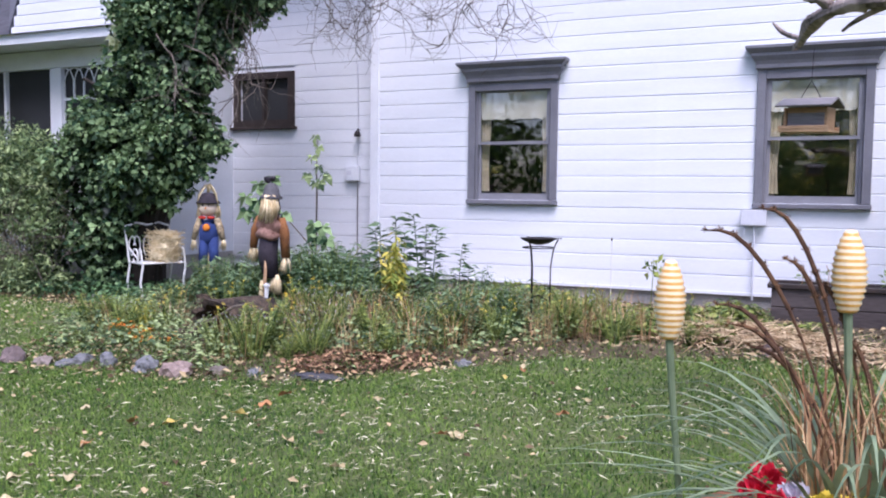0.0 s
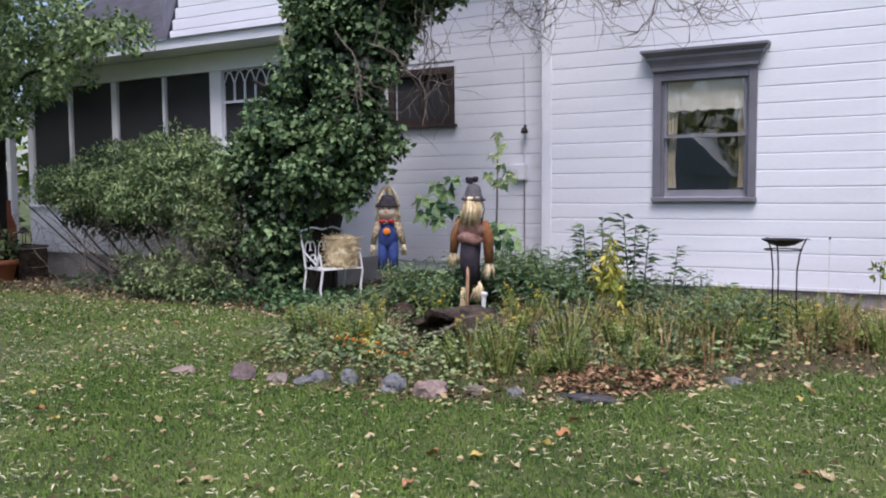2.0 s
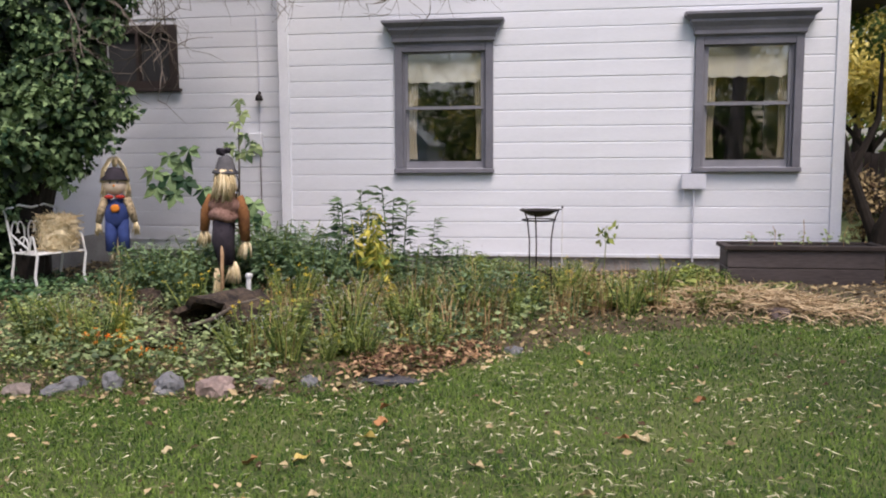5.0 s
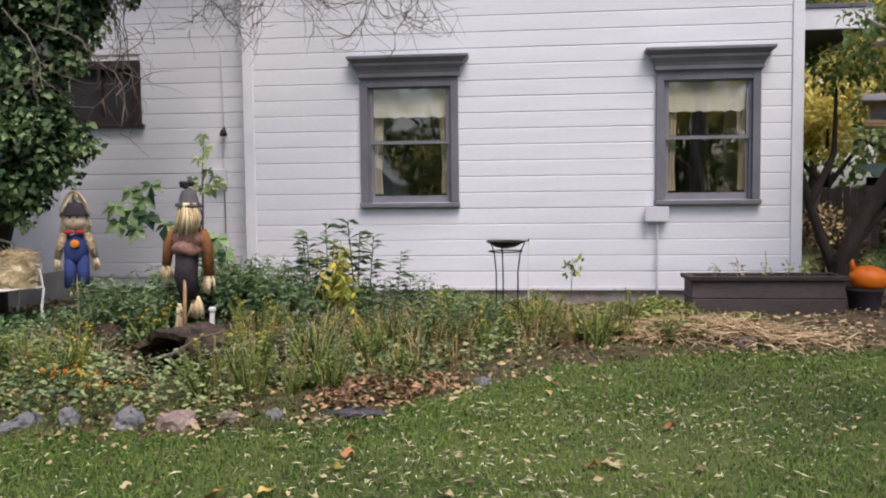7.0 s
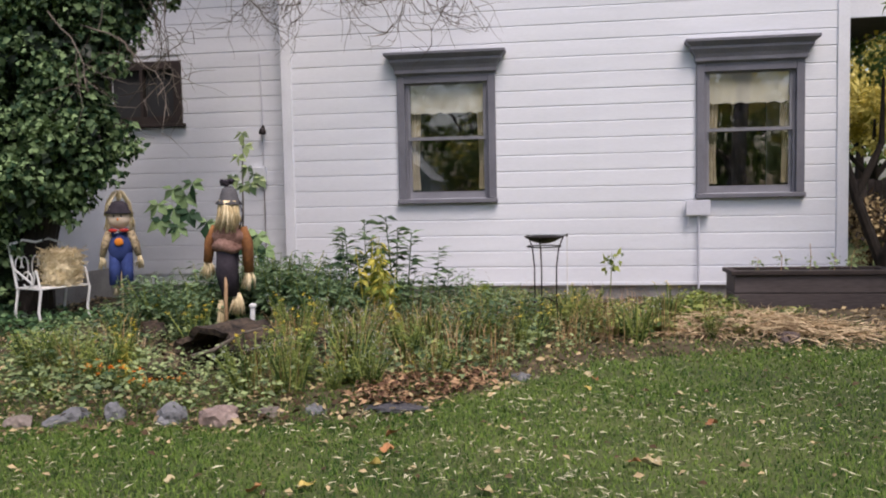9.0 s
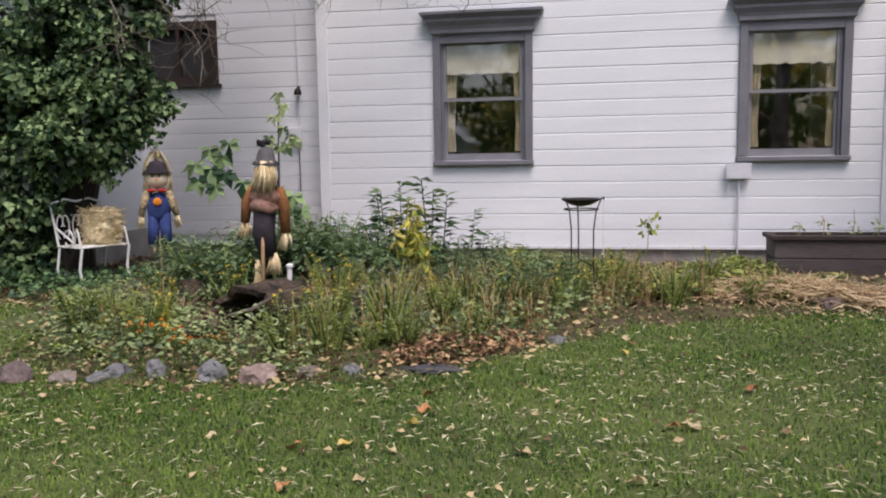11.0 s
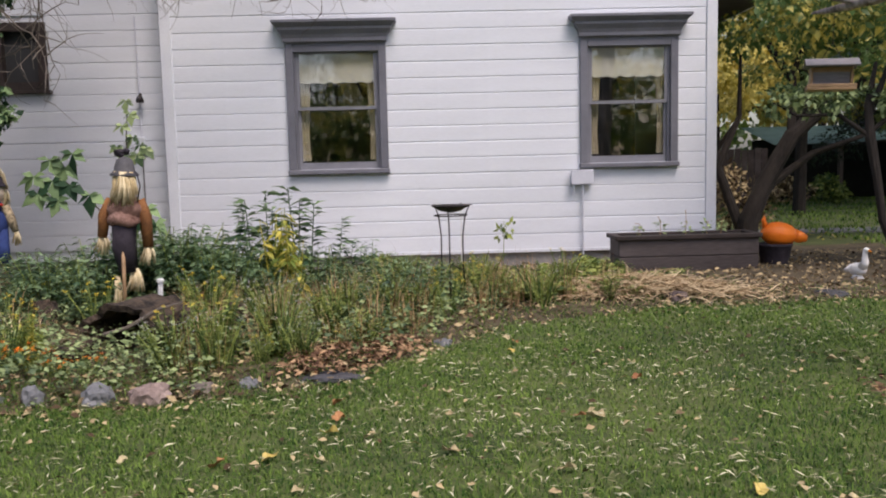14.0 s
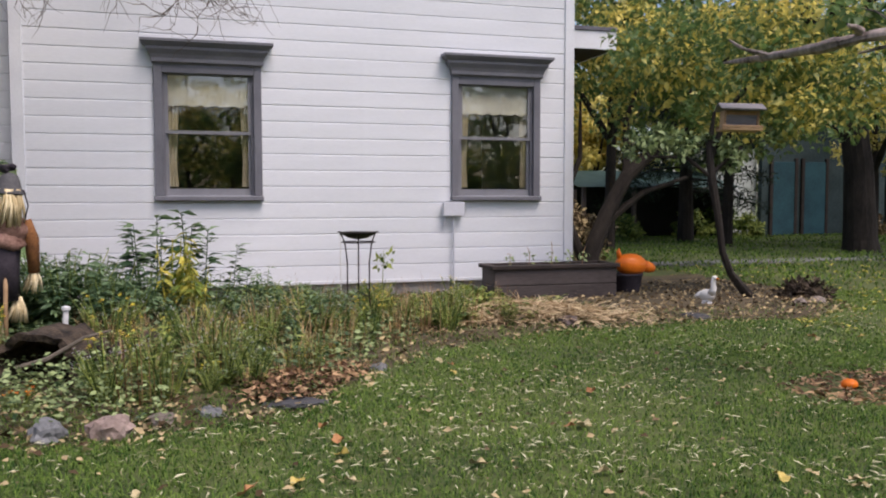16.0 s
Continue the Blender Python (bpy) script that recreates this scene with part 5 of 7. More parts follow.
def twigs(name, starts, parent, seed, steps=9, step=0.13, drop=-0.25, spread=0.5, r=0.007, kids=3):
    """Bare drooping twigs that fork."""
    g = np.random.default_rng(seed)
    bm = bmesh.new()
    todo = [(Vector(p), Vector(d).normalized(), r, steps, 0) for p, d in starts]
    while todo:
        p, d, rad, n, level = todo.pop()
        path = [p.copy()]
        for i in range(n):
            d = (d + Vector(g.normal(size=3) * spread * 0.35) + Vector((0, 0, drop * 0.25))).normalized()
            p = p + d * step * (0.7 + 0.6 * g.random())
            path.append(p.copy())
            if level < 2 and i > 0 and g.random() < kids / n:
                side = Vector(g.normal(size=3) * [1, 0.4, 1]).normalized()
                todo.append((p.copy(), (d * 0.6 + side * 0.8).normalized(), rad * 0.6, max(3, n - i), level + 1))
        tube(path, [rad * (1 - 0.75 * i / n) for i in range(n + 1)], 4, bm)
    return part(name, bm, M["twig"], parent)


twigs("bare_growth", [((-6.9, 8.5, 3.8), (0.5, 0.1, -0.7)), ((-6.6, 8.4, 3.7), (0.7, 0.2, -0.5)), ((-7.1, 8.2, 3.3), (0.3, -0.2, -0.8)), ((-7.2, 8.1, 3.1), (0.6, -0.1, -0.4)), ((-7.4, 7.9, 3.2), (0.4, -0.2, -0.6)), ((-6.9, 8.3, 3.0), (0.5, 0.0, -0.6))], ivy, 3, 10, 0.13, -0.3, 0.7, 0.012, 5)
vine = thing("bare_vine", pose(0, 0, 0), "bare hanging vine twigs in front of the siding", "vine")
twigs("stalk", [((-6.4, 9.0, 4.3), (0.4, 0.1, -0.8)), ((-6.0, 9.2, 4.3), (0.2, 0.1, -0.9)), ((-5.7, 9.3, 4.3), (0.3, 0, -0.9)), ((-5.3, 9.3, 4.3), (-0.3, 0, -0.9)), ((-5.0, 9.4, 4.25), (0.3, 0, -0.8)), ((-4.6, 9.4, 4.2), (0.2, 0, -0.9)), ((-4.2, 9.45, 4.2), (0.5, 0, -0.7)), ((-4.0, 9.45, 4.1), (-0.2, 0, -0.8)), ((-3.7, 9.4, 4.1), (0.3, 0, -0.8))], vine, 11, 12, 0.11, -0.1, 0.9, 0.012, 7)
twigs("fine_stalk", [((-6.2 + 0.33 * k, 9.1 + 0.03 * k, 4.1), (0.3 * math.sin(k * 2.0), 0, -0.8)) for k in range(9)], vine, 19, 9, 0.09, 0.0, 1.3, 0.0085, 6)

shrub = thing("shrub", pose(0, 0, 0), "broad green shrub with bare lower stems by the porch", "shrub", "shrubs")
limbs([([(-10.3 + 0.22 * k, 8.1, 0), (-10.4 + 0.30 * k - 0.9, 8.05 + 0.05 * math.sin(k), 0.6), (-10.5 + 0.42 * k - 1.6, 8.05, 1.3)], 0.022, 0.008) for k in range(-3, 7)], M["bark"], shrub, "stem", 6)
SHRUB_C = [(-10.15, 8.1, 1.80), (-11.2, 8.1, 1.68), (-12.1, 8.05, 1.48), (-9.55, 8.0, 1.55), (-10.6, 7.9, 1.35), (-12.35, 8.1, 1.42), (-9.4, 7.95, 1.05), (-11.5, 7.9, 1.35)]
SHRUB_R = [(0.70, 0.55, 0.38), (0.75, 0.55, 0.36), (0.60, 0.5, 0.30), (0.55, 0.5, 0.48), (0.8, 0.45, 0.34), (0.35, 0.4, 0.20), (0.5, 0.45, 0.5), (0.6, 0.4, 0.28)]
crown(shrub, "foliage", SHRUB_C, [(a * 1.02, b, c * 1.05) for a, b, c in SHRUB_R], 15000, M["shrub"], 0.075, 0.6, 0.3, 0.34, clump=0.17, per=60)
# Second, darker leaf colour puts shade into the shrub's foliage.
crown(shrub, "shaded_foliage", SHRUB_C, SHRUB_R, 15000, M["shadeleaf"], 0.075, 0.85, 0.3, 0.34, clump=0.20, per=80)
# The same dark leaves imitate shade inside the shrub.
crown(shrub, "inner_foliage", [(x, y + 0.25, z - 0.3) for x, y, z in SHRUB_C], [(a, b * 0.6, c) for a, b, c in SHRUB_R], 3800, M["hollowshade"], 0.11, 0.9, 0.2, 0.5)
twigs("bare_growth", [((-12.2 + 0.35 * k, 7.85, 0.0), (0.2 * math.sin(k * 3.0), -0.1, 1)) for k in range(9)] + [((-11.4 + 0.22 * k, 7.75, 0.0), (-0.35 + 0.2 * math.sin(k * 2.0), -0.1, 1)) for k in range(12)], shrub, 5, 10, 0.13, 0.12, 0.7, 0.009, 5)
low = thing("shrub", pose(0, 0, 0), "low yellow-green shrub in front of the ivy", "shrub", "shrubs")
crown(low, "foliage", [(-9.75, 7.75, 0.35), (-9.2, 7.75, 0.28), (-10.4, 7.85, 0.3)], [(0.5, 0.35, 0.38), (0.4, 0.3, 0.3), (0.5, 0.35, 0.35)], 4200, M["shrub"], 0.07, 0.8, 0.3, 0.35, clump=0.13, per=40)


# ---- plant kinds of the bed ----
def stems_plant(name, label, n, height, spread, leafmat, leaf, per, width=0.3, droop=0.2, flower=None, stemmat="herb", bloom=0.026, seed=0):
    g = np.random.default_rng(seed + 100)
    t = thing(name, pose(0, 0, 0), label, "plant")
    bm, P, A, N, L = bmesh.new(), [], [], [], []
    tips = []
    for s in range(n):
        a, h = g.random() * 6.28, height * (0.65 + 0.4 * g.random())
        base = Vector((0.35 * spread * math.cos(a) * g.random(), 0.35 * spread * math.sin(a) * g.random(), 0))
        top = Vector((spread * math.cos(a) * (0.4 + 0.6 * g.random()), spread * math.sin(a) * (0.4 + 0.6 * g.random()), h))
        mid = base.lerp(top, 0.5) + Vector((0, 0, h * 0.08))
        tube([base, mid, top], [0.006, 0.005, 0.003], 4, bm)
        tips.append(top)
        for k in range(per):
            u = 0.15 + 0.85 * (k + g.random()) / per
            p = base.lerp(mid, u * 2) if u < 0.5 else mid.lerp(top, u * 2 - 1)
            b = g.random() * 6.28
            P.append(p)
            A.append((math.cos(b), math.sin(b), 0.5 - droop - 0.5 * g.random()))
            N.append((0.3 * math.cos(b + 3), 0.3 * math.sin(b + 3), 1))
            L.append(leaf * (0.6 + 0.6 * g.random()) * (1.15 - 0.5 * u))
    part("stalk", bm, M[stemmat], t)
    L = np.array(L)
    v, f = leaf_arrays(np.array(P), np.array(A), np.array(N) + g.normal(size=(len(P), 3)) * 0.35, L, L * width)
    npmesh("foliage", v, f, leafmat, t)
    if flower:
        q = np.array(tips)[:: 1]
        k = 7
        c = np.repeat(q, k, 0) + g.normal(size=(len(q) * k, 3)) * 0.006
        b = g.random(len(c)) * 6.28
        v, f = leaf_arrays(c, np.stack([np.cos(b), np.sin(b), 0.25 * np.ones(len(c))], 1), np.tile([[0, 0, 1.0]], (len(c), 1)) + g.normal(size=(len(c), 3)) * 0.1, bloom, bloom * 0.7)
        tagged(npmesh("blossom", v, f, flower, t), kind="stuff")
    return t


def tuft(name, label, n, height, radius, bend, material, width=0.007, seed=0):
    g = np.random.default_rng(seed + 500)
    a, r = g.random(n) * 6.28, radius * np.sqrt(g.random(n))
    p = np.stack([r * np.cos(a), r * np.sin(a), np.zeros(n)], 1)
    v, f = blade_arrays(p, a + g.normal(size=n) * 0.6, height * (0.45 + 0.6 * g.random(n)), width * (0.6 + 0.7 * g.random(n)), bend * (0.3 + g.random(n)))
    return tagged(npmesh(name, v, f, material), label, "plant")


KIND = dict(
    herb=stems_plant("flower_plant", "bushy yellow-green flowering herb in the bed", 26, 0.42, 0.24, M["herb"], 0.085, 16, 0.3, 0.2, None, seed=1),
    aster=stems_plant("aster_plant", "low aster plant with pale seed heads", 28, 0.40, 0.26, M["herb"], 0.06, 18, 0.22, 0.1, M["white"], bloom=0.009, seed=2),
    yellow=stems_plant("yellow_plant", "tall goldenrod turning bright yellow", 11, 0.85, 0.19, M["yellowherb"], 0.17, 15, 0.30, 0.8, None, "yellowherb", seed=3),
    blue=stems_plant("milkweed_plant", "tall milkweed with narrow dark green leaves", 9, 1.05, 0.28, M["blue"], 0.19, 22, 0.30, 0.4, None, seed=4),
    stem=stems_plant("milkweed", "single arching milkweed with narrow leaves", 1, 1.15, 0.16, M["blue"], 0.19, 50, 0.28, 0.15, None, "blue", seed=11),
    dark=stems_plant("peony_plant", "dense dark green leafy perennial clump", 26, 0.70, 0.42, M["blue"], 0.15, 22, 0.33, 0.3, None, seed=5),
    marigold=stems_plant("marigold_plant", "small marigold plant with orange flowers", 12, 0.28, 0.15, M["herb"], 0.05, 14, 0.35, 0.1, M["marigold"], seed=6),
    coreopsis=stems_plant("coreopsis_plant", "airy green plant with small yellow flowers", 8, 0.42, 0.2, M["herb"], 0.06, 14, 0.3, 0.1, M["yellow"], bloom=0.02, seed=7),
    hosta=stems_plant("hosta_plant", "broad-leaved green plant along the foundation", 16, 0.22, 0.24, M["herb"], 0.17, 4, 0.55, 0.15, None, seed=8),
    dry=tuft("dry_grass_tuft", "reddish-brown tuft of dry stalks", 34, 0.66, 0.20, 0.4, M["drygrass"], 0.006, 1),
    straw=tuft("straw_tuft", "tan arching tuft of dry grass", 60, 0.42, 0.2, 0.8, M["straw"], 0.007, 2),
    weed=tuft("grass_tuft", "rough green grass tuft in the flower bed", 110, 0.24, 0.18, 1.3, M["herb"], 0.008, 3),
)
USED = set()


def put(kind, x, y, s=1.0, turn=None, sz=None):
    """Sets a plant of a kind on the bed; the first use takes the plant itself."""
    turn = rng.random() * 360 if turn is None else turn
    if 5.7 < y < 7.45 and abs(x + 2.4 + 0.434 * (y - 0.35)) < 0.26:
        s *= 0.45
    z = float(bed_rise(x, y)) - 0.01
    ob = KIND[kind]
    ob["group"] = kind + " plants"
    if kind not in USED:
        USED.add(kind)
    else:
        ob = copy_thing(ob, Matrix())
    ob.matrix_basis = pose(x, y, z, 0, 0, turn) @ Matrix.Diagonal((s, s, (sz or s), 1))
    return ob


for x, y, s in ((-4.45, 8.3, 0.62), (-3.45, 8.4, 0.55), (-4.85, 8.4, 0.62), (-3.75, 8.5, 0.5)):
    put("blue", x, y, s)
for x, y, s, turn in ((-4.50, 8.2, 1.15, 190), (-4.40, 8.3, 1.3, 250), (-4.32, 8.25, 1.1, 60), (-4.08, 8.3, 1.34, 200), (-3.98, 8.2, 1.15, 20), (-3.75, 8.35, 0.95, 330), (-4.45, 8.15, 1.22, 120), (-4.15, 8.4, 1.2, 280), (-3.60, 8.3, 0.68, 20), (-3.42, 8.35, 0.60, 70), (-4.7, 8.3, 0.78, 150), (-3.2, 8.4, 0.5, 20), (-3.0, 8.6, 0.45, 100)):
    put("stem", x, y, s, turn)
for x, y, s in ((-4.95, 8.3, 1.0), (-5.35, 8.4, 1.05), (-5.0, 7.7, 0.95), (-4.45, 8.0, 0.9), (-5.9, 8.0, 0.9), (-6.15, 7.5, 0.85), (-5.75, 7.3, 0.75), (-4.6, 7.45, 0.85), (-3.9, 8.1, 0.8), (-6.5, 7.9, 0.8), (-6.3, 7.1, 0.6), (-5.1, 7.95, 1.05), (-5.55, 7.9, 1.0), (-4.75, 7.75, 0.95), (-5.2, 7.3, 0.8)):
    put("dark", x, y, s)
for x, y, s in ((-4.22, 7.75, 1.08), (-4.02, 7.6, 0.85), (-5.45, 5.65, 0.42), (-4.55, 5.8, 0.40)):
    put("yellow", x, y, s)
for x, y, s in ((-4.3, 5.75, 1.0), (-3.95, 6.1, 1.0), (-4.05, 6.6, 1.1), (-3.6, 6.3, 0.9), (-3.5, 6.9, 1.0), (-4.55, 5.5, 0.8), (-3.3, 5.95, 0.7), (-5.6, 5.6, 0.8), (-6.0, 5.9, 0.9), (-4.65, 7.0, 1.1), (-3.05, 7.0, 0.9), (-3.15, 7.6, 0.9), (-2.6, 8.5, 0.8), (-3.1, 9.0, 0.9), (-2.2, 8.9, 0.8), (-6.35, 6.2, 0.8)):
    put("herb" if rng.random() < 0.6 else "aster", x, y, s)
for x, y, s in ((-4.2, 5.45, 0.9), (-3.85, 5.75, 0.9), (-3.7, 5.55, 0.7)):
    put("aster", x, y, s)
for x, y, s in ((-5.35, 5.45, 0.8), (-4.98, 5.4, 0.6), (-5.55, 5.5, 0.8), (-5.15, 5.3, 0.6)):
    put("marigold", x, y, s)
for x, y, s in ((-4.55, 5.7, 1.0), (-4.6, 6.75, 1.2), (-5.45, 6.7, 1.1), (-5.75, 6.1, 0.9), (-4.35, 6.0, 1.0)):
    put("coreopsis", x, y, s)
for k in range(30):
    x = -5.3 + 5.0 * rng.random()
    put("hosta", x, 8.2 + 1.0 * rng.random(), 0.35 + 0.45 * rng.random())
for x, y, s in ((-3.35, 9.75, 1.2), (-2.95, 9.9, 0.8), (-0.95, 9.6, 0.9), (-1.1, 9.3, 0.95), (-0.85, 9.2, 0.8), (-1.5, 9.4, 0.75), (-1.3, 9.0, 0.85), (-1.15, 8.75, 0.8)):
    put("hosta", x, y, s)
for x, y, s in ((-4.72, 6.75, 0.75), (-4.6, 6.85, 0.7), (-3.05, 7.0, 0.9), (-3.3, 7.35, 0.8), (-3.75, 7.2, 0.7), (-4.5, 7.6, 0.8), (-4.35, 6.9, 0.7), (-2.6, 8.1, 0.6), (-3.6, 8.2, 0.8)):
    put("dry", x, y, s)
for x, y, s in ((-3.2, 6.3, 0.9), (-2.95, 6.55, 0.8), (-2.4, 7.2, 0.8), (-2.1, 7.5, 0.9), (-1.8, 8.0, 0.8), (-3.6, 6.7, 0.9), (-4.1, 7.2, 1.0), (-1.2, 7.9, 0.7), (-0.4, 8.2, 0.7), (-4.6, 6.0, 0.7), (-2.7, 8.0, 0.8), (-5.9, 6.5, 0.8), (-1.6, 7.7, 0.9), (-0.9, 7.9, 0.9), (-4.0, 5.9, 0.7), (-3.4, 5.7, 0.7)):
    put("straw" if x < -4 or x > -1 else "dry", x, y, s)
for k in range(60):
    x = -6.4 + 6.6 * rng.random()
    y0 = float(bed_edge(x)) + 0.5
    put_y = y0 + (8.9 - y0) * rng.random() ** 1.2
    if abs(x + 5.0) < 0.55 and put_y < 7.0 or x > -0.75:
        continue
    put(("coreopsis", "dry", "herb", "aster", "hosta")[k % 5], x, put_y, (0.7, 0.6, 0.7, 0.7, 0.6)[k % 5] + 0.3 * rng.random())


for k in range(24):
    x = -4.9 + 2.8 * rng.random()
    y = max(float(bed_edge(x)) + 0.55, 5.8) + 2.0 * rng.random()
    put("dry" if k % 2 else "straw", x, y, 0.5 + 0.5 * rng.random())


for k in range(46):
    x = -6.3 + 3.6 * rng.random()
    y = float(bed_edge(x)) + 0.3 + 1.3 * rng.random()
    if not (abs(x + 5.0) < 0.5 and y < 7.0):
        put(("hosta", "herb", "aster", "coreopsis")[k % 4], x, y, 0.25 + 0.3 * rng.random())


for k in range(38):
    x = -3.3 + 3.4 * rng.random()
    y0 = float(bed_edge(x)) + 0.35
    y = y0 + (8.6 - y0) * rng.random()
    if x < -0.75:
        put(("weed", "hosta", "herb")[k % 3], x, y, 0.28 + 0.35 * rng.random())


for k in range(16):
    put("dark", -4.9 + 2.1 * rng.random(), 6.6 + 1.6 * rng.random(), 0.42 + 0.28 * rng.random())


# lobed vine by the set-back wall
def lobed_leaves(points, size, parent, material, seed):
    g = np.random.default_rng(seed)
    sets = []
    for p in points:
        b = g.random() * 6.28
        face = np.array([0.4 * math.cos(b), -0.75, 0.5 + 0.4 * g.random()])
        for k, (da, l) in enumerate(((-1.9, 0.55), (-0.9, 0.85), (0, 1.0), (0.9, 0.85), (1.9, 0.55))):
            u = np.array([math.sin(da + 0.5 * math.sin(b)), -0.15, -0.75 * math.cos(da)])
            L = size * l * (0.8 + 0.4 * g.random())
            sets.append(leaf_arrays(np.array([p]), u[None], face[None] + g.normal(size=(1, 3)) * 0.15, L, L * 0.62, 0.08))
    v, f = stack(sets)
    return npmesh("foliage", v, f, material, parent)


grape = thing("grape_vine", pose(0, 0, 0), "young vine with large lobed green leaves", "vine")
gp = [(-6.05, 9.2, 0.0), (-6.02, 9.2, 0.7), (-5.98, 9.15, 1.25), (-5.95, 9.1, 1.7), (-5.9, 9.05, 2.02)]
part("stem", tube(gp, [0.014, 0.013, 0.011, 0.008, 0.004], 7), M["twig"], grape)
part("side_stem", tube([(-6.02, 9.2, 0.6), (-6.3, 9.0, 1.0), (-6.65, 8.9, 1.35)], [0.010, 0.008, 0.004], 6), M["twig"], grape)
lobed_leaves([(-5.9, 9.0, 2.05), (-5.86, 9.0, 1.92), (-5.95, 9.0, 1.80), (-5.85, 9.0, 1.68), (-5.78, 9.0, 1.60), (-6.02, 9.0, 1.58), (-5.9, 9.0, 1.48), (-5.80, 8.95, 1.50), (-5.7, 8.95, 1.56)], 0.13, grape, M["shrub"], 1)
lobed_leaves([(-6.65, 8.85, 1.46), (-6.5, 8.85, 1.38), (-6.8, 8.8, 1.30), (-6.62, 8.8, 1.25), (-6.45, 8.8, 1.2), (-6.75, 8.75, 1.12), (-6.55, 8.75, 1.05), (-6.4, 8.8, 1.52), (-6.25, 8.8, 1.1), (-5.85, 8.9, 0.98), (-5.7, 8.85, 0.95), (-5.78, 8.85, 0.82), (-5.6, 8.8, 0.8)], 0.22, grape, M["ivy"], 2)
sap = thing("seedling", pose(-1.95, 9.9, 0.02), "thin seedling with few small leaves by the foundation", "plant")
part("stem", tube([(0, 0, 0), (0.02, 0, 0.3), (0.03, 0, 0.62)], [0.006, 0.005, 0.003], 5), M["herb"], sap)
crown(sap, "foliage", [(0.03, 0, 0.52)], [(0.1, 0.08, 0.12)], 26, M["herb"], 0.09, 0.8)
for k, x in enumerate((-0.35, -0.1, 0.2, 0.45, 0.62)):
    wd = thing("planter_weed", pose(x, 9.85, 0.42), "small weed growing in the planter box", "plant", "planter weeds")
    part("stem", tube([(0, 0, 0), (0.01, 0, 0.15), (0.02 * (k - 2), 0, 0.16 + 0.07 * (k % 3))], 0.004, 5), M["drygrass"], wd)
    crown(wd, "foliage", [(0, 0, 0.1)], [(0.07, 0.05, 0.08)], 18, M["shrub"], 0.05, 0.8)

# pots, shrub and rubbish in the dark corner behind the planter
rs = thing("shrub", pose(1.75, 12.6, 0.0), "rusty red autumn shrub behind the house corner", "shrub", "shrubs")
crown(rs, "foliage", [(-0.1, 0, 0.9), (0.2, 0, 0.5)], [(0.35, 0.3, 0.3), (0.4, 0.3, 0.4)], 1100, M["litter"], 0.09, 0.7)
part("stem", tube([(0, 0, 0), (0, 0, 0.5), (-0.1, 0, 0.9)], [0.03, 0.02, 0.01], 7), M["bark"], rs)
mound = thing("brush_heap", pose(3.05, 8.75, 0.0), "low rusty heap of dead fern and bark", "heap")
crown(mound, "foliage", [(0, 0, 0.10)], [(0.32, 0.22, 0.16)], 900, M["log"], 0.10, 0.7, 0.2, 0.4)


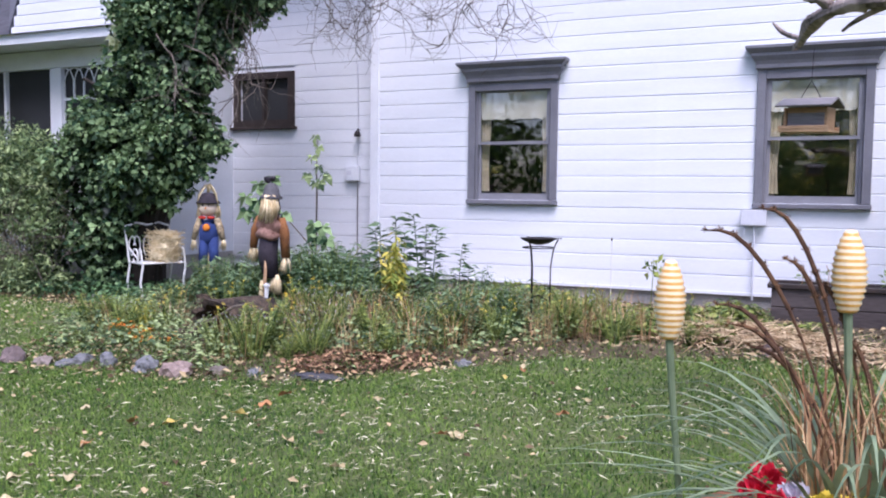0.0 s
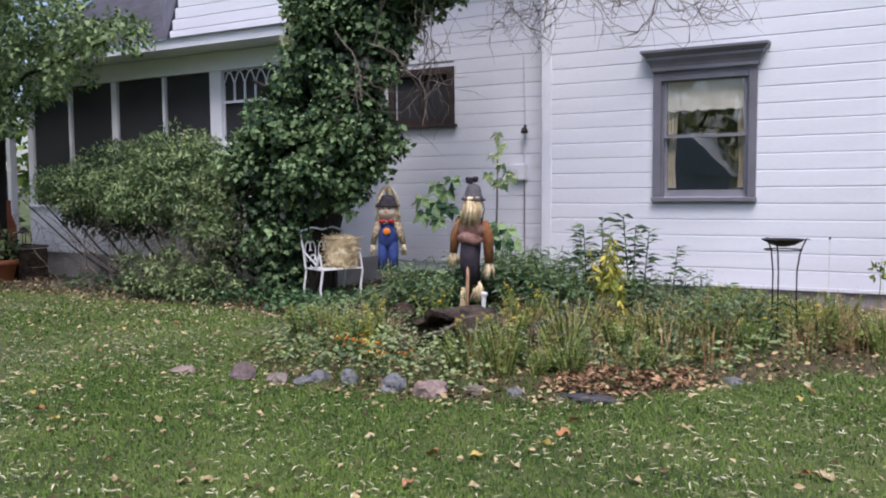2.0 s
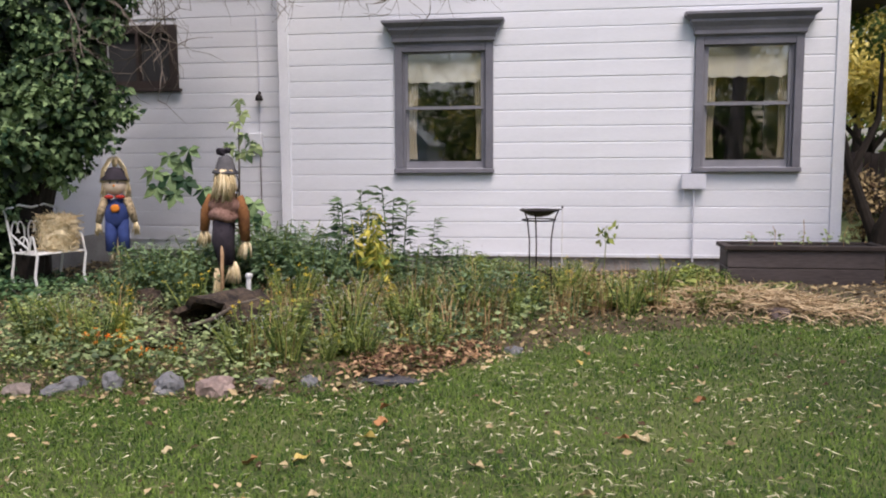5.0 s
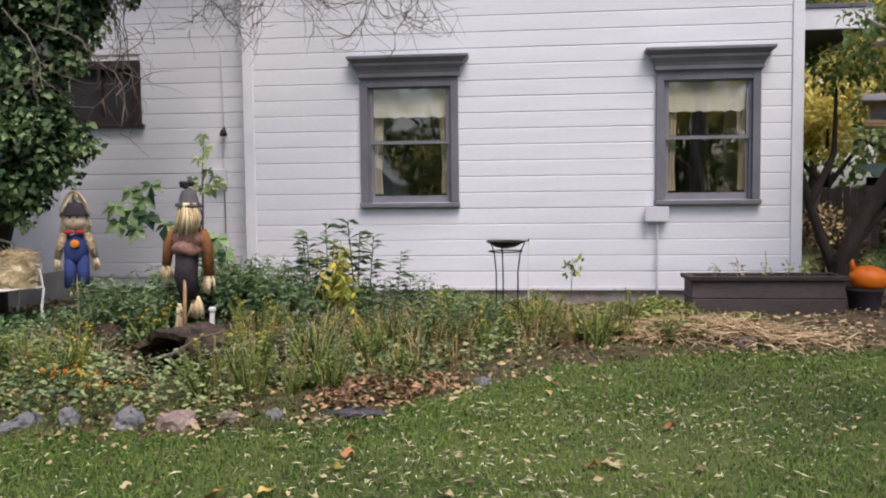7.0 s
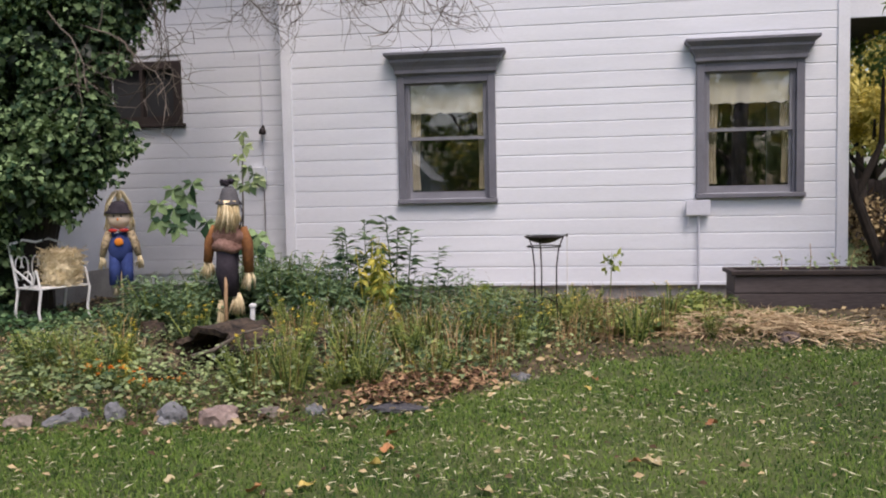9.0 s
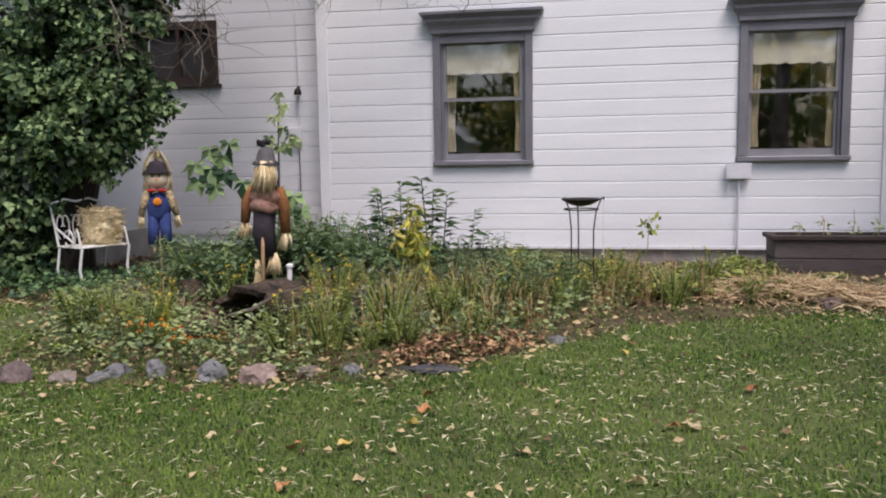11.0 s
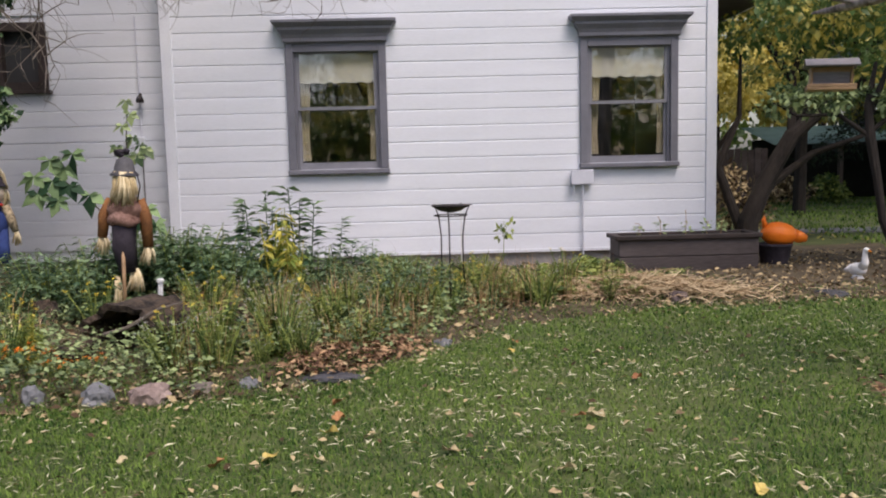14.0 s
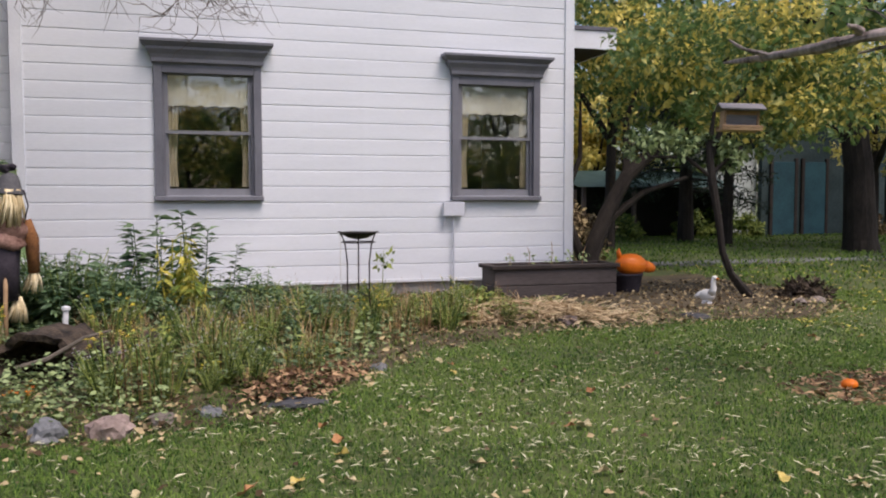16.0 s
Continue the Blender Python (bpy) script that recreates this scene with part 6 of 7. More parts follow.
# ---- foreground pot with ornamental grass and flowers ----
def flower_container():
    c = thing("flower_container", pose(-0.17, 2.22, 0.0), "large planted pot with ornamental grass and bright flowers", "planter")
    part("pot", lathe([(0.20, 0), (0.22, 0.03), (0.30, 0.50), (0.335, 0.52), (0.335, 0.60), (0.305, 0.60), (0.28, 0.5)], 28), M["terracotta"], c, smooth=True)
    part("soil", lathe([(0.26, 0.5), (0.29, 0.555), (0.02, 0.57)], 24), M["soil"], c)
    n = 130
    a = rng.random(n) * 6.28
    p = np.stack([0.10 * np.cos(a) + 0.05, 0.10 * np.sin(a), np.full(n, 0.56)], 1)
    sets = []
    for i in range(n):
        lean_a = a[i] + rng.normal() * 0.5
        L, out = 0.32 + 0.5 * rng.random() ** 1.5, 0.18 + 0.52 * rng.random()
        k = 9
        u = np.linspace(0, 1, k)
        d = np.array([math.cos(lean_a), math.sin(lean_a), 0])
        sd = np.array([-d[1], d[0], 0])
        path = p[i] + d * (out * u ** 1.5)[:, None] + np.array([0, 0, 1]) * (L * (u - 0.62 * u ** 2.6))[:, None]
        w = 0.0078 * (1 - u ** 2) + 0.0008
        v = np.concatenate([path - sd * w[:, None], path + sd * w[:, None]])
        o = np.arange(k - 1)
        f = np.concatenate([np.stack([o, o + 1, o + 1 + k], 1), np.stack([o, o + 1 + k, o + k], 1)])
        sets.append((v, f))
    npmesh("grass_leaves", *stack(sets), M["blade"], c)
    n = 260
    a = rng.random(n) * 6.28
    v, f = blade_arrays(np.stack([0.13 * np.cos(a) + 0.06, 0.13 * np.sin(a), np.full(n, 0.56)], 1), rng.random(n) * 6.28, 0.15 + 0.4 * rng.random(n), 0.006, 0.15 + 0.3 * rng.random(n))
    npmesh("dry_leaves", v, f, M["drygrass"], c)
    for k, (bx, tx, ty, tz, bow) in enumerate(((0.02, -0.31, 0.03, 1.30, 0.12), (0.05, -0.18, -0.02, 1.345, 0.08), (0.07, -0.06, 0.02, 1.17, 0.02), (0.0, -0.28, 0.05, 1.12, 0.10), (0.04, -0.2, 0.0, 1.02, 0.03), (0.10, 0.0, 0.0, 1.05, 0.0), (0.03, -0.13, 0.06, 1.22, 0.04), (0.08, -0.03, 0.05, 0.98, 0.0), (0.02, -0.24, -0.04, 1.08, 0.06))):
        path = []
        for u in np.linspace(0, 1, 14):
            z = 0.56 + (tz - 0.56) * (1 - (1 - u) ** 1.7)
            path.append((bx + (tx - bx) * u ** 1.4, ty * u, z - (bow * max(0, u - 0.82) * 1.2)))
        rad = [0.003 if u < 0.45 else 0.0022 + 0.0034 * math.sin((u - 0.45) / 0.55 * math.pi) ** 0.6 for u in np.linspace(0, 1, 14)]
        rad[-1] = 0.001
        pl_ = part("plume_stem", tube(path, rad, 7, wobble=0.25), M["plume"], c, "dark red seed plume")
        g = []
        for q, r_ in zip(path[6:], rad[6:]):
            m_ = 22
            d = random_dirs(m_)
            g.append(leaf_arrays(np.array(q)[None] + d * r_ * 0.5, d + [0, 0, 0.8], random_dirs(m_), 0.012, 0.0022))
        tagged(npmesh("bristles", *stack(g), M["plume"], pl_), kind="stuff")
    for x, y, z0, z1, lean_x in ((0.0, 0.0, 1.105, 1.285, 0.02), (-0.375, -0.02, 1.02, 1.205, -0.02)):
        prof = []
        for k in range(27):
            u = k / 26
            r = 0.038 * math.sin(math.pi * (0.12 + 0.83 * u)) ** 0.65 * (1.0 if k % 2 else 0.86)
            prof.append((max(r, 0.006), z0 + (z1 - z0) * u))
        bm = lathe(prof, 18, centre=(x, y, 0))
        bm.faces.ensure_lookup_table()
        for q, face in enumerate(bm.faces):
            face.material_index = (q // 18) % 2
        head = part("ribbed_head", bm, [M["cob"], M["cream"]], c, "amber and cream ribbed cone-shaped head", True)
        part("stake", tube([(x + 0.04, 0.0, 0.55), (x + 0.01, y, 0.9), (x, y, z0 + 0.01)], [0.008, 0.008, 0.010], 8), M["blade"], head)
    for kind, spots in (("red", ((-0.17, -0.10, 0.70), (-0.12, -0.14, 0.69), (-0.15, -0.05, 0.72))), ("yellow", ((-0.03, -0.14, 0.70), (0.0, -0.17, 0.70), (-0.06, -0.16, 0.69), (0.03, -0.13, 0.705))), ("white", ((0.09, -0.14, 0.70), (-0.09, -0.1, 0.70))), ("marigold", ((0.13, -0.10, 0.74),))):
        for x, y, z in spots:
            n = 34
            d = random_dirs(n, 0.6)
            fl = npmesh("blossom", *leaf_arrays(np.array([[x, y, z]]) + d * 0.012, d, random_dirs(n, 1.0), 0.038, 0.03), M[kind], c)
            part("stalk", tube([(x * 0.8, y * 0.8, 0.55), (x, y, z)], 0.004, 5), M["herb"], fl)
    crown(c, "foliage", [(-0.05, -0.08, 0.60), (0.1, 0.05, 0.6)], [(0.2, 0.16, 0.07), (0.15, 0.15, 0.08)], 420, M["herb"], 0.06, 0.9)


flower_container()


# ---- far trees, in front and behind the walk ----
def far_tree(x, y, h, r, kind, n=5000, leaf=0.22, label="tall autumn tree at yard edge, two of them unseen, added for shade"):
    t = thing("tree", pose(x, y, 0), label, "tree", "far trees")
    part("trunk", tube([(0, 0, -0.2), (0.05, 0, h * 0.25), (0.1, 0.1, h * 0.5), (0, 0, h * 0.8)], [0.03 * r + 0.06, 0.022 * r + 0.05, 0.06, 0.03], 9, wobble=0.2), M["bark"], t)
    limbs([([(0, 0, h * 0.3), (r * 0.4 * math.cos(a), r * 0.4 * math.sin(a), h * 0.5), (r * 0.8 * math.cos(a), r * 0.8 * math.sin(a), h * 0.62)], 0.09, 0.03) for a in (0.4, 2.3, 4.4)], M["bark"], t)
    cs = [(r * 0.55 * math.cos(a) * (0.4 + 0.6 * rng.random()), r * 0.55 * math.sin(a) * (0.4 + 0.6 * rng.random()), h * (0.42 + 0.48 * rng.random())) for a in np.linspace(0, 5.6, 8)]
    crown(t, "foliage", cs, [(r * (0.4 + 0.25 * rng.random()), r * (0.4 + 0.25 * rng.random()), h * (0.13 + 0.07 * rng.random())) for _ in cs], n, M[kind], leaf, 0.8, clump=0.16 * r, per=70)
    return t


# The last two are out of view, added only to shade the back lawn.
for x, y, h, r, kind in ((5.5, 18.5, 9.0, 3.0, "autumn"), (9.5, 19.5, 7.0, 3.2, "autumn"), (13.8, 19.0, 6.8, 3.0, "gold"), (18.0, 21.0, 7.5, 3.3, "greencrown"), (3.0, 27.0, 8.0, 3.5, "gold"), (6.3, 26.0, 5.0, 2.4, "gold"), (9.6, 27.5, 5.5, 2.6, "gold"), (7.5, 31.0, 9.0, 4.0, "gold"), (13.0, 33.0, 12.0, 4.5, "greencrown"), (20.0, 33.0, 13.0, 5.0, "greencrown"), (27.0, 28.0, 11.0, 4.5, "greencrown"), (-1.0, 32.0, 10.0, 4.0, "autumn"), (-20.0, 12.0, 9.0, 3.5, "greencrown"), (-21.0, 18.0, 10.0, 4.0, "autumn"), (-19.0, 5.5, 8.0, 3.0, "greencrown"), (-18.0, 24.0, 11.0, 4.5, "greencrown"), (11.5, 9.0, 9.5, 3.8, "greencrown"), (17.0, 14.0, 11.0, 4.5, "greencrown")):
    far_tree(x, y, h, r, kind, 6000 if y < 22 else 3600, 0.16 if y < 22 else 0.26)
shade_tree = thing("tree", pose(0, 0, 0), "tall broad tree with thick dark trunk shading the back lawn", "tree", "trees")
part("trunk", tube([(10.85, 16.2, -0.2), (10.8, 16.2, 0.3), (10.7, 16.2, 2.0), (10.3, 16.3, 4.5), (9.6, 16.2, 8.0)], [0.48, 0.36, 0.31, 0.26, 0.12], 16, wobble=0.12), M["bark"], shade_tree)
limbs([([(10.2, 16.3, 4.2), (8.0, 15.5, 6.0), (5.5, 15.0, 7.0)], 0.16, 0.05), ([(10.2, 16.3, 4.6), (12.5, 16.0, 6.4), (15.0, 16.0, 7.4)], 0.16, 0.05), ([(10.1, 16.3, 5.0), (11.0, 15.0, 6.6), (12.2, 13.8, 7.4)], 0.14, 0.05)], M["bark"], shade_tree)
# Crown lies above the view, placed to shade the back lawn.
crown(shade_tree, "foliage", [(10, 16, 8.2), (6.5, 15.5, 7.4), (14, 16, 7.8), (12.5, 13.5, 7.8), (8.5, 19, 8.0)], [(2.6, 2.6, 1.6), (2.4, 2.0, 1.3), (2.6, 2.6, 1.5), (2.4, 2.2, 1.4), (2.6, 2.2, 1.4)], 20000, M["shadeleaf"], 0.22, 0.9, clump=0.5, per=70)
# The dark needle colour also carries the shade under the canopy.
spruce = thing("tree", pose(9.6, 21.6, 0), "dark drooping spruce beside the open shed", "tree", "trees")
part("trunk", tube([(0, 0, -0.1), (0, 0, 2.0), (0.05, 0, 5.5)], [0.24, 0.18, 0.04], 12, wobble=0.15), M["bark"], spruce)
for k in range(22):
    a, z, q = k * 2.4, 1.5 + 3.8 * (k / 22), 2.6 - 1.9 * (k / 22)
    b_ = part("bough", tube([(0, 0, z), (0.55 * q * math.cos(a), 0.55 * q * math.sin(a), z - 0.1), (q * math.cos(a), q * math.sin(a), z - 0.5)], [0.045, 0.03, 0.008], 6), M["bark"], spruce)
    crown(b_, "needles", [(u * q * math.cos(a), u * q * math.sin(a), z - 0.12 - 0.42 * u * u) for u in (0.45, 0.75, 0.98)], [(0.5, 0.5, 0.26), (0.48, 0.48, 0.26), (0.34, 0.34, 0.2)], 420, M["spruce"], 0.16, 0.9, -0.1, 0.22)
for x, y, h, r, kind in ((-4.5, -20.0, 10, 4.0, "gold"), (0.5, -18.0, 9, 3.6, "autumn"), (5.0, -20.0, 10, 4.2, "gold"), (10.5, -18.0, 10, 4.0, "autumn"), (-20.0, -21.0, 10, 4.0, "autumn"), (16.0, -10.0, 10, 4.0, "autumn"), (-22.0, -9.0, 9, 4.0, "greencrown"), (-8.0, -32.0, 12, 5.0, "greencrown"), (-14.5, -33.0, 12, 5.0, "autumn"), (-20.0, -31.0, 12, 4.5, "greencrown")):
    far_tree(x, y, h, r, kind, 4500, 0.24, "autumn tree across the yard, mirrored in windows")
for k, (x, w) in enumerate(((-5.3, 2.5), (-2.9, 2.2), (0.0, 2.0), (2.8, 2.3), (5.6, 2.0), (8.4, 2.2), (-13.5, 1.8))):
    sh = thing("shrub", pose(x, -9.5 + 0.5 * math.sin(k * 2), 0), "tall yellow-green lilac shrub across the lawn", "shrub", "lilac shrubs")
    crown(sh, "foliage", [(0, 0, w * 0.8), (w * 0.5, 0, w * 1.3), (-w * 0.4, 0.3, w * 1.1)], [(w * 0.65, w * 0.5, w * 0.7), (w * 0.5, w * 0.4, w * 0.5), (w * 0.5, w * 0.4, w * 0.5)], 4500, M["greencrown" if k == 3 else "autumn"], 0.15, 0.9, clump=0.3, per=60)
    part("stem", tube([(0, 0, 0), (0.1, 0, w * 0.6), (0, 0, w * 1.2)], 0.05, 7), M["bark"], sh)
hedge = []
for k in range(110):
    a = 2 * math.pi * k / 110
    hedge.append((-2 + 36 * math.cos(a), 4 + 36 * math.sin(a), 2.5 + 1.5 * math.sin(k * 1.7)))
p, out = shell_points(hedge, [(1.9, 1.9, 3.0 + 1.2 * math.sin(k * 2.3)) for k in range(110)], 24000, 0.6)
v, f = leaf_arrays(p, out + rng.normal(size=p.shape), rng.normal(size=p.shape) + [0, -0.6, 0.5], 0.55 * (0.6 + 0.6 * rng.random(len(p))), 0.4)
far = tagged(npmesh("far_woods", v, f, M["greencrown"]), "belt of far green and yellow woods", "woods", kind="stuff")
for x, y, w, kind in ((10.9, 23.4, 0.8, "herb"), (12.3, 23.8, 0.9, "greencrown"), (13.2, 23.7, 0.6, "herb"), (6.4, 22.0, 0.9, "litter"), (8.2, 22.6, 0.7, "herb"), (17.8, 23.2, 0.8, "litter")):
    sh = thing("shrub", pose(x, y, 0), "small shrub at the foot of the barn", "shrub", "far shrubs")
    crown(sh, "foliage", [(0, 0, w * 0.55), (w * 0.5, 0, w * 0.35)], [(w * 0.6, w * 0.5, w * 0.55), (w * 0.5, w * 0.4, w * 0.4)], int(500 + 500 * w), M[kind], 0.14, 0.9, clump=0.2 * w, per=30)
    part("stem", tube([(0, 0, 0), (0.02, 0, w * 0.4), (0, 0, w * 0.7)], 0.02, 6), M["bark"], sh)
nb = thing("neighbour_house", pose(-11.8, -26.0, 0, 0, 0, 0), "white gabled house across the street, mirrored in windows", "house")
part("wall", box(-2.2, 2.2, -3, 3, 0, 2.1), M["trim_white"], nb)
bm = bmesh.new()
gv = [bm.verts.new(p) for p in ((-2.4, 3.3, 2.1), (2.4, 3.3, 2.1), (2.4, -3.3, 2.1), (-2.4, -3.3, 2.1), (0, 3.3, 4.4), (0, -3.3, 4.4))]
for f_ in ((0, 1, 4), (2, 3, 5), (1, 2, 5, 4), (3, 0, 4, 5), (0, 3, 2, 1)):
    bm.faces.new([gv[k] for k in f_])
part("roof", bm, M["palewall"], nb)


# ---- lawn, litter and ground cover ----
def scatter(x0, x1, y0, y1, density):
    n = int((x1 - x0) * (y1 - y0) * density)
    return x0 + (x1 - x0) * rng.random(n), y0 + (y1 - y0) * rng.random(n)


sets = []
for x0, x1, y0, y1, density, h, w in ((-7.5, 2.5, 1.7, 6.2, 6200, 0.044, 0.0046), (-13, -7.5, 2.5, 7.8, 2300, 0.045, 0.007), (-3.6, 7.0, 6.2, 9.6, 2500, 0.045, 0.0065), (2.5, 8.0, 2.5, 6.2, 1400, 0.04, 0.008), (2.0, 22.0, 9.0, 24.0, 130, 0.08, 0.020), (-18, -13, 2, 8, 300, 0.07, 0.012), (-13, 8, -3, 1.7, 300, 0.04, 0.010)):
    x, y = scatter(x0, x1, y0, y1, density)
    keep = (y < bed_edge(x) + np.where(x < 0.4, 2.0, 0.9) * rng.random(len(x)) ** 2.2 + 0.05 * rng.normal(size=len(x))) | (x > 3.5)
    keep &= ~(((x - 0.2) / 0.6) ** 2 + ((y - 4.65) / 0.43) ** 2 < 0.7 + 0.5 * rng.random(len(x)))
    patch = 0.5 + 0.5 * np.sin(x * 0.9 + 1.2 * np.sin(y * 0.7)) * np.cos(y * 1.3 + 0.5 * np.sin(x * 1.9))
    keep &= rng.random(len(x)) < 0.38 + 0.62 * patch
    x, y = x[keep], y[keep]
    n = len(x)
    p = np.stack([x, y, np.maximum(rise(x, y), np.where(y > bed_edge(x), bed_rise(x, y), -1)) - 0.004], 1)
    sets.append(blade_arrays(p, rng.random(n) * 6.28, h * (0.45 + 0.75 * rng.random(n)), w * (0.7 + 0.6 * rng.random(n)), 0.5 + 1.0 * rng.random(n)))
tagged(npmesh("lawn_grass", *stack(sets), M["grass"]), "short green lawn grass scattered with fallen leaves", "grass", kind="stuff")


def flat_leaves(name, x, y, z, length, width, material, label, curl=0.35, pitch=0.25, bow=0.0):
    n = len(x)
    a = rng.random(n) * 6.28
    along = np.stack([np.cos(a), np.sin(a), pitch * rng.normal(size=n)], 1)
    nrm = np.stack([curl * rng.normal(size=n), curl * rng.normal(size=n), np.ones(n)], 1)
    L = length * (0.4 + 0.9 * rng.random(n) ** 1.3)
    v, f = leaf_arrays(np.stack([x, y, z], 1), along, nrm, L, L * width, 0.15)
    if bow:
        side = np.stack([-np.sin(a), np.cos(a), np.zeros(n)], 1) * (L * bow * rng.normal(size=n))[:, None]
        v = (v.reshape(n, 5, 3) + side[:, None] * np.array([0, 1, 1, 1, 0])[None, :, None]).reshape(-1, 3)
    return tagged(npmesh(name, v, f, material), label, "foliage", kind="stuff")


x, y = scatter(-12, 5.0, 1.0, 8.6, 560)
clump = 0.5 + 0.5 * np.sin(x * 1.7 + 2 * np.cos(y * 1.1)) * np.sin(y * 2.3 + x * 0.6)
keep = (y < bed_edge(x) + 0.1) & (rng.random(len(x)) < (0.25 + 0.75 * clump ** 1.5) * np.clip(0.85 - 0.07 * (x + 3), 0.55, 1.0))
x, y = x[keep], y[keep]
flat_leaves("slender_leaves", x, y, rise(x, y) + 0.024 + 0.014 * rng.random(len(x)), 0.056, 0.14, M["paleleaf"], "pale slender fallen leaves strewn on the grass", 0.3, 0.12, 0.12)
x, y = scatter(-14, 7.0, -2.0, 14.0, 60)
keep = ((y < bed_edge(x) + 0.1) | (x > 3.4)) & (rng.random(len(x)) < np.clip(0.9 - 0.10 * (x + 8), 0.35, 1))
x, y = x[keep], y[keep]
flat_leaves("tan_leaves", x, y, rise(x, y) + 0.028, 0.048, 0.6, M["litter"], "tan curled leaves lying on the lawn", 0.45)
x, y = scatter(1.5, 10.0, 6.0, 14.0, 20)
keep = (y < bed_edge(x) + 0.1) | (x > 3.3)
x, y = x[keep], y[keep]
flat_leaves("yellow_leaves", x, y, rise(x, y) + 0.03, 0.08, 0.6, M["yellowherb"], "yellow leaves under the trees", 0.4)
x, y = scatter(-14.8, 3.4, 4.5, 11.0, 420)
band = np.abs(y - bed_edge(x) - 0.25)
keep = (y > bed_edge(x) - 0.12 - 0.15 * rng.random(len(x))) & (rng.random(len(x)) < np.where(band < 0.4, 0.8, 0.42)) & (y < np.where(x > 0.8, 11, 10.4))
x, y = x[keep], y[keep]
flat_leaves("leaf_litter", x, y, bed_rise(x, y) + 0.012 + 0.03 * rng.random(len(x)), 0.058, 0.5, M["litter"], "brown dry leaf litter on the bed", 0.9, 0.4)
x, y = scatter(-3.75, -2.75, 5.2, 6.2, 2300)
keep = (y > bed_edge(x) - 0.02 + 0.12 * rng.random(len(x))) & (y < bed_edge(x) + 0.75)
x, y = x[keep], y[keep]
flat_leaves("raked_leaves", x, y, bed_rise(x, y) + 0.03 + 0.05 * rng.random(len(x)), 0.062, 0.38, M["chipleaf"], "thick drift of brown leaves by the slab", 0.8)
x, y = scatter(-0.5, 0.9, 4.1, 5.2, 900)
keep = ((x - 0.2) / 0.62) ** 2 + ((y - 4.65) / 0.45) ** 2 < 0.6 + 0.6 * rng.random(len(x))
x, y = x[keep], y[keep]
flat_leaves("mulch_leaves", x, y, rise(x, y) + 0.012 + 0.03 * rng.random(len(x)), 0.065, 0.38, M["chipleaf"], "patch of brown leaf mulch under the tree", 0.7)
x, y = scatter(-12.2, -7.0, 7.0, 8.6, 520)
keep = y > bed_edge(x) + 0.02 + 0.15 * rng.random(len(x))
x, y = x[keep], y[keep]
flat_leaves("ground_ivy", x, y, bed_rise(x, y) + 0.05 + 0.13 * rng.random(len(x)), 0.075, 0.85, M["cover"], "low ground ivy under the shrubs", 0.6)
x, y = scatter(-7.2, -2.2, 4.8, 9.6, 1200)
keep = (y > bed_edge(x) + 0.02 + 0.3 * rng.random(len(x))) & (np.sin(x * 2.1) * np.cos(y * 2.4) > -0.55)
x, y = x[keep], y[keep]
flat_leaves("bed_greenery", x, y, bed_rise(x, y) + 0.03 + 0.20 * rng.random(len(x)) ** 1.5, 0.052, 0.5, M["shrub"], "low mixed greenery covering the bed", 0.8)
x, y = scatter(-3.4, -0.6, 7.5, 10.0, 650)
keep = (np.sin(x * 2.7) * np.cos(y * 2.9) > -0.5) & (y > bed_edge(x) + 0.5) & (y < 9.45)
x, y = x[keep], y[keep]
flat_leaves("wall_greenery", x, y, bed_rise(x, y) + 0.03 + 0.12 * rng.random(len(x)) ** 1.5, 0.06, 0.55, M["herb"], "low green weeds along the foundation", 0.8)

# heap of dry straw before the planter
n = 3200
hx, hy = rng.normal(size=n) * 0.55 - 0.75, 8.05 + rng.normal(size=n) * 0.22
a = rng.normal(size=n) * 1.1
hz = bed_rise(hx, hy) + 0.02 + 0.14 * rng.random(n) * np.exp(-((hx + 0.75) / 0.7) ** 2)
L = 0.07 + 0.26 * rng.random(n) ** 1.6
v, f = leaf_arrays(np.stack([hx, hy, hz], 1), np.stack([np.cos(a), np.sin(a), 0.18 * rng.normal(size=n)], 1) * np.where(rng.random(n) < 0.5, -1, 1)[:, None], rng.normal(size=(n, 3)) * 0.5 + [0, 0, 1], L, 0.011, 0.1)
tagged(npmesh("straw_heap", v, f, M["straw"]), "heap of cut tan straw and stalks", "straw", kind="stuff")


# single broad leaves that stand out on the lawn
def broad_leaf(material, name, label):
    bm = bmesh.new()
    n = 18
    ring = []
    for k in range(n):
        a = 2 * math.pi * k / n
        r = 0.05 * (1 + 0.22 * math.cos(2 * a) + 0.10 * math.cos(5 * a + 0.6) + 0.05 * math.sin(9 * a))
        ring.append(bm.verts.new((r * math.cos(a), r * math.sin(a), 0.026 * abs(math.sin(a + 0.3)) ** 2 + 0.012 * math.sin(3 * a))))
    c = bm.verts.new((0, 0, 0))
    for k in range(n):
        bm.faces.new((c, ring[k], ring[(k + 1) % n]))
    tube([(-0.04, 0, 0.006), (-0.075, 0.008, 0.012), (-0.10, 0.0, 0.02)], 0.0015, 4, bm)
    ob = finish(name, bm, M[material])
    return tagged(ob, label, "leaf", "broad fallen leaves")


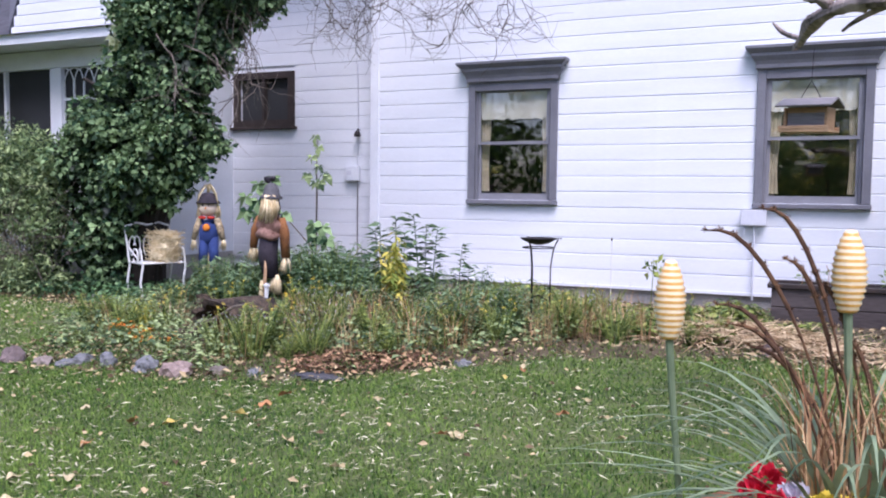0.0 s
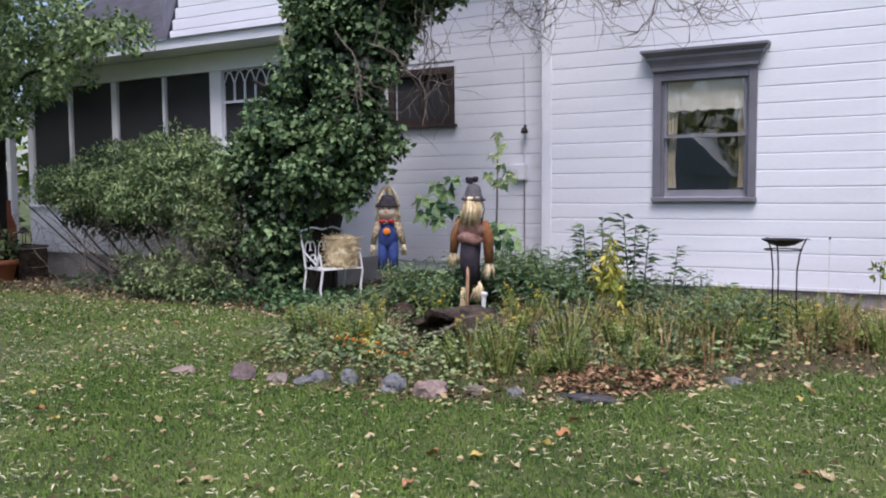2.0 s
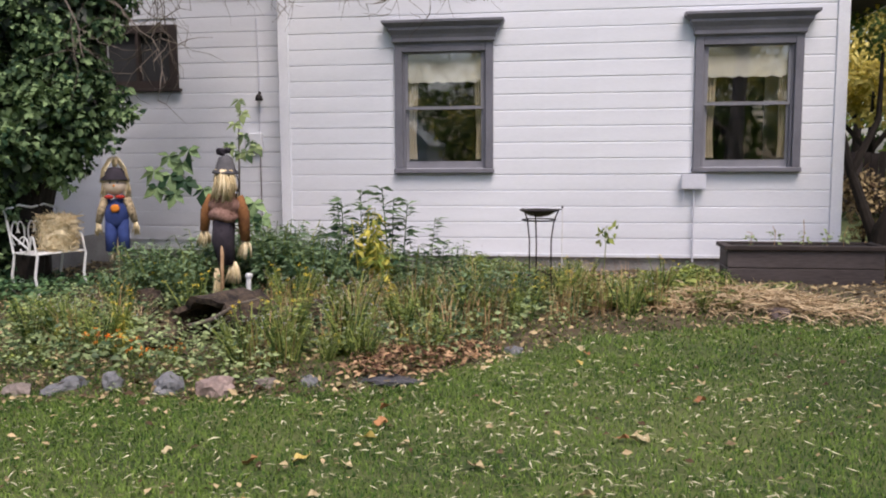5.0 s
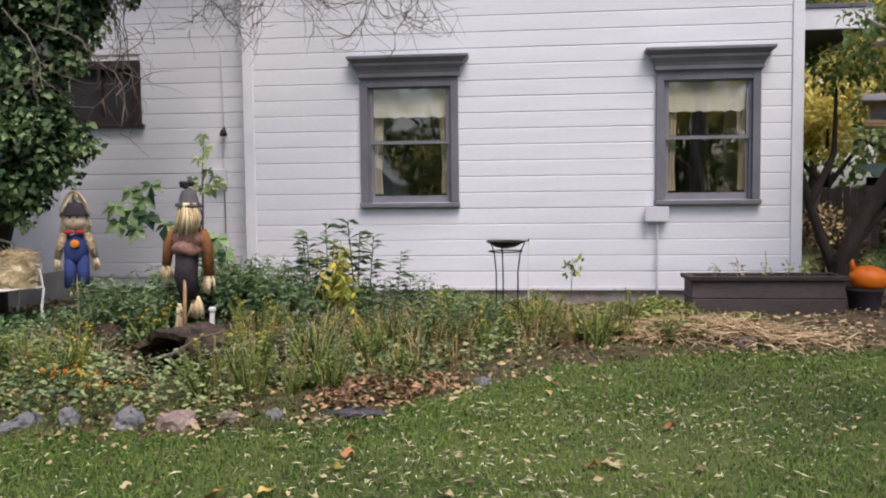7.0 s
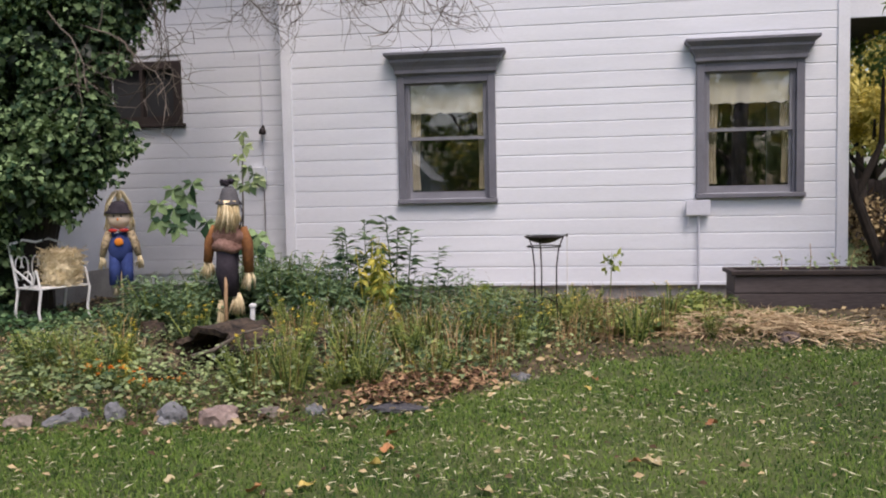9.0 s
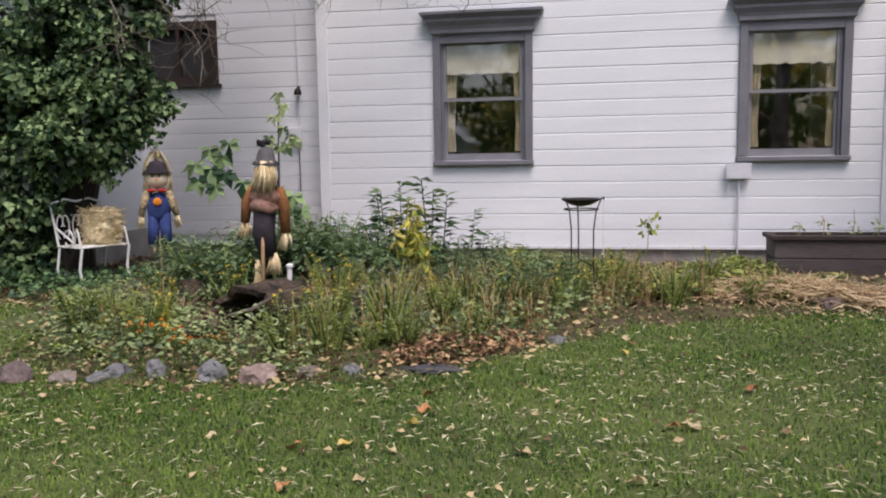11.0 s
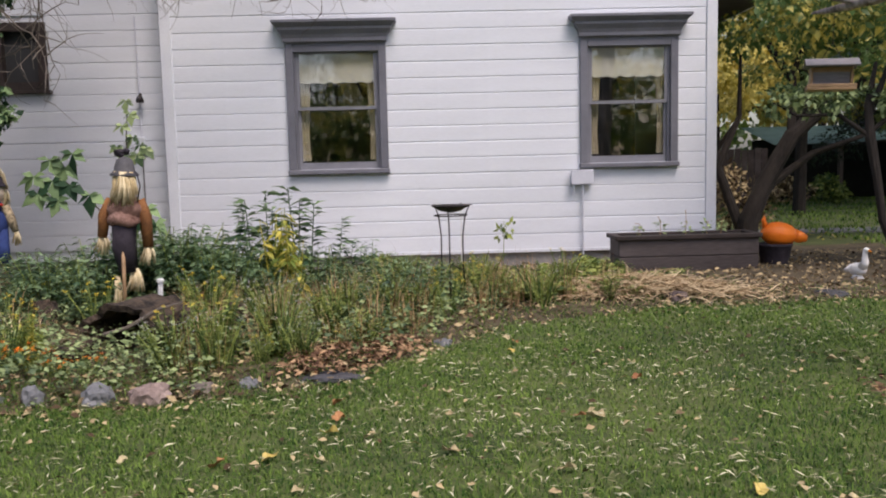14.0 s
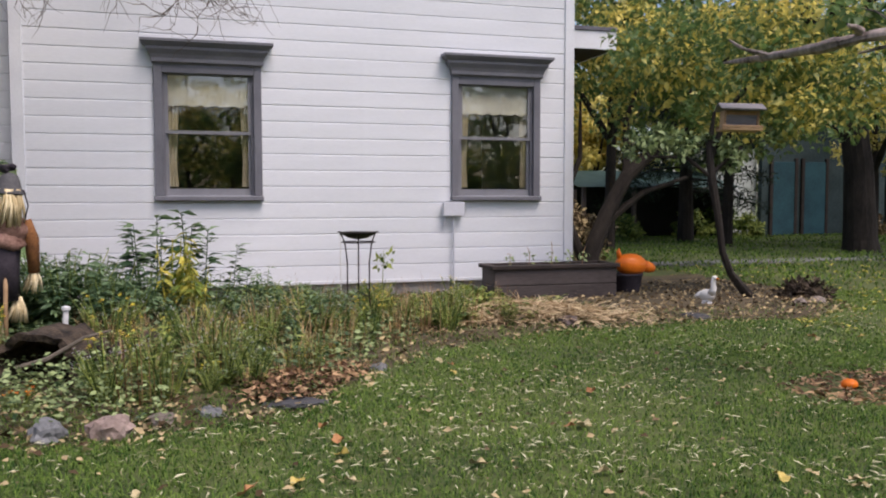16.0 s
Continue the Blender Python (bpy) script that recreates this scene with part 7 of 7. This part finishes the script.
protos = [broad_leaf("yleaf", "fallen_leaf", "broad bright yellow leaf lying on grass"), broad_leaf("oleaf", "fallen_leaf", "broad orange-brown leaf lying on grass"), broad_leaf("tleaf", "fallen_leaf", "broad curled tan leaf lying on grass")]
spots = [(-3.61, 3.905, 0), (-3.83, 3.84, 1), (-4.6, 3.0, 1), (-2.3, 3.6, 2), (-1.6, 3.3, 0), (-2.0, 4.4, 2), (-5.6, 3.6, 2), (-6.4, 3.4, 1)]
for k in range(120):
    x = -9 + 12 * rng.random()
    y = 2.0 + 4.5 * rng.random()
    if y < bed_edge(x) - 0.1:
        spots.append((x, y, int(rng.choice([0, 1, 2, 2, 2, 2]))))
for k, (x, y, i) in enumerate(spots):
    m = pose(x, y, float(rise(x, y)) + 0.026, 14 * rng.normal(), 14 * rng.normal(), 360 * rng.random())
    ob = copy_thing(protos[i], m) if k >= 3 else protos[(0, 1, 2)[k]]
    s = 0.40 + 0.35 * rng.random()
    ob.matrix_basis = m @ Matrix.Diagonal((s, s, s, 1))


# ---- siding boards, each a piece of its wall ----
def siding(parent, x0, x1, y, z_first, pitch, holes, rake=0.0):
    """Drop siding: boards with a chamfered upper edge over a shadow gap."""
    shared = {}
    z = z_first
    while z < TOP - 0.1:
        spans, x = [], x0 + rake * (z - z_first)
        for h0, h1, b, t in holes:
            if b < z + pitch - 0.005 and t > z + 0.005:
                spans.append((x, h0))
                x = h1
        spans.append((x, x1))
        for a, b in spans:
            w = round(b - a, 3)
            if w not in shared:
                bm = bmesh.new()
                prof = ((0.019, 0.0), (0.0, 0.002), (0.0, pitch - 0.020), (0.003, pitch - 0.011), (0.011, pitch - 0.006), (0.012, pitch), (0.019, pitch))
                rows = [[bm.verts.new((x_, y_, z_)) for x_ in (0, w)] for y_, z_ in prof]
                for r0, r1 in zip(rows, rows[1:]):
                    bm.faces.new((r0[0], r0[1], r1[1], r1[0]))
                bm.faces.new([r[0] for r in rows])
                bm.faces.new([r[1] for r in rows][::-1])
                me = bpy.data.meshes.new("siding_board")
                bm.to_mesh(me)
                bm.free()
                me.materials.append(M["siding"])
                shared[w] = me
            ob = new("siding_board", shared[w])
            ob.parent = parent
            ob.location = (a, y + 0.0015 * math.sin(z * 37 + a), z)
        z += pitch


siding(wall_main, -5.83, 0.655, WY, 0.247, 0.1937, [(w[0] + 0.012, w[1] - 0.012, 1.23, 2.80) for w in (W1, W2)])
siding(wall_left, -8.74, -5.96, LY, 0.339, 0.195, [(-8.58, -7.46, 2.355, 3.18)])
gable_wall = tagged(finish("wall_gable", box(-11.1, -8.45, 8.925, 8.945, 3.55, 3.56), M["trim_white"]), "white board siding of the porch gable", "wall", kind="structure")
siding(gable_wall, -11.1, -8.45, 8.925, 3.57, 0.155, [], 0.4)
